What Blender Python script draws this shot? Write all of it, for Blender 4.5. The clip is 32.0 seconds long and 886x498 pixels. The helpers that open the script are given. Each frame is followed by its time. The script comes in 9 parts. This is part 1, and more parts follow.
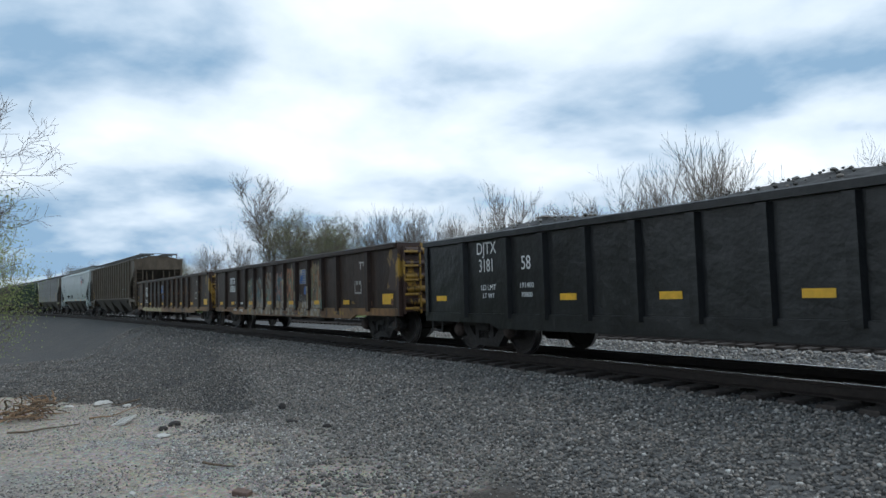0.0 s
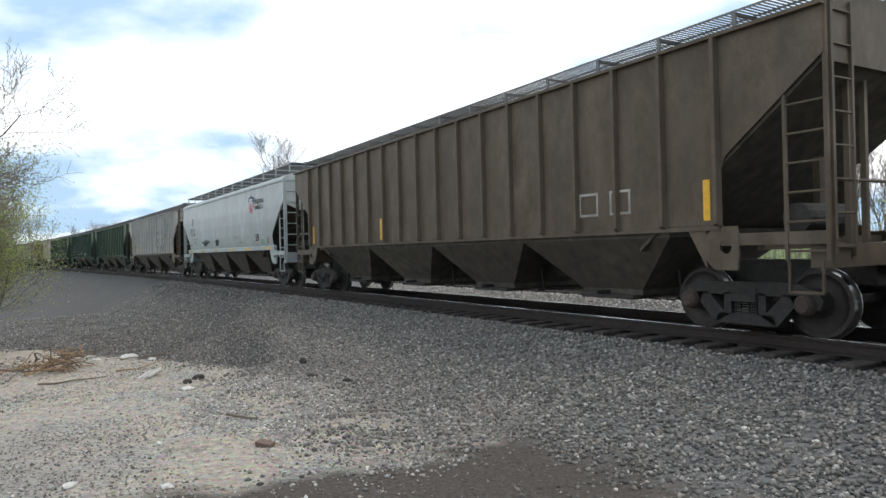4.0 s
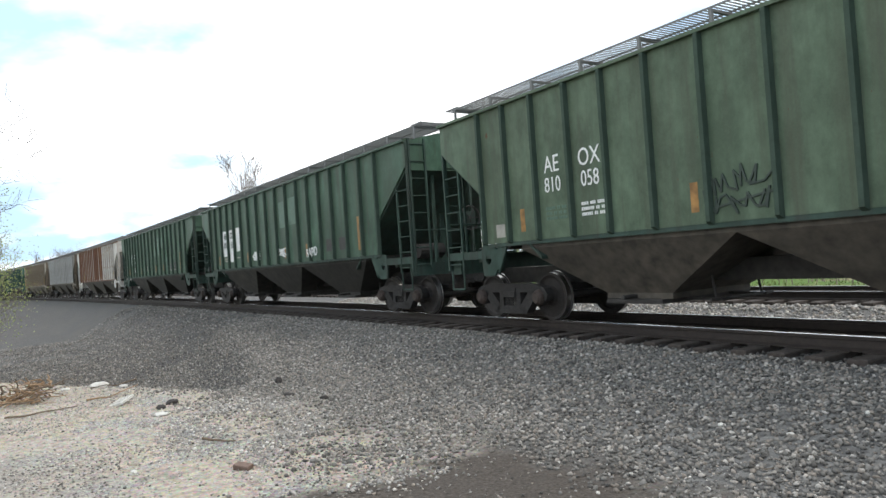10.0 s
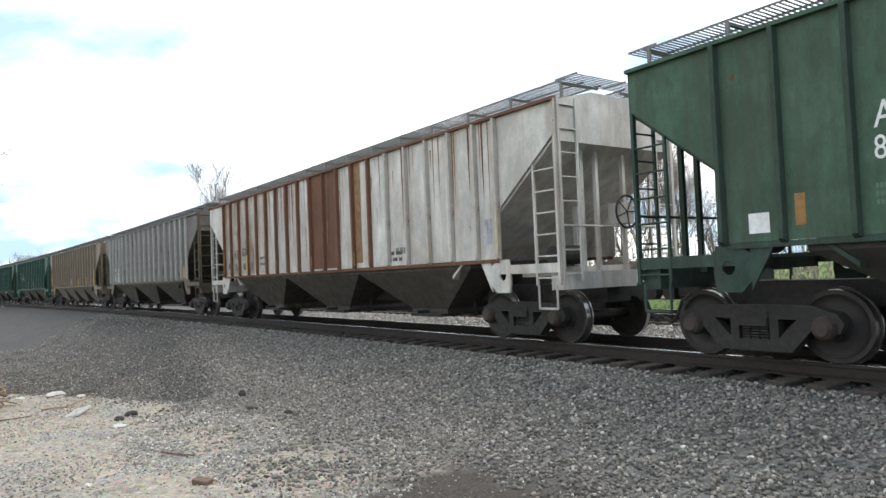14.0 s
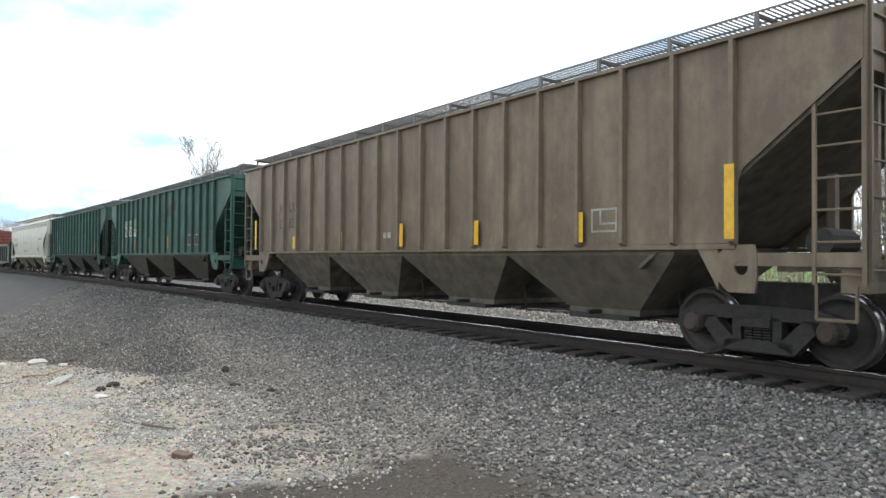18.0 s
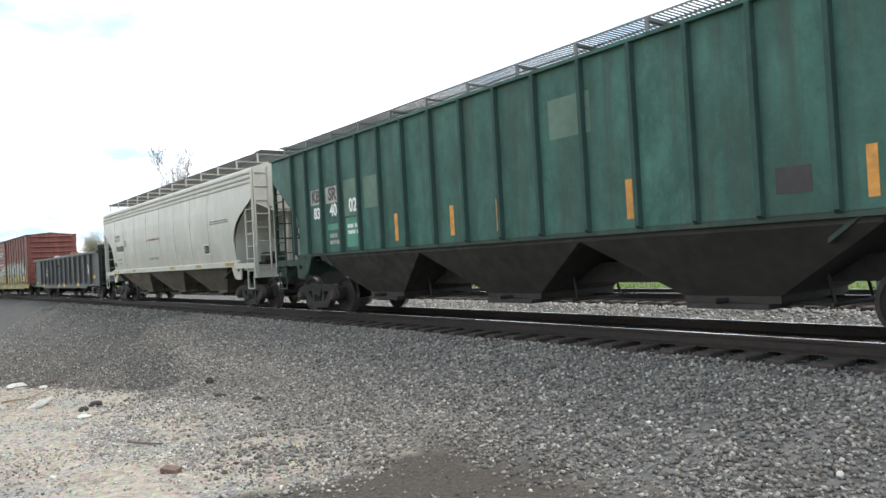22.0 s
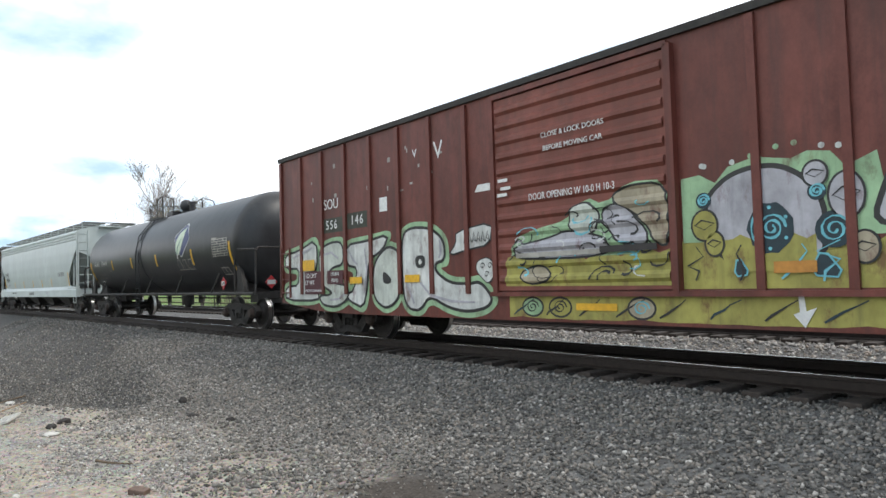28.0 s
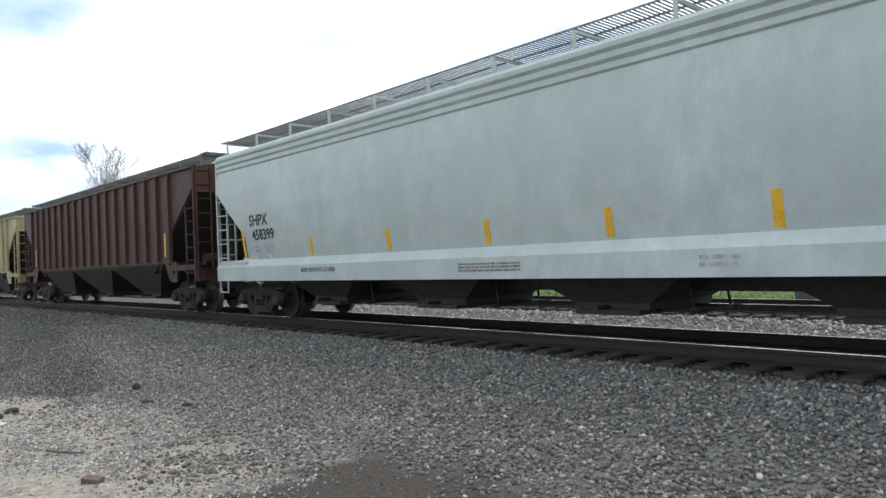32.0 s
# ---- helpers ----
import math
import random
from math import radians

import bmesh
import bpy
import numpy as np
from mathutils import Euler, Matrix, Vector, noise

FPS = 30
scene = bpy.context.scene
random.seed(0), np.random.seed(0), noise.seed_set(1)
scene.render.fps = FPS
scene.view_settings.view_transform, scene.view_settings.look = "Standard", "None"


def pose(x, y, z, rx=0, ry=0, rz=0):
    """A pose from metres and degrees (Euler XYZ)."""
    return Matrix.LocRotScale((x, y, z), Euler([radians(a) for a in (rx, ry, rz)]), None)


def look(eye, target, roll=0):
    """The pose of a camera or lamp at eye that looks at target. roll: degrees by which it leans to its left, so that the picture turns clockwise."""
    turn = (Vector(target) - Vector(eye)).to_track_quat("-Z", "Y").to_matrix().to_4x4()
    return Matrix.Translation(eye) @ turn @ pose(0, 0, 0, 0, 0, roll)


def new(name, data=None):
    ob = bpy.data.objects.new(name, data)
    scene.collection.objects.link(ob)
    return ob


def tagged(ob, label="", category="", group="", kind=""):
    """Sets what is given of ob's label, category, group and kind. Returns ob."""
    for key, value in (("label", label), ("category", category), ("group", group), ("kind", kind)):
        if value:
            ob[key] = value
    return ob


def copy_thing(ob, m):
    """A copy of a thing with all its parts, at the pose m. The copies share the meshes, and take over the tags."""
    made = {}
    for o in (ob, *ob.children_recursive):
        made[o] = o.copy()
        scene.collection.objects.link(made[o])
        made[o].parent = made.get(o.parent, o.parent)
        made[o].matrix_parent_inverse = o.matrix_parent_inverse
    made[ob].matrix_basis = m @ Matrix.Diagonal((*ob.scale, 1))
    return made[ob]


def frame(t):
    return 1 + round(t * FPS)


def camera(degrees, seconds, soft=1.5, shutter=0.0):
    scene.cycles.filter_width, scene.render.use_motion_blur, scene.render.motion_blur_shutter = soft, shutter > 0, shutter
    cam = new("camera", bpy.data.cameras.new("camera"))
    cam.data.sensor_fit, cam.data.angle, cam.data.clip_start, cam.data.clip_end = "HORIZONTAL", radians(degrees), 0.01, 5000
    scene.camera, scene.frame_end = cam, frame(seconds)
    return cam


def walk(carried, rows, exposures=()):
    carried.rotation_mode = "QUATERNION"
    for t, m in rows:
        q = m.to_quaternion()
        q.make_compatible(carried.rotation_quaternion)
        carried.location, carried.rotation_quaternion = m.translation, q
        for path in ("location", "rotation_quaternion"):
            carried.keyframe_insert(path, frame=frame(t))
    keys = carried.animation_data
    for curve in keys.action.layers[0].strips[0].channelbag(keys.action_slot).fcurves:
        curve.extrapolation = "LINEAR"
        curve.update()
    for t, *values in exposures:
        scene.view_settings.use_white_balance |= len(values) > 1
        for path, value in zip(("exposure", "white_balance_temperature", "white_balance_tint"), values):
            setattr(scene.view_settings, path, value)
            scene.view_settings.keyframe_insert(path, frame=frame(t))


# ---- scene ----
cam = camera(65.18, 32.0)
PATH = [
    (0, pose(0, 0, 1.247, 93.55, 1.68, 58.56)),
    (0.5, pose(0, 0, 1.247, 92.91, 1.23, 57.45)),
    (1, pose(0, 0, 1.247, 92.66, 1.10, 57.08)),
    (1.5, pose(0, 0, 1.247, 92.19, 2.02, 57.65)),
    (2, pose(0, 0, 1.247, 90.61, 1.93, 60.46)),
    (2.5, pose(0, 0, 1.247, 90.13, 1.53, 62.24)),
    (3, pose(0, 0, 1.247, 89.80, 1.25, 62.96)),
    (3.5, pose(0, 0, 1.247, 89.72, 1.43, 61.58)),
    (5.5, pose(0, 0, 1.247, 90.95, 1.11, 57.96)),
    (6, pose(0, 0, 1.247, 90.99, 0.68, 57.93)),
    (6.5, pose(0, 0, 1.247, 91.75, 1.36, 56.53)),
    (7, pose(0, 0, 1.247, 92.59, 2.50, 52.50)),
    (7.5, pose(0, 0, 1.247, 93.61, 3.54, 45.10)),
    (8, pose(0, 0, 1.247, 93.96, 3.62, 44.48)),
    (8.5, pose(0, 0, 1.247, 91.01, 3.23, 44.61)),
    (9, pose(0, 0, 1.247, 92.12, 3.61, 54.02)),
    (9.5, pose(0, 0, 1.247, 89.96, 3.97, 56.54)),
    (10, pose(0, 0, 1.247, 90.90, 3.94, 57.81)),
    (10.5, pose(0, 0, 1.247, 91.00, 3.68, 57.70)),
    (11, pose(0, 0, 1.247, 91.16, 3.56, 55.68)),
    (11.5, pose(0, 0, 1.247, 91.36, 3.89, 53.96)),
    (12, pose(0, 0, 1.247, 91.69, 3.79, 53.57)),
    (12.5, pose(0, 0, 1.247, 91.86, 3.44, 53.51)),
    (13, pose(0, 0, 1.247, 92.08, 2.93, 53.43)),
    (13.5, pose(0, 0, 1.247, 92.13, 2.55, 53.41)),
    (14, pose(0, 0, 1.247, 92.12, 2.34, 55.32)),
    (14.5, pose(0, 0, 1.247, 92.27, 1.84, 59.39)),
    (15, pose(0, 0, 1.247, 92.25, 1.34, 61.43)),
    (15.5, pose(0, 0, 1.247, 91.64, 0.73, 58.92)),
    (17.5, pose(0, 0, 1.247, 90.94, -0.34, 56.52)),
    (18, pose(0, 0, 1.247, 90.95, -0.41, 54.41)),
    (18.5, pose(0, 0, 1.247, 91.09, 0.76, 47.70)),
    (19, pose(0, 0, 1.247, 91.10, 1.41, 44.09)),
    (19.5, pose(0, 0, 1.247, 91.32, 2.22, 41.99)),
    (20, pose(0, 0, 1.247, 92.06, 2.89, 45.04)),
    (20.5, pose(0, 0, 1.247, 91.31, 3.22, 49.56)),
    (21, pose(0, 0, 1.247, 91.02, 3.32, 52.45)),
    (21.5, pose(0, 0, 1.247, 90.66, 3.13, 52.27)),
    (22, pose(0, 0, 1.247, 90.57, 3.22, 52.66)),
    (22.5, pose(0, 0, 1.247, 90.49, 3.09, 52.46)),
    (23, pose(0, 0, 1.247, 90.40, 3.71, 51.39)),
    (23.5, pose(0, 0, 1.247, 90.29, 3.76, 46.24)),
    (24, pose(0, 0, 1.247, 90.06, 4.40, 40.03)),
    (24.5, pose(0, 0, 1.247, 90.08, 4.28, 36.77)),
    (25, pose(0, 0, 1.247, 90.56, 4.33, 40.37)),
    (25.5, pose(0, 0, 1.247, 91.56, 3.50, 47.96)),
    (27.5, pose(0, 0, 1.247, 92.24, 1.94, 50.59)),
    (28, pose(0, 0, 1.247, 92.48, 1.67, 51.06)),
    (28.5, pose(0, 0, 1.247, 92.52, 1.39, 51.88)),
    (29, pose(0, 0, 1.247, 92.26, 1.37, 52.95)),
    (29.5, pose(0, 0, 1.247, 91.82, 1.75, 53.30)),
    (30, pose(0, 0, 1.247, 91.54, 1.95, 49.36)),
    (30.5, pose(0, 0, 1.247, 91.38, 2.28, 48.07)),
    (31, pose(0, 0, 1.247, 91.12, 2.30, 47.58)),
    (31.5, pose(0, 0, 1.247, 90.93, 2.18, 47.56)),
    (32, pose(0, 0, 1.247, 90.80, 2.30, 47.58)),
]
EXPOSURES = [(0.0, -0.7, 5900, 6), (2.0, -0.4, 6100, 8), (3.5, -0.05, 6450, 10), (6.0, 0.07, 6600, 10), (7.0, -0.03, 6600, 10), (8.0, 0.1, 6630, 10), (9.0, 0.72, 6670, 10), (10.0, 0.42, 6670, 10), (12.0, 0.32, 6670, 10), (13.0, 0.45, 6670, 10), (14.0, 0.35, 6660, 10), (15.0, -0.1, 6630, 10), (17.5, 0.2, 6660, 10), (19.0, 0.85, 6670, 10), (20.0, 1.06, 6660, 10), (21.0, 0.72, 6670, 10), (23.0, 0.45, 6690, 10), (24.0, 0.3, 6670, 10), (25.0, 0.3, 6670, 10), (28.0, 0.2, 6660, 10), (30.0, 0.2, 6650, 10), (31.0, 0.37, 6600, 10), (32.0, 0.05, 6450, 10)]

walk(cam, PATH, EXPOSURES)

# ---- sky, sun ----
SUN_ELEVATION, SUN_AZIMUTH = 52.0, 28.0      # degrees; azimuth counted from +x towards +y


def make_world():
    w = bpy.data.worlds.new("sky")
    w.use_nodes = True
    nt = w.node_tree
    nt.nodes.clear()
    out = nt.nodes.new("ShaderNodeOutputWorld")
    bg = nt.nodes.new("ShaderNodeBackground")
    sky = nt.nodes.new("ShaderNodeTexSky")
    sky.sky_type, sky.sun_disc = "NISHITA", False
    sky.sun_elevation, sky.sun_rotation = radians(SUN_ELEVATION), radians(90 - SUN_AZIMUTH)
    gain = nt.nodes.new("ShaderNodeMix")
    gain.data_type, gain.blend_type = "RGBA", "MULTIPLY"
    gain.inputs["Factor"].default_value = 1
    gain.inputs["B"].default_value = (0.15, 0.15, 0.15, 1)
    nt.links.new(sky.outputs[0], gain.inputs["A"])
    # broken cloud deck: a plane of noise seen in perspective
    tc = nt.nodes.new("ShaderNodeTexCoord")
    sep = nt.nodes.new("ShaderNodeSeparateXYZ")
    nt.links.new(tc.outputs["Generated"], sep.inputs[0])
    lift = nt.nodes.new("ShaderNodeMath")
    lift.operation = "ADD"
    lift.inputs[1].default_value = 0.24
    nt.links.new(sep.outputs["Z"], lift.inputs[0])
    top = nt.nodes.new("ShaderNodeMath")
    top.operation = "MAXIMUM"
    top.inputs[1].default_value = 0.05
    nt.links.new(lift.outputs[0], top.inputs[0])
    div = nt.nodes.new("ShaderNodeVectorMath")
    div.operation = "DIVIDE"
    comb = nt.nodes.new("ShaderNodeCombineXYZ")
    for n in range(3):
        nt.links.new(top.outputs[0], comb.inputs[n])
    nt.links.new(tc.outputs["Generated"], div.inputs[0])
    nt.links.new(comb.outputs[0], div.inputs[1])
    noise_a = nt.nodes.new("ShaderNodeTexNoise")
    noise_a.inputs["Scale"].default_value = 1.6
    noise_a.inputs["Detail"].default_value = 5
    noise_a.inputs["Roughness"].default_value = 0.52
    noise_a.inputs["Distortion"].default_value = 0.35
    nt.links.new(div.outputs[0], noise_a.inputs["Vector"])
    cover = nt.nodes.new("ShaderNodeValToRGB")
    cover.color_ramp.elements[0].position, cover.color_ramp.elements[1].position = 0.08, 0.2
    nt.links.new(noise_a.outputs["Fac"], cover.inputs[0])
    noise_b = nt.nodes.new("ShaderNodeTexNoise")
    noise_b.inputs["Scale"].default_value = 1.25
    noise_b.inputs["Detail"].default_value = 9
    noise_b.inputs["Roughness"].default_value = 0.5
    noise_b.inputs["Distortion"].default_value = 0.12
    drift = nt.nodes.new("ShaderNodeVectorMath")
    drift.inputs[1].default_value = (3.1, 1.7, 0.0)
    nt.links.new(div.outputs[0], drift.inputs[0])
    nt.links.new(drift.outputs[0], noise_b.inputs["Vector"])
    tone = nt.nodes.new("ShaderNodeValToRGB")
    tone.color_ramp.elements[0].position, tone.color_ramp.elements[1].position = 0.40, 0.66
    tone.color_ramp.elements[0].color = (0.52, 0.75, 1.0, 1)
    tone.color_ramp.elements[1].color = (1.8, 1.8, 1.8, 1)
    veil = tone.color_ramp.elements.new(0.53)
    veil.color = (1.36, 1.45, 1.55, 1)
    nt.links.new(noise_b.outputs["Fac"], tone.inputs[0])
    mix = nt.nodes.new("ShaderNodeMix")
    mix.data_type = "RGBA"
    nt.links.new(cover.outputs[0], mix.inputs["Factor"])
    nt.links.new(gain.outputs["Result"], mix.inputs["A"])
    nt.links.new(tone.outputs[0], mix.inputs["B"])
    nt.links.new(mix.outputs["Result"], bg.inputs[0])
    bg.inputs[1].default_value = 1.0
    nt.links.new(bg.outputs[0], out.inputs[0])
    scene.world = w


make_world()
sun = new("sun", bpy.data.lights.new("sun", "SUN"))
sun.data.energy, sun.data.angle, sun.data.color = 1.3, radians(12), (1.0, 0.96, 0.9)
e, a = radians(SUN_ELEVATION), radians(SUN_AZIMUTH)
sun.matrix_world = look((0, 0, 0), (-math.cos(e) * math.cos(a), -math.cos(e) * math.sin(a), -math.sin(e)))


# ---- materials ----
def nodes(name):
    m = bpy.data.materials.new(name)
    m.use_nodes = True
    nt = m.node_tree
    return m, nt, nt.nodes["Principled BSDF"]


def add_noise(nt, scale, detail=4, stretch=(1, 1, 1), rough=0.55, coord="Object"):
    tc = nt.nodes.new("ShaderNodeTexCoord")
    mp = nt.nodes.new("ShaderNodeMapping")
    mp.inputs["Scale"].default_value = stretch
    nt.links.new(tc.outputs[coord], mp.inputs[0])
    n = nt.nodes.new("ShaderNodeTexNoise")
    n.inputs["Scale"].default_value, n.inputs["Detail"].default_value = scale, detail
    n.inputs["Roughness"].default_value = rough
    nt.links.new(mp.outputs[0], n.inputs["Vector"])
    return n.outputs["Fac"]


def ramp(nt, fac, lo, hi, c0=(0, 0, 0, 1), c1=(1, 1, 1, 1)):
    r = nt.nodes.new("ShaderNodeValToRGB")
    r.color_ramp.elements[0].position, r.color_ramp.elements[1].position = lo, hi
    r.color_ramp.elements[0].color, r.color_ramp.elements[1].color = c0, c1
    nt.links.new(fac, r.inputs[0])
    return r.outputs[0]


def blend(nt, fac, a, b, mode="MIX"):
    x = nt.nodes.new("ShaderNodeMix")
    x.data_type, x.blend_type = "RGBA", mode
    for key, v in (("Factor", fac), ("A", a), ("B", b)):
        if isinstance(v, (int, float)):
            x.inputs[key].default_value = v
        elif isinstance(v, tuple):
            x.inputs[key].default_value = (*v[:3], 1)
        else:
            nt.links.new(v, x.inputs[key])
    return x.outputs["Result"]


def bump(nt, bsdf, fac, strength, distance=0.01):
    b = nt.nodes.new("ShaderNodeBump")
    b.inputs["Strength"].default_value, b.inputs["Distance"].default_value = strength, distance
    nt.links.new(fac, b.inputs["Height"])
    nt.links.new(b.outputs[0], bsdf.inputs["Normal"])


def times(nt, fac, k):
    g = nt.nodes.new("ShaderNodeMath")
    g.operation = "MULTIPLY"
    g.inputs[1].default_value = k
    nt.links.new(fac, g.inputs[0])
    return g.outputs[0]


def paint(name, base, grime=0.35, rust=0.1, rough=0.5, dirt=(0.09, 0.075, 0.06), rust_colour=(0.10, 0.045, 0.025), dent=0.014, soft=0.03, gloss=0.35):
    """Weathered railway paint: streaks of grime that run down, blotches, fading in clouds, rust in patches and specks."""
    m, nt, bsdf = nodes(name)
    col = blend(nt, ramp(nt, add_noise(nt, 0.5, 3), 0.35, 0.7), base, tuple(min(1, c * 1.2 + 0.012) for c in base))
    col = blend(nt, ramp(nt, add_noise(nt, 2.3, 8, (1, 1, 0.6), 0.68), 0.38, 0.66), tuple(c * (1 - min(0.36, grime * 0.75)) for c in base), col)
    col = blend(nt, times(nt, ramp(nt, add_noise(nt, 1.3, 4, (1, 1, 0.14)), 0.44, 0.72), grime * 0.8), col, dirt)
    col = blend(nt, times(nt, ramp(nt, add_noise(nt, 5.5, 6, (1, 1, 0.06), 0.6), 0.47, 0.72), min(1, grime * 1.25)), col, dirt)
    if rust > 0:
        edge = 0.74 - 0.26 * rust
        col = blend(nt, ramp(nt, add_noise(nt, 1.7, 8, (1, 1, 0.55), 0.65), edge, edge + soft), col, rust_colour)
        col = blend(nt, ramp(nt, add_noise(nt, 9, 5, (1, 1, 0.4), 0.7), 0.70 - 0.08 * rust, 0.73 - 0.08 * rust), col, rust_colour)
    fine = add_noise(nt, 38, 3)
    col = blend(nt, 0.2, col, blend(nt, fine, (0.2, 0.2, 0.2), (0.85, 0.85, 0.85)), "OVERLAY")
    nt.links.new(col, bsdf.inputs["Base Color"])
    bsdf.inputs["Roughness"].default_value = rough
    bsdf.inputs["Specular IOR Level"].default_value = gloss
    bump(nt, bsdf, add_noise(nt, 2.2, 4), 0.5, dent)
    return m


def plain(name, base, rough=0.6, metal=0.0, scale=20, spread=0.3, bumps=0.2):
    m, nt, bsdf = nodes(name)
    n = add_noise(nt, scale, 4)
    big = add_noise(nt, scale * 0.07, 3)
    lo, hi = tuple(c * (1 - spread) for c in base), tuple(min(1, c * (1 + spread)) for c in base)
    col = blend(nt, ramp(nt, n, 0.3, 0.7), lo, hi)
    col = blend(nt, ramp(nt, big, 0.35, 0.65), col, blend(nt, 0.5, col, lo))
    nt.links.new(col, bsdf.inputs["Base Color"])
    bsdf.inputs["Roughness"].default_value, bsdf.inputs["Metallic"].default_value = rough, metal
    if bumps:
        bump(nt, bsdf, n, bumps, 0.01)
    return m


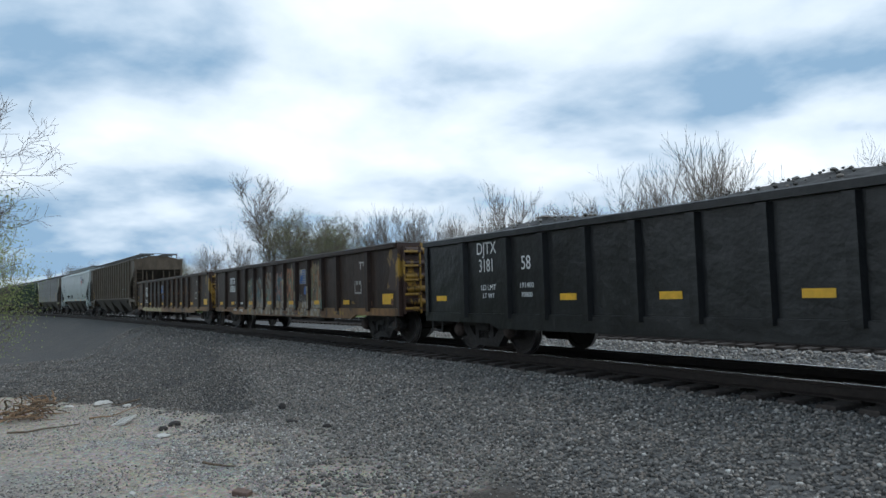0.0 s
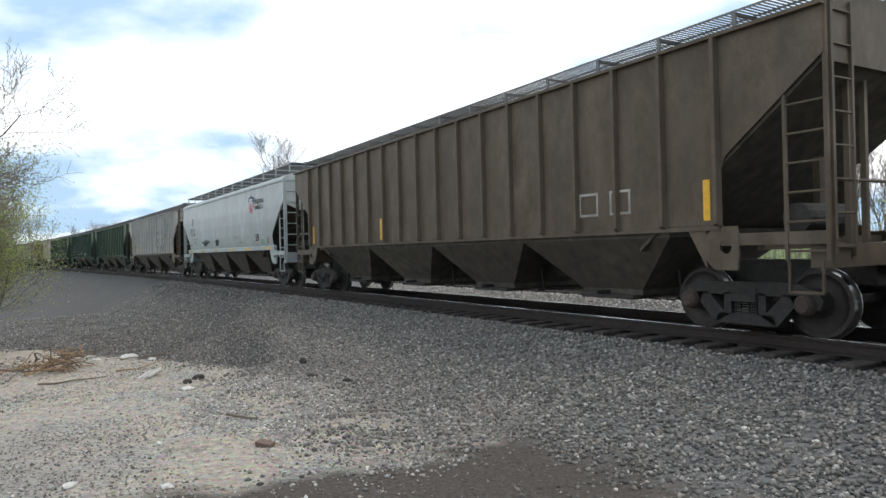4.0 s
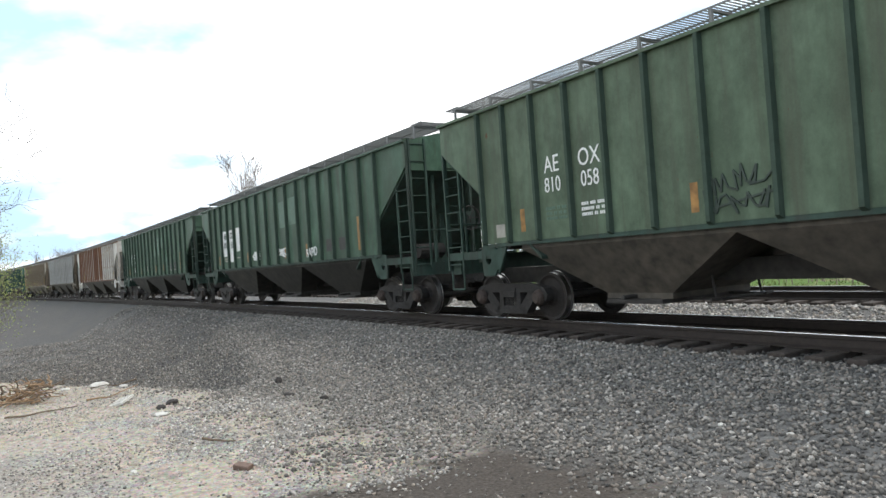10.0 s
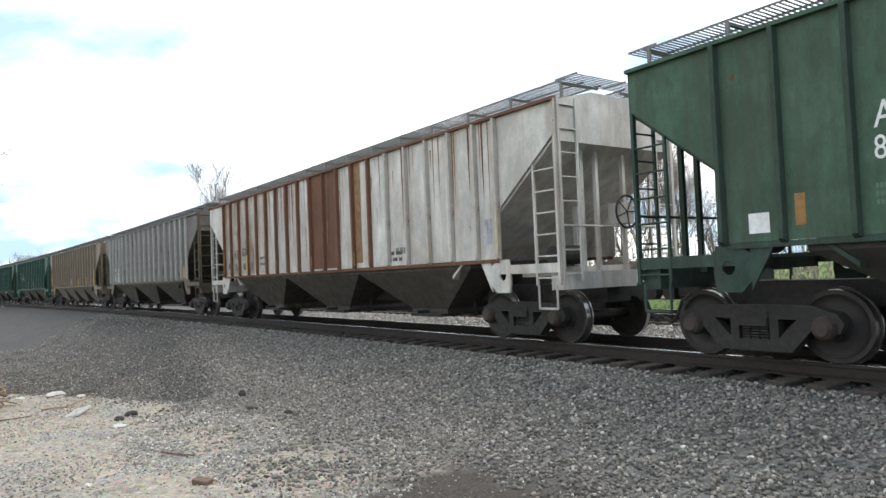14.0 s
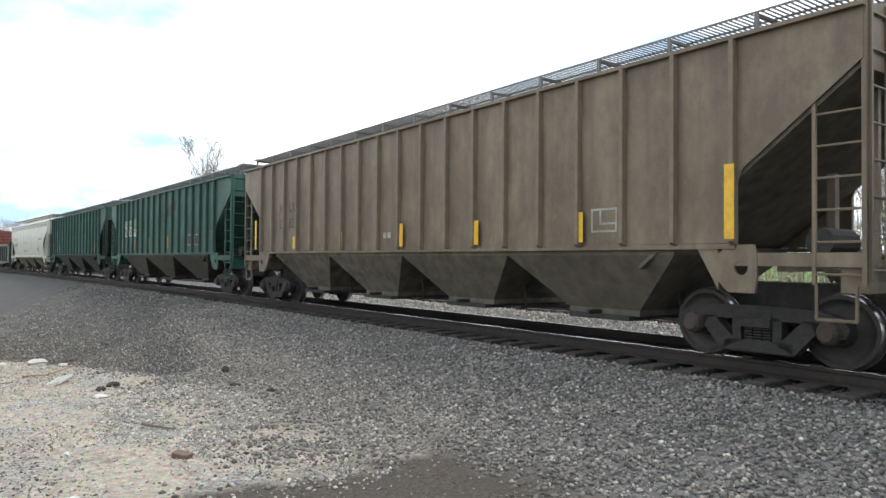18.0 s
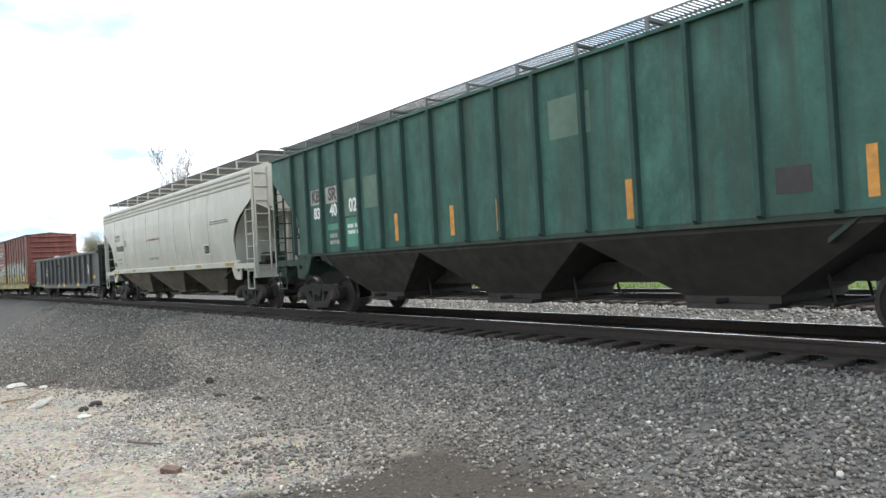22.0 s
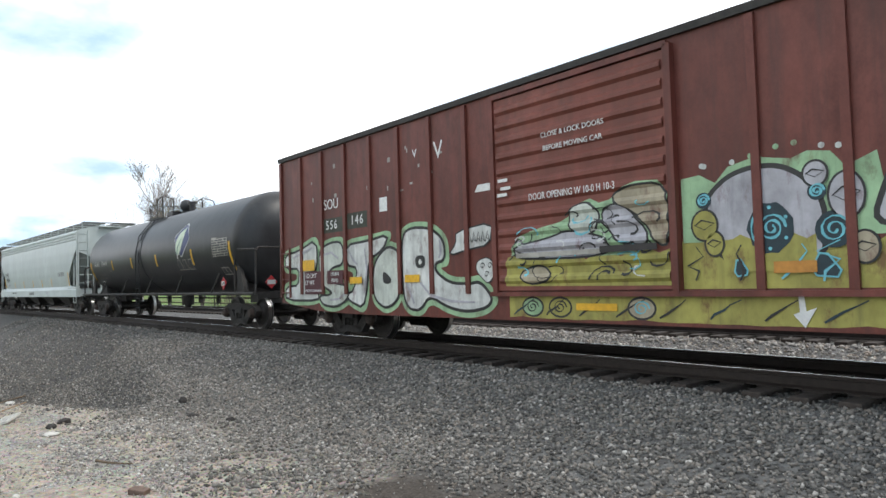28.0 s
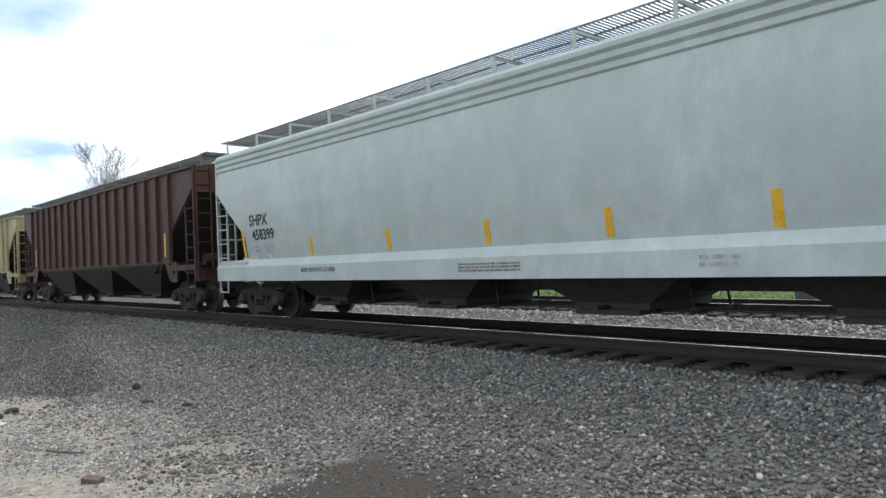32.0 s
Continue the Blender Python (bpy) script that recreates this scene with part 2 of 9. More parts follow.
M = {
    "green": paint("green_paint", (0.064, 0.12, 0.08), 0.6, 0.08, dirt=(0.055, 0.062, 0.046), gloss=0.15),
    "green_faded": paint("faded_green_paint", (0.102, 0.146, 0.096), 0.6, 0.1, dirt=(0.07, 0.078, 0.055), gloss=0.15),
    "teal": paint("blue_green_paint", (0.05, 0.13, 0.103), 0.58, 0.09, dirt=(0.05, 0.06, 0.05), gloss=0.15),
    "tan": paint("tan_brown_paint", (0.2, 0.15, 0.102), 0.5, 0.3, dirt=(0.1, 0.078, 0.058), rust_colour=(0.19, 0.11, 0.065)),
    "tan_dark": paint("dirty_tan_paint", (0.125, 0.096, 0.068), 0.5, 0.08, gloss=0.15),
    "white_rust": paint("rust_spotted_white_paint", (0.40, 0.385, 0.36), 0.75, 0.12, dirt=(0.16, 0.135, 0.115), gloss=0.15),
    "white_streak": paint("rust_streaked_white_paint", (0.60, 0.58, 0.54), 0.42, 0.2, dirt=(0.3, 0.2, 0.13), rust_colour=(0.17, 0.08, 0.045)),
    "rusty_white": paint("rust_eaten_white_paint", (0.5, 0.46, 0.41), 0.75, 0.7, dirt=(0.2, 0.1, 0.06), rust_colour=(0.17, 0.075, 0.042), soft=0.14),
    "rust_coat": paint("rusted_brown_steel", (0.18, 0.078, 0.042), 0.6, 0.45, 0.75, dirt=(0.075, 0.038, 0.026), rust_colour=(0.25, 0.13, 0.07)),
    "pale_rib": paint("scuffed_white_paint", (0.46, 0.445, 0.42), 0.5, 0.25, dirt=(0.2, 0.16, 0.13)),
    "grey_white": paint("dirty_grey_white_paint", (0.135, 0.124, 0.114), 0.7, 0.3, dirt=(0.13, 0.11, 0.09), gloss=0.15),
    "silver": paint("pale_grey_paint", (0.37, 0.405, 0.40), 0.22, 0.0, 0.42, dirt=(0.25, 0.25, 0.23)),
    "silver_clean": paint("clean_pale_grey_paint", (0.42, 0.46, 0.445), 0.08, 0.0, 0.4, dirt=(0.3, 0.31, 0.3)),
    "cream": paint("cream_grey_paint", (0.46, 0.44, 0.385), 0.13, 0.0, 0.42, dirt=(0.28, 0.25, 0.2)),
    "yellow_cream": paint("faded_yellow_paint", (0.42, 0.36, 0.19), 0.4, 0.2),
    "brown": paint("red_brown_paint", (0.075, 0.032, 0.026), 0.35, 0.1, gloss=0.15),
    "boxcar_red": paint("oxide_red_paint", (0.165, 0.043, 0.031), 0.6, 0.12, dirt=(0.07, 0.03, 0.025)),
    "door_red": paint("faded_red_paint", (0.21, 0.062, 0.045), 0.35, 0.05, dirt=(0.09, 0.04, 0.03)),
    "gondola_black": paint("black_paint", (0.010, 0.0105, 0.0115), 0.4, 0.0, 0.32, dirt=(0.028, 0.028, 0.028), dent=0.06),
    "gondola_brown": paint("dark_brown_paint", (0.032, 0.020, 0.016), 0.45, 0.5, 0.5, gloss=0.18, dirt=(0.07, 0.043, 0.028), rust_colour=(0.075, 0.04, 0.024), dent=0.05, soft=0.12),
    "gondola_rust": paint("rust_stained_dark_brown_paint", (0.028, 0.020, 0.017), 0.5, 0.72, 0.5, gloss=0.2, dirt=(0.10, 0.055, 0.03), rust_colour=(0.17, 0.075, 0.03), dent=0.05, soft=0.2),
    "gondola_grey": paint("charcoal_paint", (0.028, 0.029, 0.031), 0.6, 0.22, 0.45, dirt=(0.065, 0.06, 0.056), rust_colour=(0.05, 0.036, 0.03), dent=0.05),
    "tank_black": paint("satin_black_paint", (0.026, 0.0265, 0.0285), 0.25, 0.0, 0.38, dirt=(0.04, 0.04, 0.04)),
    # rib colours darkened to offset the sunlight on the ribs' end faces
    "green_rib": paint("streaked_shade_green_paint", (0.05, 0.076, 0.057), 0.7, 0.1, 0.65, dirt=(0.045, 0.05, 0.04), gloss=0.12),
    "teal_rib": paint("streaked_shade_blue_green_paint", (0.042, 0.082, 0.069), 0.7, 0.1, 0.65, dirt=(0.04, 0.05, 0.042), gloss=0.12),
    "green_grime": paint("grimy_dark_green_paint", (0.045, 0.076, 0.06), 0.65, 0.15, 0.65, dirt=(0.04, 0.042, 0.036), gloss=0.15),
    "under": plain("grimy_shaded_underframe", (0.032, 0.028, 0.025), 0.75, 0, 9, 0.4),
    # under_tan: shade beneath the wagons is put into the dusty tan
    "under_tan": plain("dusty_shaded_tan_underframe", (0.062, 0.052, 0.04), 0.8, 0, 5, 0.5),
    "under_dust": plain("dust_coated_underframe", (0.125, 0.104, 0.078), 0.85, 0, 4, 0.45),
    # near-black brown: shade in the green wagons' hopper bays is in the colour
    "under_green": plain("shade_dark_underframe", (0.03, 0.027, 0.022), 0.75, 0, 4, 0.6),
    "truck": plain("rusty_cast_steel", (0.028, 0.0245, 0.0225), 0.78, 0.1, 14, 0.45),
    "bearing": plain("rust_brown_bearing", (0.058, 0.041, 0.034), 0.8, 0.1, 14, 0.4),
    "wheel": plain("dark_wheel_steel", (0.034, 0.028, 0.025), 0.65, 0.2, 12, 0.4),
    "tread": plain("polished_steel", (0.5, 0.49, 0.48), 0.3, 1.0, 30, 0.2, 0.05),
    "rail_side": plain("rusted_rail", (0.03, 0.022, 0.018), 0.75, 0.2, 12, 0.35),
    "grating": plain("galvanised_grating", (0.165, 0.165, 0.162), 0.6, 0.3, 20, 0.25),
    "grating_dark": plain("weathered_grating", (0.10, 0.10, 0.10), 0.6, 0.4, 20, 0.2),
    "yellow": plain("reflective_yellow", (0.72, 0.40, 0.02), 0.45, 0, 12, 0.18, 0.05),
    "orange": plain("faded_orange_reflector", (0.55, 0.24, 0.04), 0.5, 0, 8, 0.3, 0.05),
    "white_mark": plain("white_lettering", (0.72, 0.72, 0.70), 0.55, 0, 16, 0.18, 0.05),
    "black_mark": plain("black_lettering", (0.02, 0.02, 0.02), 0.5, 0, 16, 0.2, 0.05),
    "pale_patch": plain("pale_green_patch", (0.11, 0.16, 0.115), 0.6, 0, 4, 0.25, 0.05),
    "rail_head": plain("worn_rail_head", (0.72, 0.71, 0.7), 0.22, 1.0, 30, 0.2, 0.05),
    "worn_yellow": paint("worn_rusty_yellow_paint", (0.36, 0.215, 0.035), 0.6, 0.98, dirt=(0.06, 0.04, 0.03), rust_colour=(0.045, 0.026, 0.02)),
    "rusty_sill": paint("rust_yellow_sill_paint", (0.26, 0.135, 0.045), 0.6, 0.8, dirt=(0.06, 0.035, 0.025), rust_colour=(0.05, 0.03, 0.022), soft=0.08),
    "tie": plain("old_tie_wood", (0.05, 0.039, 0.032), 0.9, 0, 10, 0.45, 0.6),
}


# ---- mesh building ----
class Mesh:
    def __init__(self):
        self.v, self.f = [], []

    def add(self, verts, faces):
        o = len(self.v)
        self.v += [tuple(p) for p in verts]
        self.f += [tuple(i + o for i in q) for q in faces]
        return self

    def box(self, x0, x1, y0, y1, z0, z1):
        return self.add([(x, y, z) for x in (x0, x1) for y in (y0, y1) for z in (z0, z1)],
                        [(0, 1, 3, 2), (4, 6, 7, 5), (0, 4, 5, 1), (2, 3, 7, 6), (0, 2, 6, 4), (1, 5, 7, 3)])

    def prism(self, poly, y0, y1):
        """A polygon in x and z, drawn out along y."""
        n = len(poly)
        self.add([(x, y0, z) for x, z in poly] + [(x, y1, z) for x, z in poly],
                 [tuple(range(n)), tuple(range(2 * n - 1, n - 1, -1))] + [(i, i + n, (i + 1) % n + n, (i + 1) % n) for i in range(n)])
        return self

    def prism_x(self, poly, x0, x1):
        """A polygon in y and z, drawn out along x."""
        n = len(poly)
        self.add([(x0, y, z) for y, z in poly] + [(x1, y, z) for y, z in poly],
                 [tuple(range(n)), tuple(range(2 * n - 1, n - 1, -1))] + [(i, i + n, (i + 1) % n + n, (i + 1) % n) for i in range(n)])
        return self

    def tube(self, p, q, r, n=6, r2=None):
        p, q = Vector(p), Vector(q)
        d = (q - p)
        side = d.orthogonal().normalized()
        other = d.normalized().cross(side)
        r2 = r if r2 is None else r2
        ring = [side * math.cos(math.tau * i / n) + other * math.sin(math.tau * i / n) for i in range(n)]
        return self.add([p + c * r for c in ring] + [q + c * r2 for c in ring],
                        [(i, (i + 1) % n, (i + 1) % n + n, i + n) for i in range(n)] + [tuple(range(n - 1, -1, -1)), tuple(range(n, 2 * n))])

    def path(self, pts, r, n=6):
        for a, b in zip(pts, pts[1:]):
            self.tube(a, b, r, n)
        return self

    def lathe_y(self, profile, n=24, c=(0, 0, 0)):
        """A profile of (radius, y) turned round the y axis."""
        verts = [(c[0] + r * math.cos(math.tau * i / n), c[1] + y, c[2] + r * math.sin(math.tau * i / n)) for r, y in profile for i in range(n)]
        faces = [(j * n + i, j * n + (i + 1) % n, (j + 1) * n + (i + 1) % n, (j + 1) * n + i) for j in range(len(profile) - 1) for i in range(n)]
        return self.add(verts, faces)

    def lathe_x(self, profile, n=32, c=(0, 0, 0)):
        verts = [(c[0] + x, c[1] + r * math.cos(math.tau * i / n), c[2] + r * math.sin(math.tau * i / n)) for r, x in profile for i in range(n)]
        faces = [(j * n + i, (j + 1) * n + i, (j + 1) * n + (i + 1) % n, j * n + (i + 1) % n) for j in range(len(profile) - 1) for i in range(n)]
        return self.add(verts, faces)

    def data(self, name, material, smooth=False):
        me = bpy.data.meshes.new(name)
        me.from_pydata(self.v, [], self.f)
        if len(self.f) < 4000:
            bm = bmesh.new()
            bm.from_mesh(me)
            bmesh.ops.recalc_face_normals(bm, faces=bm.faces)
            bm.to_mesh(me)
            bm.free()
        if material:
            me.materials.append(material)
        if smooth:
            me.polygons.foreach_set("use_smooth", [True] * len(me.polygons))
            me.set_sharp_from_angle(angle=radians(40))
        return me


def part(name, shape, material, parent, label="", smooth=False, m=None):
    """One mesh object under a thing or a part; shape is a Mesh, or mesh data to share."""
    data = shape if isinstance(shape, bpy.types.Mesh) else shape.data(name, material, smooth)
    ob = new(name, data)
    ob.parent = parent
    if m is not None:
        ob.matrix_basis = m
    return tagged(ob, label) if label else ob


def thing(name, label, category, group="", kind="", m=None):
    ob = new(name)
    ob.empty_display_size = 0.3
    if m is not None:
        ob.matrix_basis = m
    return tagged(ob, label, category, group, kind)


def lettering(text, size, material, parent, x, z, y, name="lettering", bold=0.0, spacing=1.0, tilt=0.0, rz=0.0, sx=1.0):
    """Painted writing on the side that faces -y, 4 mm proud of it."""
    cu = bpy.data.curves.new(name, "FONT")
    cu.body, cu.size, cu.align_x, cu.align_y = text, size, "CENTER", "CENTER"
    cu.extrude, cu.offset, cu.space_character, cu.resolution_u = 0.002, bold, spacing, 3
    tmp = new(name, cu)
    me = bpy.data.meshes.new_from_object(tmp)
    bpy.data.objects.remove(tmp)
    bpy.data.curves.remove(cu)
    me.materials.clear()
    me.materials.append(material)
    ob = new(name, me)
    ob.parent = parent
    ob.matrix_basis = pose(x, y, z, 90, 0, rz) @ Matrix.Rotation(radians(tilt), 4, "Z") @ Matrix.Diagonal((sx, 1, 1, 1))
    return ob


def plate(parent, name, material, x0, x1, z0, z1, y, label=""):
    return part(name, Mesh().box(x0, x1, y - 0.006, y + 0.01, z0, z1), material, parent, label)


# ---- the line of the track ----
CURVE = 0.0010135          # 1 / radius, in metres; the line bends towards the camera's side as it runs back
CENTRE = 9.30              # middle of the near track
CENTRE_2 = 15.77           # middle of the far track


def bend(x):
    return -CURVE * min(x, 0.0) ** 2 / 2


def heading(x):
    return math.atan(-CURVE * min(x, 0.0))


def smooth(a, b, x):
    u = min(1.0, max(0.0, (x - a) / (b - a)))
    return u * u * (3 - 2 * u)


def ground_height(x, y):
    d = CENTRE + bend(x) - y                       # how far on the camera's side of the near track
    z = -0.26
    if d > 1.35:
        z = -0.26 - 0.08 * smooth(1.35, 1.7, d) - 0.55 * smooth(1.7, 5.0, d)
        low = smooth(-16.5, -21.0, x - 1.6 * (min(4.6, max(-1.0, y)) - 1.2)) * smooth(1.6, 6.5, d) * smooth(0, -8, x + 13 + 5.5 * (y - 4.4))
        z -= 1.15 * low
        z += 0.5 * smooth(6.5, 9.5, d) * smooth(-8, -3, x)
    elif d < -1.4:
        e = -d
        z = -0.26 - 0.16 * smooth(1.4, 2.6, e) + 0.14 * smooth(3.7, 4.8, e)
        z -= 0.5 * smooth(8.0, 11.5, e)
        z -= 0.5 * smooth(14, 40, e)
    n = noise.noise((x * 0.45, y * 0.45, 0)) * 0.06 + noise.noise((x * 1.7, y * 1.7, 4)) * 0.025
    return z + n * smooth(1.5, 2.4, abs(d)) * (1 if abs(d + 6.47) > 1.6 else 0.2)


def ground_material():
    m, nt, bsdf = nodes("ground")
    tc = nt.nodes.new("ShaderNodeTexCoord")
    sep = nt.nodes.new("ShaderNodeSeparateXYZ")
    nt.links.new(tc.outputs["Object"], sep.inputs[0])

    def math_node(op, a, b):
        k = nt.nodes.new("ShaderNodeMath")
        k.operation = op
        for i, v in enumerate((a, b)):
            if isinstance(v, (int, float)):
                k.inputs[i].default_value = v
            else:
                nt.links.new(v, k.inputs[i])
        return k.outputs[0]

    wob = math_node("MULTIPLY", math_node("SUBTRACT", add_noise(nt, 0.55, 5), 0.5), 3.6)
    wob2 = math_node("MULTIPLY", math_node("SUBTRACT", add_noise(nt, 1.6, 6, (1, 1, 1), 0.65), 0.5), 1.6)
    x, y = sep.outputs["X"], sep.outputs["Y"]
    yy = math_node("ADD", math_node("ADD", y, wob), wob2)
    xx = math_node("ADD", math_node("ADD", x, wob), wob2)
    # crushed stone
    vor = nt.nodes.new("ShaderNodeTexVoronoi")
    vor.inputs["Scale"].default_value = 16
    nt.links.new(tc.outputs["Object"], vor.inputs["Vector"])
    stone = blend(nt, vor.outputs["Color"], (0.06, 0.058, 0.057), (0.2, 0.196, 0.188))
    stone = blend(nt, ramp(nt, add_noise(nt, 0.8, 4), 0.35, 0.7), stone, blend(nt, 0.5, stone, (0.10, 0.095, 0.09)))
    # pale trodden dirt
    dirt = blend(nt, ramp(nt, add_noise(nt, 9, 6), 0.35, 0.65), (0.265, 0.23, 0.185), (0.42, 0.37, 0.305))
    grit = nt.nodes.new("ShaderNodeTexVoronoi")
    grit.inputs["Scale"].default_value = 34
    nt.links.new(tc.outputs["Object"], grit.inputs["Vector"])
    gravel = blend(nt, grit.outputs["Color"], (0.14, 0.13, 0.116), (0.42, 0.395, 0.36))
    dirt = blend(nt, ramp(nt, add_noise(nt, 0.75, 7, (1, 1, 1), 0.68), 0.54, 0.62), dirt, gravel)
    dirt = blend(nt, ramp(nt, add_noise(nt, 2.6, 5, (1, 1, 1), 0.65), 0.56, 0.68), dirt, blend(nt, 0.6, dirt, (0.11, 0.10, 0.09)))
    dirt = blend(nt, 0.22, dirt, grit.outputs["Color"], "OVERLAY")
    dirt = blend(nt, ramp(nt, add_noise(nt, 34, 3), 0.62, 0.7), dirt, (0.42, 0.41, 0.39))
    # fine dark cinder on the bank, and damp fine gravel
    cinder = blend(nt, ramp(nt, add_noise(nt, 22, 4), 0.3, 0.7), (0.042, 0.04, 0.038), (0.125, 0.12, 0.115))
    cinder = blend(nt, ramp(nt, add_noise(nt, 0.7, 6, (1, 1, 1), 0.62), 0.45, 0.66), cinder, blend(nt, 0.5, cinder, (0.12, 0.11, 0.095)))
    grass = blend(nt, ramp(nt, add_noise(nt, 3, 6), 0.3, 0.7), (0.05, 0.11, 0.02), (0.13, 0.20, 0.05))
    grass = blend(nt, ramp(nt, add_noise(nt, 0.25, 4), 0.5, 0.66), grass, (0.20, 0.17, 0.10))
    near = math_node("MULTIPLY", ramp(nt, math_node("SUBTRACT", 0.22, math_node("MULTIPLY", yy, 0.1)), 0.1, 0.24), ramp(nt, math_node("MULTIPLY", math_node("ADD", xx, 11.5), 0.1), 0.0, 0.25))
    dirt = blend(nt, near, dirt, blend(nt, 0.3, gravel, (0.2, 0.18, 0.155)))
    col = blend(nt, ramp(nt, math_node("DIVIDE", yy, 10), 0.33, 0.50), dirt, stone)
    edge_a = math_node("SUBTRACT", math_node("ADD", x, math_node("MULTIPLY", wob2, 0.8)), math_node("MULTIPLY", math_node("SUBTRACT", math_node("MINIMUM", y, 4.6), 1.2), 1.6))
    edge_b = math_node("ADD", math_node("ADD", xx, 13), math_node("MULTIPLY", math_node("SUBTRACT", y, 4.3), 5.5))
    bank = math_node("MULTIPLY", ramp(nt, math_node("MULTIPLY", edge_a, -0.05), 0.82, 0.87), ramp(nt, math_node("MULTIPLY", edge_b, -0.1), 0.0, 0.25))
    col = blend(nt, bank, col, cinder)
    damp = math_node("MULTIPLY", ramp(nt, math_node("ADD", math_node("MULTIPLY", math_node("ADD", x, wob2), 0.1), 1), 0.335, 0.39),
                     ramp(nt, math_node("SUBTRACT", 1, math_node("MULTIPLY", math_node("ADD", y, wob2), 0.1)), 0.49, 0.55))
    col = blend(nt, damp, col, blend(nt, ramp(nt, add_noise(nt, 30, 4), 0.3, 0.7), (0.042, 0.035, 0.03), (0.108, 0.093, 0.08)))
    col = blend(nt, ramp(nt, math_node("MULTIPLY", yy, 0.02), 0.40, 0.44), col, grass)
    col = blend(nt, ramp(nt, math_node("SUBTRACT", 1, math_node("MULTIPLY", math_node("ADD", yy, 100), 0.01)), 0.06, 0.1), col, grass)
    nt.links.new(col, bsdf.inputs["Base Color"])
    bsdf.inputs["Roughness"].default_value = 0.9
    bsdf.inputs["Specular IOR Level"].default_value = 0.2
    bump(nt, bsdf, math_node("ADD", vor.outputs["Distance"], add_noise(nt, 26, 5)), 0.8, 0.03)
    return m


def axis(fine0, fine1, step, far0, far1):
    out, x, d = list(np.arange(fine0, fine1 + 1e-6, step)), fine1, step
    while x < far1:
        d *= 1.25
        x += d
        out.append(x)
    x, d = fine0, step
    while x > far0:
        d *= 1.25
        x -= d
        out.insert(0, x)
    return out


def make_ground():
    xs, ys = axis(-30, 8, 0.25, -900, 600), axis(-1, 12, 0.2, -600, 1200)
    verts = [(x, y, ground_height(x, y)) for x in xs for y in ys]
    n = len(ys)
    faces = [(i * n + j, (i + 1) * n + j, (i + 1) * n + j + 1, i * n + j + 1) for i in range(len(xs) - 1) for j in range(n - 1)]
    me = bpy.data.meshes.new("ground")
    me.from_pydata(verts, [], faces)
    me.materials.append(ground_material())
    me.polygons.foreach_set("use_smooth", [True] * len(me.polygons))
    tagged(new("ground", me), "grey ballast, pale trodden dirt and green grass beyond", "ground", kind="structure")


make_ground()


# ---- railway tracks ----
RAIL = [(-0.075, -0.18), (0.075, -0.18), (0.075, -0.168), (0.012, -0.145), (0.012, -0.05), (0.036, -0.04), (0.036, -0.006), (0.028, 0.0),
        (-0.028, 0.0), (-0.036, -0.006), (-0.036, -0.04), (-0.012, -0.05), (-0.012, -0.145), (-0.075, -0.168)]


def sweep(profile, y0, xs):
    mesh, n = Mesh(), len(profile)
    verts = []
    for x in xs:
        h = heading(x)
        for y, z in profile:
            verts.append((x - math.sin(h) * (y + y0), bend(x) + math.cos(h) * (y + y0), z))
    mesh.add(verts, [(i * n + j, i * n + (j + 1) % n, (i + 1) * n + (j + 1) % n, (i + 1) * n + j) for i in range(len(xs) - 1) for j in range(n)])
    return mesh


XS = list(np.arange(-300, 61, 3.0))


def make_track(name, centre, label, near):
    track = thing(name, label, "railway track", kind="structure")
    for y in (centre - 0.755, centre + 0.755):
        rail = part("rail", sweep(RAIL, y, XS), M["rail_side"], track, "rusted steel rail with a polished head")
        part("rail_head", sweep([(-0.03, -0.004), (0.03, -0.004), (0.027, 0.002), (0.0, 0.003), (-0.027, 0.002)], y, XS), M["rail_head"], rail)
    tie = Mesh().add([(x, y, z) for z, k in ((-0.36, 0.0), (-0.2, 0.0), (-0.186, 0.012)) for x, y in
                      ((-0.115 + k, -1.3 + k), (0.115 - k, -1.3 + k), (0.115 - k, 1.3 - k), (-0.115 + k, 1.3 - k))],
                     [(0, 1, 5, 4), (1, 2, 6, 5), (2, 3, 7, 6), (3, 0, 4, 7), (4, 5, 9, 8), (5, 6, 10, 9), (6, 7, 11, 10), (7, 4, 8, 11), (8, 9, 10, 11)])
    data = tie.data("tie", M["tie"])
    spike = Mesh().box(-0.16, 0.16, -0.1, 0.1, -0.187, -0.165).data("tie_plate", M["rail_side"])
    rest = Mesh()
    for i in range(-280, 50):
        x = i * 0.51 + random.uniform(-0.025, 0.025)
        h = heading(x)
        y = centre + random.uniform(-0.05, 0.05)
        m = pose(x - math.sin(h) * y, bend(x) + math.cos(h) * y, random.uniform(-0.008, 0.0), 0, 0, math.degrees(h) + random.uniform(-1, 1))
        if (-28 < x < 7 and near) or (-24 < x < 9 and not near):
            ob = part("tie", data, None, track, m=m)
            if near:
                for yy in (-0.755, 0.755):
                    part("tie_plate", spike, None, ob, m=pose(0, yy, 0))
        else:
            rest.add([m @ Vector(v) for v in tie.v], tie.f)
    tagged(part("distant_ties", rest, M["tie"], track), kind="stuff")


make_track("near_track", CENTRE, "near railway track with dark old wooden ties", True)
make_track("far_track", CENTRE_2, "second railway track behind the train", False)


# ---- running gear ----
WHEEL = 0.44


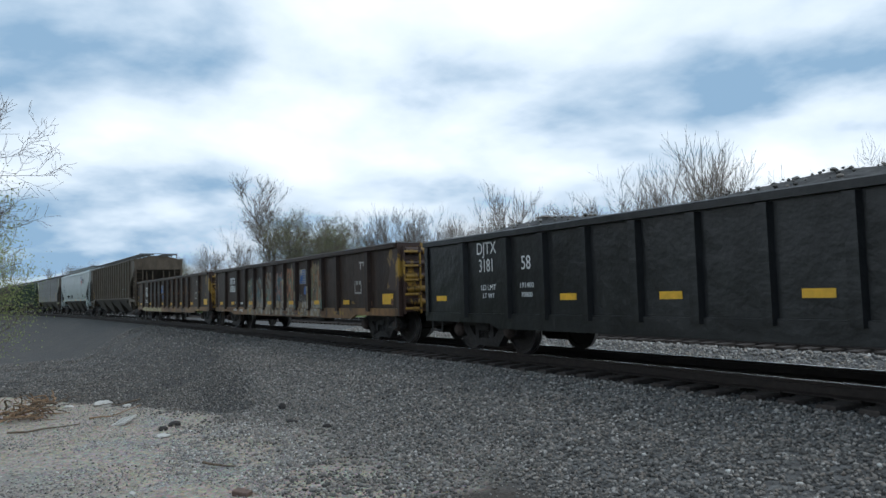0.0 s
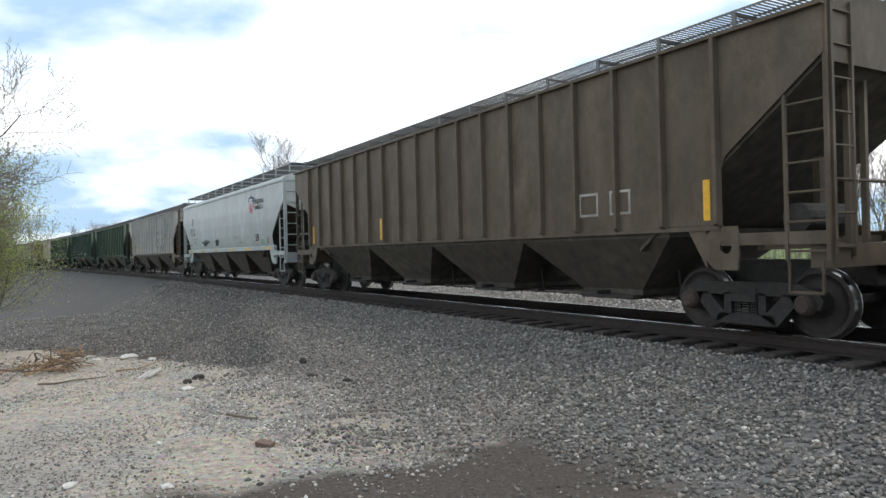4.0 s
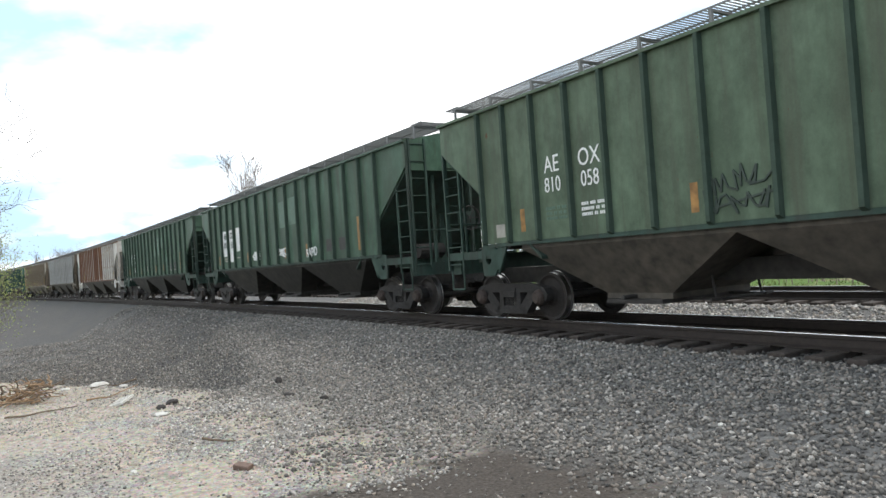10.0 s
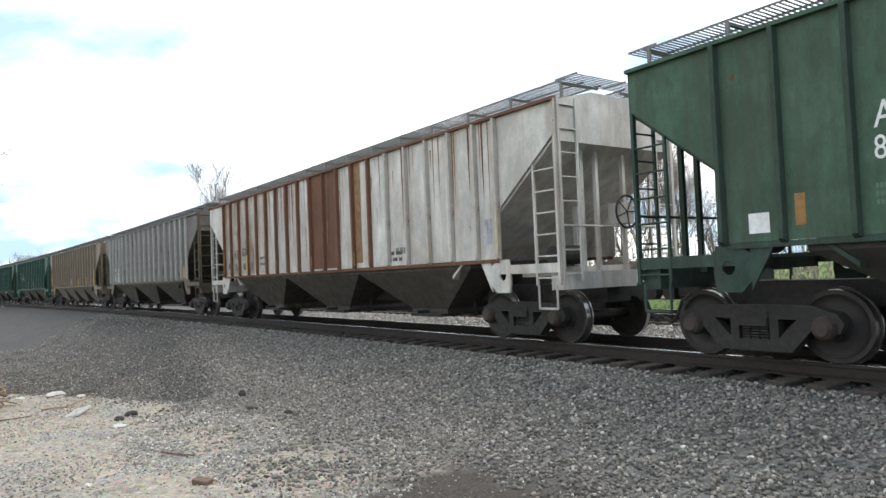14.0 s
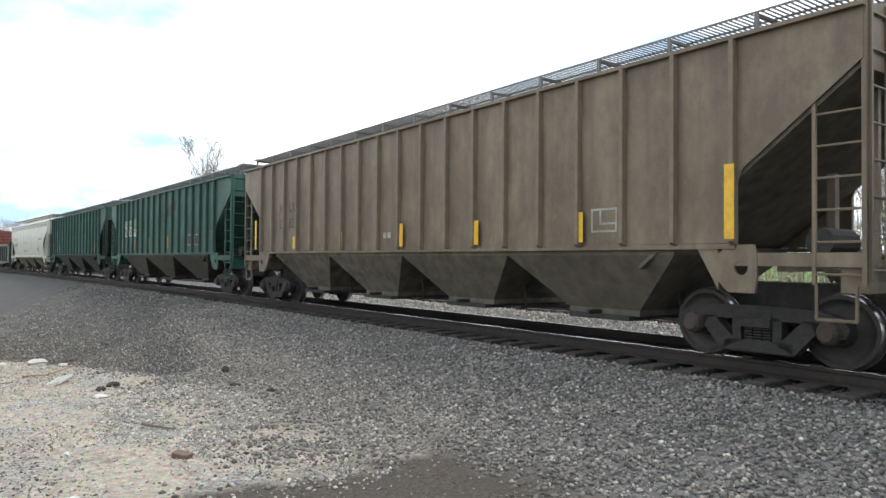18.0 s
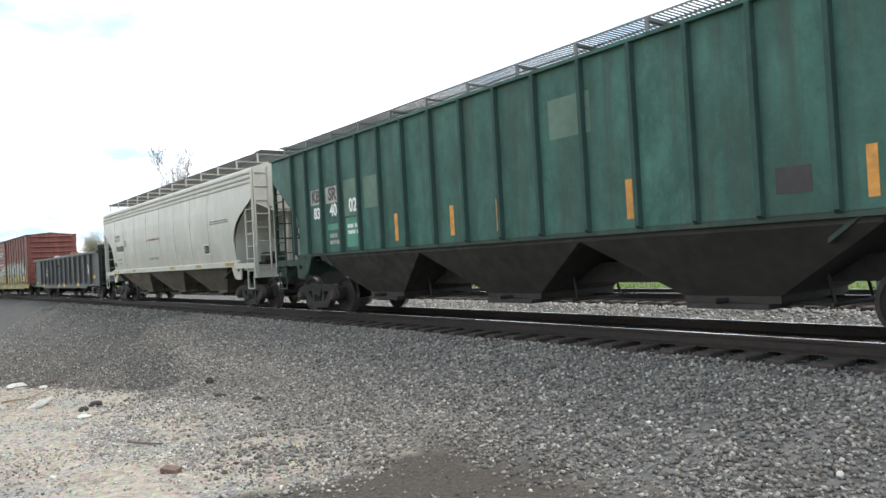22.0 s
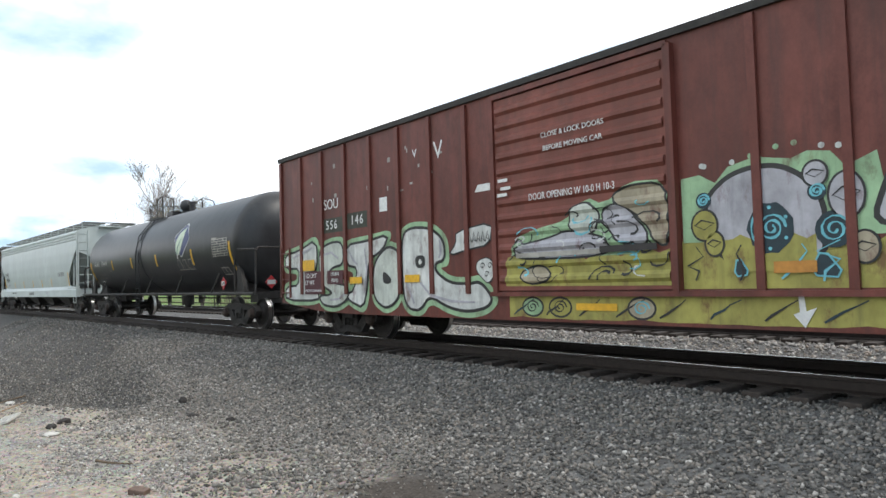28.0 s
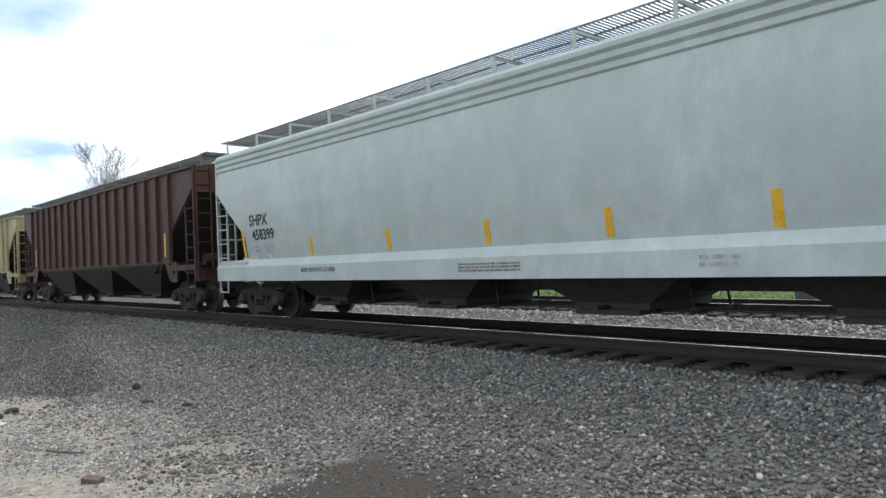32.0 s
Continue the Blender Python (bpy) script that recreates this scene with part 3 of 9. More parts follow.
def wheelset_data():
    mesh = Mesh()
    for s in (-1, 1):
        prof = [(0.06, 0.13), (0.16, 0.125), (0.19, 0.06), (0.30, 0.03), (0.375, 0.055), (0.385, 0.07), (0.437, 0.068), (0.442, 0.0), (0.444, -0.03),
                (0.470, -0.04), (0.470, -0.062), (0.38, -0.066), (0.37, -0.03), (0.18, -0.02), (0.12, -0.07), (0.06, -0.07)]
        mesh.lathe_y([(r, s * (y + 0.755)) for r, y in prof], 28)
    mesh.lathe_y([(0.075, -0.9), (0.075, 0.9)], 12)
    mesh.lathe_y([(0.0, -1.14), (0.10, -1.13), (0.10, -0.9), (0.0, -0.9)], 12)
    mesh.lathe_y([(0.0, 0.9), (0.10, 0.9), (0.10, 1.13), (0.0, 1.14)], 12)
    for s in (-1, 1):
        for i in range(3):
            a = math.tau * i / 3
            mesh.box(0.05 * math.cos(a) - 0.015, 0.05 * math.cos(a) + 0.015, s * 1.13 - 0.02, s * 1.13 + 0.02, 0.05 * math.sin(a) - 0.015, 0.05 * math.sin(a) + 0.015)
    me = mesh.data("wheelset", M["wheel"], True)
    me.materials.append(M["tread"])
    for p in me.polygons:
        r = math.hypot(p.center.x, p.center.z)
        if 0.425 < r < 0.446 or r > 0.462:
            p.material_index = 1
    return me


def side_frame_data():
    mesh = Mesh()
    for poly in ([(-1.12, 0.38), (-1.17, 0.5), (-1.08, 0.61), (-0.82, 0.68), (-0.45, 0.7), (0.45, 0.7), (0.82, 0.68), (1.08, 0.61), (1.17, 0.5), (1.12, 0.38), (0.79, 0.38), (0.7, 0.53), (-0.7, 0.53), (-0.79, 0.38)],
                 [(-0.5, 0.13), (0.5, 0.13), (0.44, 0.27), (-0.44, 0.27)],
                 [(-0.9, 0.54), (-0.62, 0.56), (-0.28, 0.24), (-0.5, 0.13)], [(0.62, 0.56), (0.9, 0.54), (0.5, 0.13), (0.28, 0.24)],
                 [(-0.34, 0.25), (-0.22, 0.25), (-0.22, 0.56), (-0.34, 0.56)], [(0.22, 0.25), (0.34, 0.25), (0.34, 0.56), (0.22, 0.56)]):
        mesh.prism(poly, -0.085, 0.085)
    for x in (-0.13, 0.0, 0.13):
        z = 0.27
        while z < 0.44:
            mesh.box(x - 0.055, x + 0.055, -0.06, 0.06, z, z + 0.018)
            z += 0.034
    mesh.box(-0.2, 0.2, -0.12, 0.12, 0.44, 0.55)
    for x in (-0.93, 0.93):
        mesh.lathe_y([(0, -0.19), (0.09, -0.19), (0.13, -0.15), (0.15, -0.09), (0.15, 0.05), (0, 0.05)], 14, (x, 0, 0.44))
    mesh.v = [(x * 0.94, y, z) for x, y, z in mesh.v]
    me = mesh.data("side_frame", M["truck"])
    me.materials.append(M["bearing"])
    for p in me.polygons:
        if abs(p.center.x) > 0.7 and p.center.y < -0.086 or abs(p.center.y) > 0.1 and abs(p.center.x) > 0.7:
            p.material_index = 1
    return me


def truck_data():
    mesh = Mesh().box(-0.2, 0.2, -1.12, 1.12, 0.44, 0.62)
    mesh.box(-0.6, 0.6, -0.06, 0.06, 0.34, 0.42)
    for s in (-1, 1):
        mesh.box(s * 0.42 - 0.05, s * 0.42 + 0.05, -0.85, 0.85, 0.3, 0.42)
        for t in (-1, 1):
            mesh.box(s * 0.46 - 0.04, s * 0.46 + 0.04, t * 0.75 - 0.06, t * 0.75 + 0.06, 0.24, 0.6)
    mesh.lathe_y([(0.0, -0.1), (0.2, -0.1), (0.2, 0.1), (0.0, 0.1)], 8, (0, 0, 0.66))
    return mesh.data("truck", M["truck"])


WHEELSET, SIDE_FRAME, TRUCK = wheelset_data(), side_frame_data(), truck_data()
WHEELBASE = 1.75
WHEELSETS = []             # (wagon, local x, wheelset)


def add_truck(wagon, x):
    t = part("truck", TRUCK, None, wagon, "rusty cast-steel bogie", m=pose(x, 0, 0))
    for y in (-1.02, 1.02):
        part("side_frame", SIDE_FRAME, None, t, m=pose(0, y, 0))
    for d in (-WHEELBASE / 2, WHEELBASE / 2):
        w = part("wheelset", WHEELSET, None, t, m=pose(d, 0, WHEEL))
        WHEELSETS.append((wagon, x, d, w))


def coupler_data():
    mesh = Mesh().box(-0.3, 0.45, -0.07, 0.07, 0.76, 0.92)
    mesh.prism([(0.4, 0.70), (0.72, 0.70), (0.78, 0.78), (0.78, 0.92), (0.7, 1.0), (0.4, 0.98)], -0.14, 0.03)
    mesh.prism([(0.46, 0.72), (0.62, 0.72), (0.66, 0.96), (0.46, 0.96)], 0.03, 0.16)
    return mesh.data("coupler", M["truck"])


def hose_data():
    mesh = Mesh().path([(0.05, 0.3, 0.8), (0.2, 0.32, 0.7), (0.32, 0.3, 0.45), (0.46, 0.25, 0.36), (0.62, 0.2, 0.42)], 0.028)
    return mesh.data("air_hose", M["under"])


COUPLER, HOSE = coupler_data(), hose_data()


def add_ends(wagon, a):
    for s in (-1, 1):
        m = pose(s * a, 0, 0, 0, 0, 0 if s > 0 else 180)
        part("coupler", COUPLER, None, wagon, m=m)
        part("air_hose", HOSE, None, wagon, "black rubber air hose", m=m)


RUNGS = {}


def ladder(wagon, name, mat, a, y, z0, z1, dx, dy, rungs, r=0.015, top=None, label="steel rung ladder"):
    """Two rails from (a, y) to (a + dx, y + dy), and each rung a piece of its own."""
    mesh = Mesh().box(a - 0.024, a + 0.024, y - 0.024, y + 0.024, z0, z1)
    mesh.box(a + dx - 0.02, a + dx + 0.02, y + dy - 0.02, y + dy + 0.02, z0, top or z1)
    ob = part(name, mesh, mat, wagon, label)
    key = (round(dx, 3), round(dy, 3), r, mat.name)
    if key not in RUNGS:
        RUNGS[key] = Mesh().tube((0, 0, 0), (dx, dy, 0), r, 5).data("rung", mat)
    for i in range(rungs):
        part("rung", RUNGS[key], None, ob, m=pose(a, y, z0 + 0.12 + ((top or z1) - z0 - 0.25) * i / (rungs - 1)))
    return ob


def brake_wheel(wagon, x, y, z, mat):
    mesh = Mesh()
    ring = [(x, y + 0.28 * math.cos(math.tau * i / 18), z + 0.28 * math.sin(math.tau * i / 18)) for i in range(19)]
    mesh.path(ring, 0.02, 5)
    for i in range(5):
        mesh.tube((x, y, z), ring[int(i * 3.6)], 0.014, 4)
    ob = part("brake_wheel", mesh, M["under"], wagon, "dark brake wheel")
    part("brake_housing", Mesh().box(x - 0.28 * (1 if x > 0 else -1), x, y - 0.16, y + 0.16, z - 0.2, z + 0.16), mat, ob)


GRATINGS = {}


def grating(length, width, mat, dense=0.072):
    key = (round(length, 2), width, mat.name)
    if key not in GRATINGS:
        mesh = Mesh()
        for y in (-width / 2, 0.0, width / 2):
            mesh.box(-length / 2, length / 2, y - 0.006, y + 0.006, -0.014, 0.014)
        for i in range(int(length / dense) + 1):
            x = -length / 2 + i * dense
            mesh.box(x - 0.011, x + 0.011, -width / 2, width / 2, -0.006, 0.006)
        GRATINGS[key] = mesh.data("running_board", mat)
    return GRATINGS[key]


def running_boards(wagon, a, z, mat, y=0.74, width=0.88, post=None, step=1.25, drop=0.32):
    for s in (-1, 1):
        ob = part("running_board", grating(2 * a, width, mat), None, wagon, "open steel grating walkway", m=pose(0, s * y, z))
        key = ("bracket", s, width, drop, (post or mat).name)
        if key not in GRATINGS:
            GRATINGS[key] = Mesh().box(-0.02, 0.02, -width / 2, width / 2, -0.06, -0.02).box(-0.025, 0.025, s * width / 2 - 0.02, s * width / 2 + 0.02, -drop, -0.021).data("board_bracket", post or mat)
        n = int(2 * a / step)
        for i in range(n + 1):
            part("board_bracket", GRATINGS[key], None, ob, m=pose(-a + 0.1 + (2 * a - 0.2) * i / n, 0, 0))
    for e in (-1, 1):
        part("end_platform", grating(0.5, 2 * y + width, mat), None, wagon, m=pose(e * (a + 0.02), 0, z + 0.03))


def hopper_bays(wagon, a0, n, zt, zb, mat, y_top=1.47, y_bot=0.95, gate=0.75):
    """A row of n hoppers, whose sides slope in to a gate each."""
    pitch = 2 * a0 / n
    for i in range(n):
        c = -a0 + pitch * (i + 0.5)
        h = pitch / 2
        v = []
        for z, k, y in ((zt, h, y_top), (zt - 0.12, h, y_top), (zb, gate, y_bot), (zb - 0.09, gate, y_bot)):
            v += [(c - k, -y, z), (c + k, -y, z), (c + k, y, z), (c - k, y, z)]
        mesh = Mesh().add(v, [(j * 4 + q, j * 4 + (q + 1) % 4, j * 4 + 4 + (q + 1) % 4, j * 4 + 4 + q) for j in range(3) for q in range(4)] + [(3, 2, 1, 0), (12, 13, 14, 15)])
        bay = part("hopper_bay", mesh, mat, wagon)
        g = Mesh().box(c - gate + 0.1, c + gate - 0.1, -y_bot - 0.12, y_bot + 0.12, zb - 0.16, zb - 0.09)
        g.tube((c - 0.05, -y_bot - 0.3, zb - 0.05), (c - 0.05, y_bot + 0.3, zb - 0.05), 0.035)
        for y in (-0.55, 0.55):
            g.box(c + gate - 0.1, c + gate + 0.55, y - 0.03, y + 0.03, zb - 0.14, zb - 0.1)
            g.tube((c + gate + 0.45, y, zb - 0.1), (c + gate + 0.38, y, zb + 0.3), 0.022, 5)
        g.tube((c + gate + 0.5, -0.75, zb - 0.12), (c + gate + 0.5, 0.75, zb - 0.12), 0.025, 6)
        part("discharge_gate", g, M["under"], bay)


BRACKETS = {}


def bracket_data(mat):
    """The plate with a round jacking hole at the end of the body, over the bogie."""
    if mat.name not in BRACKETS:
        outer = [(-0.42, 1.46), (0.32, 1.46), (0.32, 0.88), (0.06, 0.88)]
        hole = [(0.12 + 0.09 * math.cos(math.tau * i / 12), 1.18 + 0.09 * math.sin(math.tau * i / 12)) for i in range(12)]
        ring = []
        for hx, hz in hole:
            dx, dz = hx - 0.12, hz - 1.18
            k = min(t for t in ((0.2 / dx if dx > 1e-6 else 9), (-0.3 / dx if dx < -1e-6 else 9), (0.28 / dz if dz > 1e-6 else 9), (-0.3 / dz if dz < -1e-6 else 9)))
            ring.append((0.12 + dx * k, 1.18 + dz * k))
        n = 12
        v = [(x, y, z) for y in (-0.02, 0.02) for loop in (hole, ring) for x, z in loop]
        f = [(i, (i + 1) % n, n + (i + 1) % n, n + i) for i in range(n)] + [(2 * n + i, 3 * n + i, 3 * n + (i + 1) % n, 2 * n + (i + 1) % n) for i in range(n)]
        f += [(i, 2 * n + i, 2 * n + (i + 1) % n, (i + 1) % n) for i in range(n)] + [(n + i, n + (i + 1) % n, 3 * n + (i + 1) % n, 3 * n + i) for i in range(n)]
        mesh = Mesh().add(v, f).prism([(-0.5, 1.46), (-0.18, 1.46), (-0.18, 0.9)], -0.02, 0.02)
        BRACKETS[mat.name] = mesh.data("jacking_bracket", mat)
    return BRACKETS[mat.name]


def hopper_ends(wagon, a, w, z_cut, zb, body, slope, frame_mat, brake, ladder_mat=None, inner=1.49, bracket_y=1.5, profile=None):
    """Slope sheets, end frames, ladders and sills at both ends of a covered hopper."""
    lm = ladder_mat or frame_mat
    for s in (-1, 1):
        poly = [(s * a, z_cut), (s * (a - 2.9), 1.2), (s * (a - 2.9), 1.14), (s * a, z_cut - 0.06)]
        if profile:
            poly = [(s * x, z) for x, z in profile] + [(s * (x - 0.05), z) for x, z in reversed(profile)]
        part("slope_sheet", Mesh().prism(poly, -inner, inner), slope, wagon)
        sill = Mesh().box(min(s * (a - 0.28), s * a), max(s * (a - 0.28), s * a), -1.42, 1.42, 0.92, 1.2)
        part("end_sill", sill, frame_mat, wagon)
        for y in (-1.45, 1.45):
            part("sill_extension", Mesh().box(min(s * (a - 1.5), s * a), max(s * (a - 1.5), s * a), y - 0.06, y + 0.06, 1.204, 1.36), frame_mat, wagon)
        for y in (-1, 1):
            part("jacking_bracket", bracket_data(frame_mat), None, wagon, m=pose(s * (a - 1.5), y * bracket_y, 0, 0, 0, 0 if s > 0 else 180))
            ladder(wagon, "corner_ladder", lm, s * a, y * (w - 0.02), 1.0, 4.0, s * -0.52, 0, 6, top=3.02)
            ladder(wagon, "end_ladder", lm, s * (a + 0.03), y * (w - 0.08), 1.05, 4.05, 0, -y * 0.42, 8)
        fr = Mesh()
        for y in (-0.72, -0.35, 0.35, 0.72):
            fr.box(s * (a - 0.2) - 0.035, s * (a - 0.2) + 0.035, y - 0.035, y + 0.035, 1.15, z_cut - 0.05)
        fr.tube((s * (a + 0.02), -w + 0.1, 1.95), (s * (a + 0.02), w - 0.1, 1.95), 0.022)
        fr.box(s * (a - 0.95) - 0.05, s * (a - 0.95) + 0.05, -1.4, 1.4, 1.14, 1.3)
        fr.box(s * (a - 1.0) - 0.05, s * (a - 1.0) + 0.05, -0.06, 0.06, 1.2, 2.4)
        part("end_frame", fr, frame_mat, wagon)
        for y in (-1.5, 1.5):
            part("step", Mesh().path([(s * (a - 0.08), y, 1.0), (s * (a - 0.08), y, 0.62), (s * (a - 0.5), y, 0.62), (s * (a - 0.5), y, 1.0)], 0.02, 5), lm, wagon)
        if s == brake:
            brake_wheel(wagon, s * (a + 0.06), 0.12, 2.2, frame_mat)
            part("brake_cylinder", Mesh().lathe_y([(0, -0.9), (0.17, -0.9), (0.17, -0.2), (0, -0.2)], 14, (s * (a - 0.75), 0, 1.5)), M["under"], wagon)
        else:
            part("air_tank", Mesh().lathe_y([(0, -0.75), (0.2, -0.7), (0.2, 0.4), (0, 0.45)], 14, (s * (a - 0.9), 0, 1.55)), M["under"], wagon)


def centre_sill(wagon, a):
    part("centre_sill", Mesh().box(-a + 0.1, a - 0.1, -0.3, 0.3, 0.66, 0.98), M["under"], wagon)


def ribbed_hopper(label, length, body, under, ribs=17, bays=3, zt=3.98, zb=1.48, brake=1, grate="grating", eave=None, rib_mat=None, frame_mat=None, ladder_mat=None, slope=None, rib_xs=None, rib_alt=None, alt_from=0.0):
    wagon = thing("covered_hopper_wagon", label, "hopper wagon", "wagons of the freight train")
    a, w, zc = length / 2, 1.52, 3.42
    f = frame_mat or body
    rib = Mesh().add([(-0.045, 0, zb - 0.03), (0.045, 0, zb - 0.03), (0.03, -0.085, zb + 0.02), (-0.03, -0.085, zb + 0.02),
                      (-0.045, 0, zt), (0.045, 0, zt), (0.03, -0.085, zt - 0.02), (-0.03, -0.085, zt - 0.02)],
                     [(0, 1, 2, 3), (7, 6, 5, 4), (0, 3, 7, 4), (1, 5, 6, 2), (3, 2, 6, 7)]).data("rib", rib_mat or body)
    alt = rib.copy() if rib_alt else rib
    if rib_alt:
        alt.materials[0] = rib_alt
    for s in (-1, 1):
        poly = [(-a, zt), (-a, zc), (-a + 1.35, 2.38), (-a + 1.42, 2.2), (-a + 1.42, zb), (a - 1.42, zb), (a - 1.42, 2.2), (a - 1.35, 2.38), (a, zc), (a, zt)]
        sheet = part("side_sheet", Mesh().prism(poly, s * w - 0.012, s * w + 0.012), body, wagon)
        for x in rib_xs or [-(a - 1.46) + (2 * a - 2.92) * i / (ribs - 1) for i in range(ribs)]:
            part("rib", rib if x < alt_from else alt, None, sheet, m=pose(x if s < 0 else -x, s * (w + 0.012), 0, 0, 0, 0 if s < 0 else 180))
        part("eave", Mesh().prism_x([(s * (w - 0.05), zt - 0.02), (s * (w + 0.085), zt - 0.02), (s * (w + 0.085), zt + 0.03), (s * (w - 0.05), zt + 0.07)], -a - 0.02, a + 0.02), eave or body, wagon)
        part("side_sill", Mesh().box(-a + 1.45, a - 1.45, s * (w - 0.03) - 0.05, s * (w - 0.03) + 0.05, zb - 0.07, zb - 0.004), eave or f, wagon)
    for s in (-1, 1):
        poly = [(-w, zc - 0.1), (w, zc - 0.1), (w, zt), (0.6, zt + 0.22), (-0.6, zt + 0.22), (-w, zt)]
        part("end_panel", Mesh().prism_x(poly, s * a - 0.012, s * a + 0.012), body, wagon)
    part("roof", Mesh().prism_x([(-w, zt), (-0.6, zt + 0.22), (0.6, zt + 0.22), (w, zt), (0.6, zt + 0.16), (-0.6, zt + 0.16)], -a, a), body, wagon)
    part("hatch_cover", Mesh().box(-a + 0.9, a - 0.9, -0.36, 0.36, zt + 0.21, zt + 0.33), body, wagon)
    running_boards(wagon, a, zt + 0.38, M[grate])
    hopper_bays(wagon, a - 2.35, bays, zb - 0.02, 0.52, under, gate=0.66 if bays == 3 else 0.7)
    hopper_ends(wagon, a, w, zc, zb, body, slope or under, f, brake, ladder_mat)
    centre_sill(wagon, a)
    for s in (-1, 1):
        add_truck(wagon, s * (a - 1.42))
    add_ends(wagon, a)
    return wagon


def smooth_hopper(label, length, body, under, brake=1, deep_sill=False, bands=3, grate="grating_dark", bays=4, post=None, board=0.43, zb=1.38, round_cut=False, bogie=1.38, band_z=3.62):
    """A covered hopper with bowed, smooth sides and a fluted band below the eaves."""
    wagon = thing("covered_hopper_wagon", label, "hopper wagon", "wagons of the freight train")
    a, zt = length / 2, 4.08
    rows = [(1.40, zb), (1.455, 1.7), (1.50, 2.1), (1.525, 2.6), (1.52, 3.1), (1.485, 3.55), (1.47, band_z)]
    z = band_z
    for i in range(bands):
        rows += [(1.50, z + 0.03), (1.50, z + 0.1), (1.455, z + 0.125)]
        z += 0.14
    rows += [(1.44, z + 0.02), (1.30, zt + 0.03), (0.95, zt + 0.16), (0.5, zt + 0.22)]

    def reach(z):
        if z >= 3.15:
            return a
        if z >= 1.95:
            u = (3.15 - z) / 1.2
            return a - 1.45 * (1 - (1 - u) ** 2.2 if round_cut else u)
        return a - 1.45
    fine = []
    for (y0, z0), (y1, z1) in zip(rows, rows[1:]):
        k = max(1, int((z1 - z0) / 0.1)) if z0 < 3.3 else 1
        fine += [(y0 + (y1 - y0) * i / k, z0 + (z1 - z0) * i / k) for i in range(k)]
    fine.append(rows[-1])
    for s in (-1, 1):
        n = len(fine)
        v = [(e * reach(z), s * y, z) for y, z in fine for e in (-1, 1)] + [(e * reach(z), s * (y - 0.02), z) for y, z in fine for e in (-1, 1)]
        fc = []
        for i in range(n - 1):
            p, q, r, t = 2 * i, 2 * i + 1, 2 * i + 3, 2 * i + 2
            fc += [(p, q, r, t), (p + 2 * n, t + 2 * n, r + 2 * n, q + 2 * n), (p, t, t + 2 * n, p + 2 * n), (q, q + 2 * n, r + 2 * n, r)]
        side = part("side_sheet", Mesh().add(v, fc), body, wagon, smooth=True)
        if deep_sill:
            part("side_sill", Mesh().prism_x([(s * 1.36, 0.9), (s * 1.53, 0.9), (s * 1.53, 1.24), (s * 1.42, 1.4), (s * 1.36, 1.4)], -a - 0.02, a + 0.02), body, wagon)
        else:
            part("side_sill", Mesh().prism_x([(s * 1.38, zb - 0.12), (s * 1.5, zb - 0.12), (s * 1.5, zb + 0.02), (s * 1.38, zb + 0.06)], -a + 1.2, a - 1.2), body, wagon)
    for s in (-1, 1):
        top = [(y, z) for y, z in fine if z >= 3.1]
        poly = [(-0.85, 2.82)] + [(-y, z) for y, z in top] + [(y, z) for y, z in reversed(top)] + [(0.85, 2.82)]
        end = part("end_panel", Mesh().prism_x(poly, s * a - 0.012, s * a + 0.012), body, wagon)
        for y in (-0.95, 0.95):
            part("end_stiffener", Mesh().box(min(s * a, s * (a + 0.07)), max(s * a, s * (a + 0.07)), y - 0.05, y + 0.05, 2.95, 4.1), body, end)
        part("roof_lip", Mesh().box(min(s * (a - 0.1), s * (a + 0.3)), max(s * (a - 0.1), s * (a + 0.3)), -0.5, 0.5, zt + 0.16, zt + 0.2), body, end)
    part("roof", Mesh().box(-a, a, -0.5, 0.5, zt + 0.2, zt + 0.23), body, wagon)
    part("hatch_cover", Mesh().box(-a + 0.8, a - 0.8, -0.34, 0.34, zt + 0.23, zt + 0.33), body, wagon)
    running_boards(wagon, a, zt + board, M[grate], 0.7, 1.0, post or body, 1.5, 0.29)
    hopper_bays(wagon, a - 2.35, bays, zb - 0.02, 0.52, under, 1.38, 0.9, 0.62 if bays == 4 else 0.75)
    hopper_ends(wagon, a, 1.5, 3.16, zb, body, body if deep_sill or round_cut else under, body, brake, None, 1.43, 1.4, [(reach(z), z) for z in np.linspace(3.16, 1.95, 12)] + [(a - 1.45, zb)] if round_cut else None)
    # lower slope sheet carries the shade under the body in its colour
    if round_cut:
        for s in (-1, 1):
            part("slope_sheet", Mesh().prism([(s * (a - 1.45), zb), (s * (a - 2.7), 0.9), (s * (a - 2.75), 0.9), (s * (a - 1.5), zb)], -1.37, 1.37), M["under"], wagon)
    centre_sill(wagon, a)
    for s in (-1, 1):
        add_truck(wagon, s * (a - bogie))
    add_ends(wagon, a)
    return wagon


POSTS = (-6.7, -5.25, -4.2, -3.15, -2.1, -1.05, 0.0, 1.05, 2.1, 3.15, 4.2, 5.25, 6.7)


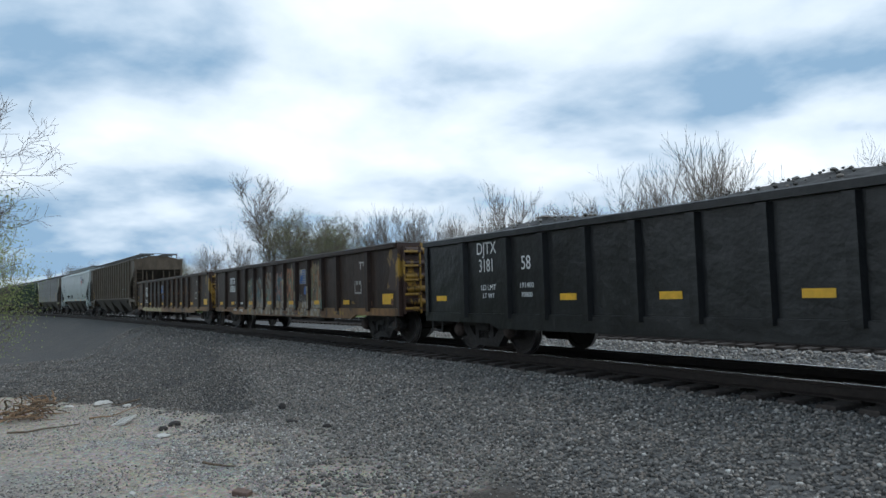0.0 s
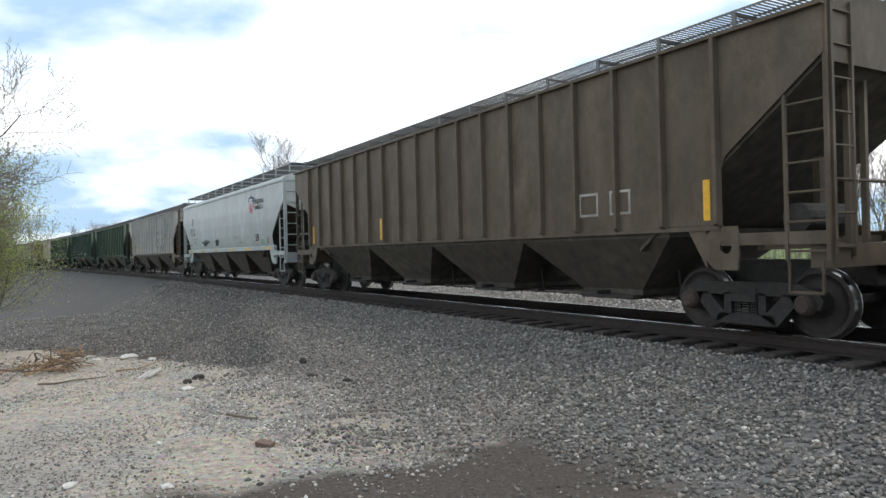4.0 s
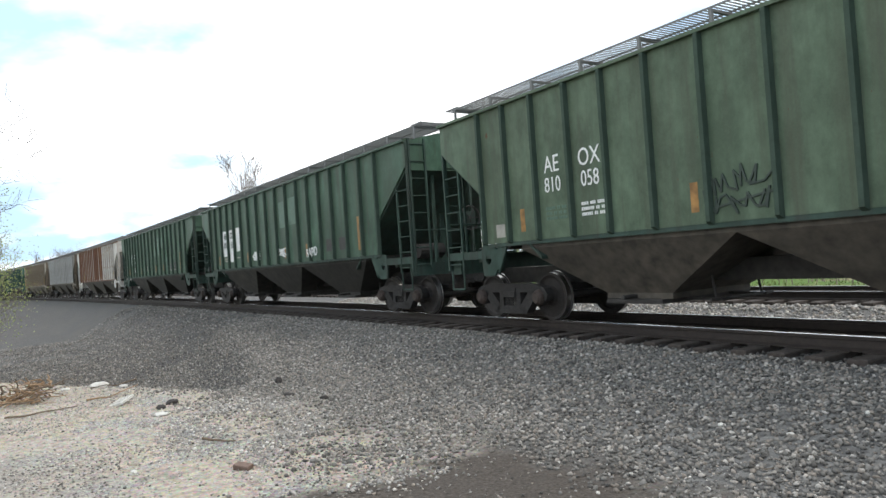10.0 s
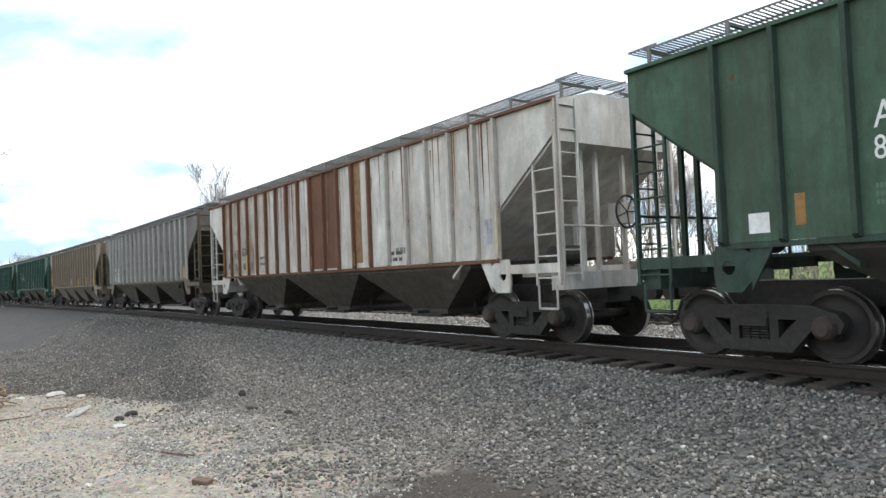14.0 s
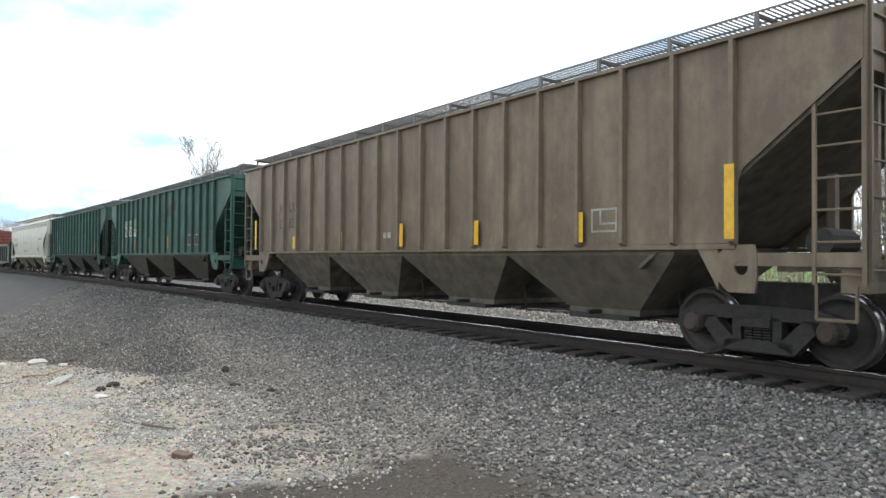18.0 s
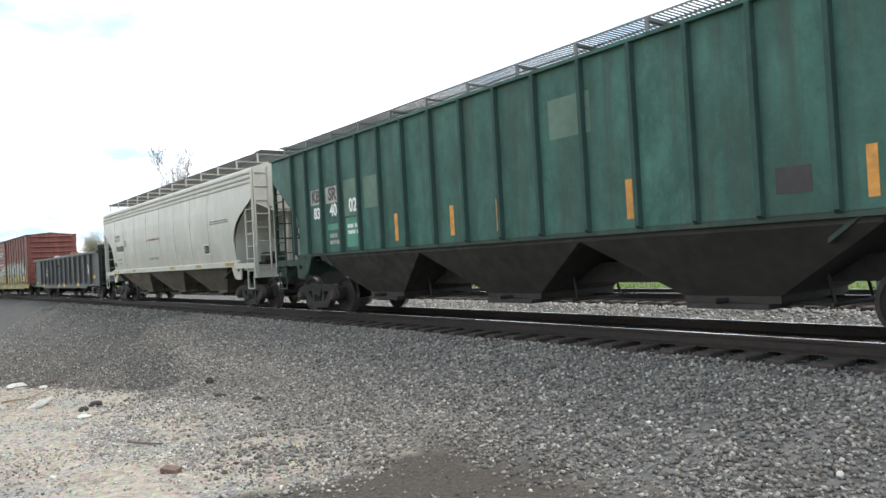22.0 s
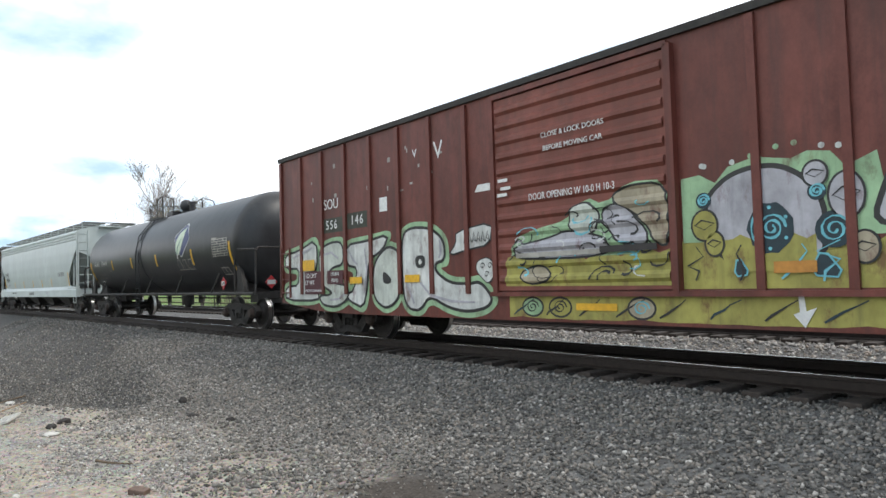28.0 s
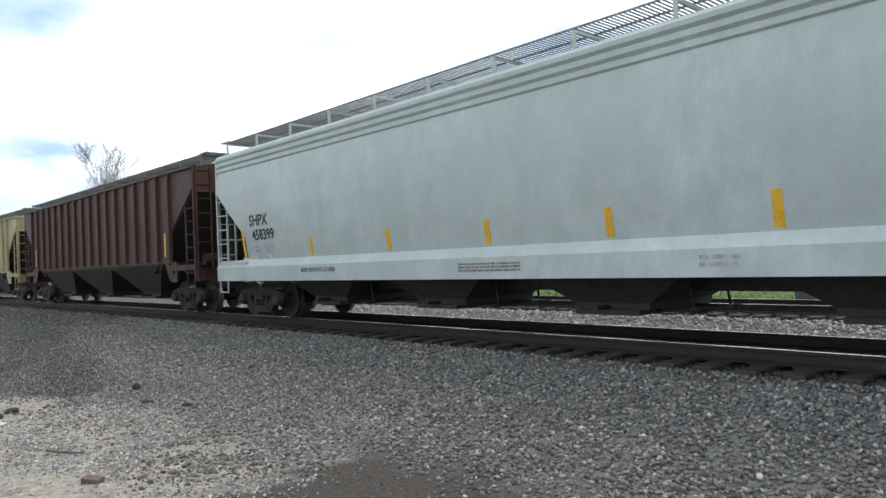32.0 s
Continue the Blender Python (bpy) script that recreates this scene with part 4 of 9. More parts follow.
def gondola(label, length, body, zt, zb, posts=POSTS, end_mat=None, raised=None, sill=None):
    wagon = thing("gondola_wagon", label, "gondola wagon", "wagons of the freight train")
    a, w = length / 2, 1.44
    post = Mesh().add([(-0.1, 0, zb + 0.2), (0.1, 0, zb + 0.2), (0.07, -0.1, zb + 0.2), (-0.07, -0.1, zb + 0.2),
                       (-0.1, 0, zt - 0.14), (0.1, 0, zt - 0.14), (0.07, -0.1, zt - 0.14), (-0.07, -0.1, zt - 0.14)],
                      [(0, 3, 2, 1), (4, 5, 6, 7), (0, 4, 7, 3), (1, 2, 6, 5), (3, 7, 6, 2)]).data("side_post", body)
    for s in (-1, 1):
        sheet = part("side_sheet", Mesh().box(-a, a, s * w - 0.02, s * w + 0.02, zb + 0.16, zt - 0.1), body, wagon)
        for x in posts:
            part("side_post", post, None, sheet, m=pose(x, s * (w + 0.02), 0, 0, 0, 0 if s < 0 else 180))
        part("top_chord", Mesh().prism_x([(s * (w - 0.06), zt - 0.12), (s * (w + 0.13), zt - 0.12), (s * (w + 0.13), zt - 0.02), (s * (w + 0.1), zt), (s * (w - 0.06), zt)], -a - 0.02, a + 0.02), body, wagon)
        k = a - 2.6
        part("side_sill", Mesh().prism([(-a, zb + 0.28), (a, zb + 0.28), (a, zb + 0.1), (k + 0.3, zb + 0.1), (k, zb), (-k, zb), (-k - 0.3, zb + 0.1), (-a, zb + 0.1)], s * (w + 0.03) - 0.03, s * (w + 0.03) + 0.03), sill or body, wagon)
    for s in (-1, 1):
        x = s * (a - 0.05)
        top = zt + (0.28 if raised == s else 0)
        part("end_wall", Mesh().box(x - 0.03, x + 0.03, -w, w, zb + 0.2, top), end_mat or body, wagon)
        n = 5
        for i in range(n):
            z = zb + 0.42 + (top - zb - 0.62) * i / (n - 1)
            part("end_rib", Mesh().lathe_y([(0, -w + 0.1), (0.09, -w + 0.18), (0.09, w - 0.18), (0, w - 0.1)], 10, (x + s * 0.03, 0, z)), end_mat or body, wagon, smooth=True)
        for y in (-1, 1):
            part("corner_post", Mesh().box(min(x, x + s * 0.12), max(x, x + s * 0.12), y * w - 0.06, y * w + 0.06, zb + 0.1, top), end_mat or body, wagon)
            ladder(wagon, "end_ladder", end_mat or body, x + s * 0.2, y * (w - 0.06), 0.75, zt - 0.1, 0, -y * 0.45, 5, 0.035)
            st = Mesh().path([(x - s * 0.1, y * 1.46, zb + 0.15), (x - s * 0.1, y * 1.46, 0.42), (x - s * 0.5, y * 1.46, 0.42), (x - s * 0.5, y * 1.46, zb + 0.15)], 0.02, 5)
            part("step", st, M["under"], wagon)
    part("floor", Mesh().box(-a + 0.1, a - 0.1, -w + 0.03, w - 0.03, 1.0, 1.08), M["under"], wagon)
    centre_sill(wagon, a)
    part("brake_gear", Mesh().box(-1.2, 0.4, -0.9, -0.4, 0.5, 0.7).tube((-4.5, -0.7, 0.55), (4.5, -0.7, 0.55), 0.03).box(1.5, 2.0, -0.75, -0.45, 0.42, 0.75).box(3.2, 3.3, -1.3, 1.3, 0.6, 0.9).box(-3.3, -3.2, -1.3, 1.3, 0.6, 0.9), M["under"], wagon)
    for s in (-1, 1):
        add_truck(wagon, s * (a - 1.6))
    add_ends(wagon, a)
    return wagon


def boxcar(label, length, body, door_mat):
    wagon = thing("boxcar", label, "boxcar", "wagons of the freight train")
    a, w, zb, zt = length / 2, 1.50, 0.98, 4.3
    rib = Mesh().box(-0.05, 0.05, -0.05, 0, zb, zt - 0.1).data("rib", body)
    d0, d1 = -1.82, 1.42            # the sliding door, in x
    for s in (-1, 1):
        sheet = part("side_sheet", Mesh().box(-a, a, s * w - 0.015, s * w + 0.015, zb, zt - 0.05), body, wagon)
        k = 1 if s < 0 else -1
        xs = [-a + 0.08] + [-8.47 + i * 0.985 for i in range(7)] + [2.47 + i * 0.97 for i in range(7)] + [a - 0.08]
        for x in xs:
            part("rib", rib, None, sheet, m=pose(k * x, s * (w + 0.015), 0, 0, 0, 0 if s < 0 else 180))
        door = Mesh().box(min(k * d0, k * d1), max(k * d0, k * d1), s * (w + 0.06) - 0.02, s * (w + 0.06) + 0.02, zb + 0.05, zt - 0.22)
        z = zb + 0.15
        while z < zt - 0.35:
            x0, x1 = min(k * d0, k * d1) + 0.1, max(k * d0, k * d1) - 0.1
            door.prism_x([(s * (w + 0.08), z), (s * (w + 0.12), z + 0.05), (s * (w + 0.12), z + 0.1), (s * (w + 0.08), z + 0.15)], x0, x1)
            z += 0.245
        ob = part("sliding_door", door, door_mat, wagon, "faded red ribbed sliding door")
        part("door_frame", Mesh().box(k * d0 - 0.05, k * d0 + 0.05, s * (w + 0.07) - 0.05, s * (w + 0.07) + 0.05, zb, zt - 0.16).box(
            k * d1 - 0.05, k * d1 + 0.05, s * (w + 0.07) - 0.05, s * (w + 0.07) + 0.05, zb, zt - 0.16).box(
            min(k * d0, k * d1), max(k * d0, k * d1), s * (w + 0.07) - 0.05, s * (w + 0.07) + 0.05, zt - 0.2, zt - 0.12), body, wagon)
        part("side_sill", Mesh().prism([(-a, zb + 0.02), (a, zb + 0.02), (a, 0.78), (a - 1.8, 0.6), (a - 3.4, 0.56), (-a + 3.4, 0.56), (-a + 1.8, 0.6), (-a, 0.78)], s * (w - 0.005) - 0.02, s * (w - 0.005) + 0.02), body, wagon)
        part("door_rail", Mesh().box(min(k * -1.95, k * 9.0), max(k * -1.95, k * 9.0), s * (w + 0.05) - 0.06, s * (w + 0.05) + 0.06, zb - 0.04, zb + 0.03), body, wagon)
        part("eave", Mesh().box(-a - 0.02, a + 0.02, s * w - 0.07, s * w + 0.07, zt - 0.07, zt + 0.03), M["under"], wagon)
    for s in (-1, 1):
        x = s * a
        part("end_wall", Mesh().prism_x([(-w, zb), (w, zb), (w, zt), (0, zt + 0.12), (-w, zt)], x - 0.02, x + 0.02), body, wagon)
        for i in range(9):
            z = zb + 0.3 + i * 0.36
            part("end_rib", Mesh().lathe_y([(0, -w + 0.12), (0.07, -w + 0.25), (0.07, w - 0.25), (0, w - 0.12)], 10, (x + s * 0.01, 0, z)), body, wagon, smooth=True)
        part("end_sill", Mesh().box(min(x, x - s * 0.3), max(x, x - s * 0.3), -1.4, 1.4, 0.75, zb), M["under"], wagon)
        for y in (-1, 1):
            ladder(wagon, "corner_ladder", body, x - s * 0.06, y * (w + 0.06), 0.9, 2.1, s * -0.45, 0, 4)
    roof = Mesh().prism_x([(-w - 0.03, zt), (0, zt + 0.14), (w + 0.03, zt), (0, zt + 0.05)], -a, a)
    for i in range(17):
        x = -a + 0.5 + i * (2 * a - 1) / 16
        roof.prism_x([(-w - 0.04, zt + 0.02), (0, zt + 0.19), (w + 0.04, zt + 0.02), (0, zt + 0.12)], x - 0.06, x + 0.06)
    part("roof", roof, M["under"], wagon)
    centre_sill(wagon, a)
    for s in (-1, 1):
        add_truck(wagon, s * (a - 2.45))
    add_ends(wagon, a)
    return wagon


def tank_wagon(label, shell_half, end, body):
    wagon = thing("tank_wagon", label, "tank wagon", "wagons of the freight train")
    r, zc = 1.49, 2.5
    prof = [(0.0, -shell_half)]
    for i in range(1, 9):
        u = math.pi / 2 * i / 8
        prof.append((r * math.sin(u), -shell_half + 0.72 * (1 - math.cos(u))))
    prof += [(x_r, -x) for x_r, x in reversed(prof)]
    part("tank_shell", Mesh().lathe_x(prof, 48, (0, 0, zc)), body, wagon, smooth=True)
    band = Mesh()
    for x in (-0.62,):
        band.lathe_x([(r + 0.002, x - 0.16), (r + 0.018, x - 0.15), (r + 0.018, x + 0.15), (r + 0.002, x + 0.16)], 48, (0, 0, zc))
    part("tank_band", band, body, wagon, smooth=True)
    zt = zc + r
    part("manway", Mesh().box(-0.75, -0.2, -0.4, 0.4, zt - 0.03, zt + 0.13), body, wagon)
    dome, n = Mesh(), 16
    ring = [(0.25 * math.cos(u), 0.25 * math.sin(u)) for u in (-1.1, -0.6, 0, 0.4, 0.8, 1.2, math.pi / 2)]
    v = [(0.17 + rr * math.cos(math.tau * i / n), rr * math.sin(math.tau * i / n), zt + 0.29 + zz) for rr, zz in ring for i in range(n)]
    dome.add(v, [(j * n + i, j * n + (i + 1) % n, (j + 1) * n + (i + 1) % n, (j + 1) * n + i) for j in range(6) for i in range(n)])
    dome.tube((0.17, 0, zt - 0.02), (0.17, 0, zt + 0.1), 0.17, 12)
    part("valve_dome", dome, body, wagon, smooth=True)
    part("safety_valve", Mesh().tube((0.76, 0, zt - 0.02), (0.76, 0, zt + 0.3), 0.1, 12).tube((0.76, 0, zt + 0.3), (0.76, 0, zt + 0.4), 0.15, 12), body, wagon)
    rails = Mesh()
    for y in (-0.75, 0.75):
        rails.path([(-0.85, y, zt - 0.16), (-0.85, y, zt + 0.5), (-0.72, y, zt + 0.6), (-0.1, y, zt + 0.68), (0.92, y, zt + 0.44), (0.97, y, zt + 0.32), (0.94, y, zt - 0.16)], 0.02)
        rails.tube((-0.2, y, zt - 0.15), (-0.2, y, zt + 0.67), 0.024)
        rails.path([(-1.65, y, zt - 0.16), (-1.65, y, zt + 0.46), (-1.5, y, zt + 0.44), (-0.85, y, zt + 0.22), (-0.2, y, zt + 0.1)], 0.024)
        rails.tube((-1.45, y, zt - 0.16), (-1.45, y, zt + 0.43), 0.02)
    rails.path([(-1.65, -0.75, zt + 0.46), (-1.65, 0.75, zt + 0.46)], 0.02)
    part("hand_rail", rails, body, wagon)
    for y in (-0.72, 0.72):
        part("platform", grating(1.7, 0.4, M["grating_dark"]), None, wagon, m=pose(-0.85, y, zt - 0.14))
    for y in (-1, 1):
        lad = Mesh()
        for dx in (-1.0, -0.62):
            lad.path([(dx, y * 0.9, zt - 0.2), (dx, y * 1.38, zc + 0.7), (dx, y * 1.52, zc), (dx, y * 1.5, 1.0), (dx, y * 1.5, 0.4)], 0.02)
        for i in range(9):
            z = 0.5 + i * 0.36
            yy = 1.5 if z < zc else math.sqrt(max(0.1, 1.52 ** 2 - (z - zc) ** 2))
            lad.tube((-1.0, y * yy, z), (-0.62, y * yy, z), 0.012, 5)
        part("side_ladder", lad, body, wagon)
    for s in (-1, 1):
        x = s * end
        st = Mesh().box(min(x, x - s * 2.6), max(x, x - s * 2.6), -0.35, 0.35, 0.7, 1.06)
        st.box(x - 0.08, x + 0.08, -1.4, 1.4, 0.86, 1.04)
        st.prism([(x - s * 2.2, 1.0), (x - s * 1.3, 1.0), (x - s * 1.45, 1.5), (x - s * 2.0, 1.4)], -1.0, 1.0)
        st.prism([(x - s * 1.35, 1.0), (x - s * 1.0, 1.0), (x - s * 1.0, 1.2), (x - s * 1.3, 1.9), (x - s * 1.45, 1.9)], -1.3, -1.2)
        for y in (-1.35, 1.35):
            st.box(min(x, x - s * 1.9), max(x, x - s * 1.9), y - 0.1, y + 0.1, 0.96, 1.04)
        part("stub_sill", st, M["under"], wagon)
        rl = Mesh().path([(x, -1.4, 0.95), (x, -1.4, 2.15), (x - s * 0.05, -1.3, 2.25), (x - s * 0.05, 1.3, 2.25), (x, 1.4, 2.15), (x, 1.4, 0.95)], 0.03)
        for y in (-1.4, 1.4):
            rl.path([(x, y, 2.2), (x - s * 1.2, y, 2.25), (x - s * 1.35, y, 2.1), (x - s * 1.35, y, 1.0)], 0.028)
        part("end_rail", rl, M["under"], wagon)
        add_truck(wagon, s * (end - 1.75))
    low = Mesh()
    for y in (-1.47, 1.47):
        low.tube((-end, y, 1.0), (end, y, 1.0), 0.045, 8)
        for i in range(5):
            x = -end + 2.9 + i * (2 * end - 5.8) / 4
            low.tube((x, y, 1.0), (x + 0.15, y * 0.86, zc - 0.9), 0.03, 5)
    low.tube((-end + 2, 0.9, 0.78), (end - 2, 0.9, 0.78), 0.03, 6)
    low.tube((-end + 2, 0.9, 0.58), (end - 2, 0.9, 0.58), 0.02, 6)
    for i in range(8):
        x = -end + 2.8 + i * (2 * end - 5.6) / 7
        for dx in (-0.09, 0.09):
            low.box(x + dx - 0.025, x + dx + 0.025, 0.86, 0.94, 0.56, zc - 1.2)
    part("side_pipe", low, M["under"], wagon)
    part("bottom_outlet", Mesh().tube((0.2, 0, 0.55), (0.2, 0, 1.1), 0.22, 14).tube((0.2, 0, 0.45), (0.2, 0, 0.55), 0.12, 12), M["under"], wagon)
    brake_wheel(wagon, end - 0.3, 0.5, 1.7, M["under"])
    add_ends(wagon, end + 0.05)
    return wagon


# ---- loose stones ----
def stone_material(name, dark, light, warm):
    m, nt, bsdf = nodes(name)
    geo = nt.nodes.new("ShaderNodeNewGeometry")
    r = nt.nodes.new("ShaderNodeValToRGB")
    r.color_ramp.elements[0].color, r.color_ramp.elements[1].color = (*dark, 1), (*light, 1)
    mid = r.color_ramp.elements.new(0.55)
    mid.color = tuple((p + q) * 0.42 for p, q in zip(dark, light)) + (1,)
    w = r.color_ramp.elements.new(0.8)
    w.color = (*warm, 1)
    nt.links.new(geo.outputs["Random Per Island"], r.inputs[0])
    col = blend(nt, 0.35, r.outputs[0], blend(nt, add_noise(nt, 45, 4), (0.2, 0.2, 0.2), (0.8, 0.8, 0.8)), "OVERLAY")
    nt.links.new(col, bsdf.inputs["Base Color"])
    bsdf.inputs["Roughness"].default_value = 0.85
    bsdf.inputs["Specular IOR Level"].default_value = 0.3
    return m


STONE_V = np.array([(1, 0, 0.05), (-1, 0.1, -0.05), (0.1, 1, 0), (-0.1, -1, 0.1), (0.15, -0.1, 0.8), (-0.1, 0.1, -0.8), (0.62, 0.62, 0.45), (-0.62, -0.55, 0.45)])
STONE_F = np.array([(4, 0, 6), (4, 6, 2), (4, 2, 1), (4, 1, 7), (4, 7, 3), (4, 3, 0), (0, 2, 6), (1, 3, 7), (5, 2, 0), (5, 1, 2), (5, 3, 1), (5, 0, 3)])


def stones(name, label, material, points, lo, hi, rng, sink=0.25):
    n = len(points)
    v = STONE_V[None] * (1 + rng.uniform(-0.28, 0.28, (n, 8, 3)))
    size = lo + (hi - lo) * rng.random((n, 1, 1)) ** 1.6
    v = v * size * rng.uniform(0.65, 1.15, (n, 1, 3))
    a, b = rng.uniform(0, math.tau, n), rng.normal(0, 0.5, n)
    ca, sa, cb, sb = np.cos(a), np.sin(a), np.cos(b), np.sin(b)
    rot = np.stack([np.stack([ca, -sa * cb, sa * sb], -1), np.stack([sa, ca * cb, -ca * sb], -1), np.stack([0 * a, sb, cb], -1)], -2)
    v = np.einsum("nij,nkj->nki", rot, v)
    p = np.array([(x, y, ground_height(x, y)) for x, y in points])
    p[:, 2] += size[:, 0, 0] * (0.55 - sink)
    v = (v + p[:, None]).reshape(-1, 3)
    f = (STONE_F[None] + 8 * np.arange(n)[:, None, None]).reshape(-1, 3)
    me = bpy.data.meshes.new(name)
    me.vertices.add(len(v))
    me.vertices.foreach_set("co", v.ravel())
    me.loops.add(f.size)
    me.loops.foreach_set("vertex_index", f.ravel())
    me.polygons.add(len(f))
    me.polygons.foreach_set("loop_start", np.arange(0, f.size, 3))
    me.update(calc_edges=True)
    me.materials.append(material)
    return tagged(new(name, me), label, "gravel", kind="stuff")


def scatter(rng, n, x0, x1, y0, y1, keep):
    out = []
    for x, y in zip(rng.uniform(x0, x1, n), rng.uniform(y0, y1, n)):
        y += bend(x)
        if rng.random() < keep(x, y):
            out.append((x, y))
    return out


rng = np.random.default_rng(4)
BALLAST = stone_material("ballast_stone", (0.062, 0.058, 0.053), (0.385, 0.365, 0.335), (0.21, 0.18, 0.152))
# crib stone is darker: the train's shadow between the rails is in its colour
CRIB_SHADE = stone_material("shade_darkened_stone", (0.022, 0.02, 0.019), (0.11, 0.105, 0.10), (0.06, 0.05, 0.042))
PALE = stone_material("pale_stone", (0.16, 0.15, 0.14), (0.62, 0.60, 0.56), (0.33, 0.28, 0.23))


def damp_mask(x, y):
    """1 on the damp, fine-grained patch of dark grit."""
    return smooth(-6.6, -5.9, x + 0.4 * noise.noise((x * 2, y * 2, 1))) * smooth(4.95, 4.4, y + 0.5 * noise.noise((x * 1.5, y * 1.5, 8)))


def bank_mask(x, y):
    """1 on the stony slope, 0 out on the trodden pad and on the cinder bank."""
    edge = 4.3 + 0.9 * noise.noise((x * 0.35, 2.0, 0)) + 0.07 * (x + 8)
    k = smooth(edge - 2.4, edge + 0.9, y + 1.1 * noise.noise((x * 0.9, y * 0.9, 3)) + 0.5 * noise.noise((x * 2.7, y * 2.7, 5))) ** 1.5
    k *= 1 - 0.93 * damp_mask(x, y)
    low = smooth(-16.5, -18.5, x - 1.6 * (min(4.6, y) - 1.2)) * smooth(0, -4, x + 13 + 5.5 * (y - 4.3))
    return max(k * (1 - 0.45 * low), 0.4 * low)


stones("ballast_stones", "crushed grey granite stones on the slope beside the track", BALLAST,
       scatter(rng, 150000, -24, 4.5, 1.5, 8.05, bank_mask), 0.012, 0.037, rng)
stones("distant_ballast_stones", "crushed grey stones of the slope farther along the track", BALLAST,
       scatter(rng, 34000, -46, -19, -1.5, 8.05, lambda x, y: 0.75), 0.02, 0.05, rng)
stones("ballast_between_tracks", "pale grey ballast between the two tracks", PALE,
       scatter(rng, 26000, -30, 9, 10.6, 14.6, lambda x, y: 1), 0.022, 0.055, rng)
stones("far_track_ballast", "pale grey ballast round the far track", PALE,
       scatter(rng, 6000, -30, 12, 14.4, 18, lambda x, y: 0.6), 0.022, 0.05, rng)
stones("crib_stones", "dark ballast between the ties, the train's shade in its colour", CRIB_SHADE,
       scatter(rng, 9000, -26, 6, 8.0, 10.6, lambda x, y: 0.9), 0.02, 0.04, rng)
stones("pebbles", "pale pebbles and grit on the trodden dirt", PALE,
       scatter(rng, 50000, -17, 1, -1.6, 5.4, lambda x, y: (0.25 + 0.75 * smooth(-0.1, 0.35, noise.noise((x * 0.5, y * 0.5, 9)))) * (1 - 0.85 * damp_mask(x, y)) * (1 - smooth(-15.5, -18, x))), 0.004, 0.018, rng)


stones("dark_grit", "dark gravel scattered over the trodden dirt", BALLAST,
       scatter(rng, 44000, -17, 1, -1.6, 5.4, lambda x, y: max(0.06, smooth(1.6, 0.4, y) * smooth(-11, -9, x), 0.8 * smooth(0.0, 0.35, noise.noise((x * 0.6, y * 0.6, 31)))) * (1 - 0.8 * damp_mask(x, y)) * (1 - smooth(-15.5, -18, x))), 0.004, 0.02, rng)
stones("bank_stones", "loose dark stones on the cinder bank", BALLAST,
       scatter(rng, 9000, -34, -14, -1.5, 5.5, lambda x, y: 0.8 if ground_height(x, y) < -0.9 else 0.0), 0.01, 0.04, rng)


stones("pale_gravel", "pale grey gravel between the dirt pad and the slope", PALE,
       scatter(rng, 16000, -12, -5.4, 1.6, 4.6, lambda x, y: smooth(-0.05, 0.25, noise.noise((x * 0.8, y * 0.8, 17))) * smooth(1.4, 2.4, y - 0.12 * (x + 8)) * (1 - 0.9 * damp_mask(x, y))), 0.008, 0.03, rng)


# ---- single stones and litter on the ground ----
def rock(name, label, category, x, y, size, material, flat=0.6, seed=1, rz=0.0):
    r = random.Random(seed)
    bm = bmesh.new()
    bmesh.ops.create_icosphere(bm, subdivisions=2, radius=1)
    for v in bm.verts:
        k = 1 + 0.35 * noise.noise(v.co * 1.3 + Vector((seed * 3.1, 0, 0))) + r.uniform(-0.05, 0.05)
        v.co = Vector((v.co.x * k * size, v.co.y * k * size * 0.7, v.co.z * k * size * flat))
    me = bpy.data.meshes.new(name)
    bm.to_mesh(me)
    bm.free()
    me.materials.append(material)
    ob = new(name, me)
    ob.matrix_basis = pose(x, y, ground_height(x, y) + size * flat * 0.45, 0, 0, rz)
    return tagged(ob, label, category)


DARK_ROCK = plain("dark_clinker", (0.035, 0.03, 0.027), 0.9, 0, 25, 0.4, 0.6)
WHITE_ROCK = plain("white_limestone", (0.52, 0.50, 0.46), 0.85, 0, 18, 0.2, 0.5)
BRICK = plain("old_brick", (0.15, 0.10, 0.078), 0.9, 0, 25, 0.3, 0.5)
WOOD = plain("dead_wood", (0.13, 0.095, 0.065), 0.9, 0, 14, 0.4, 0.5)
for i, (x, y, size, flat) in enumerate(((-13.1, 4.33, 0.13, 0.75), (-11.57, 3.98, 0.17, 0.35), (-10.68, 4.27, 0.1, 0.6), (-12.7, 2.3, 0.16, 0.5), (-12.3, 2.05, 0.15, 0.4), (-9.0, 5.8, 0.1, 0.25))):
    rock("clinker_lump", "dark lump of clinker lying on the gravel", "stone", x, y, size * 0.72, DARK_ROCK, flat, i + 2, i * 40)
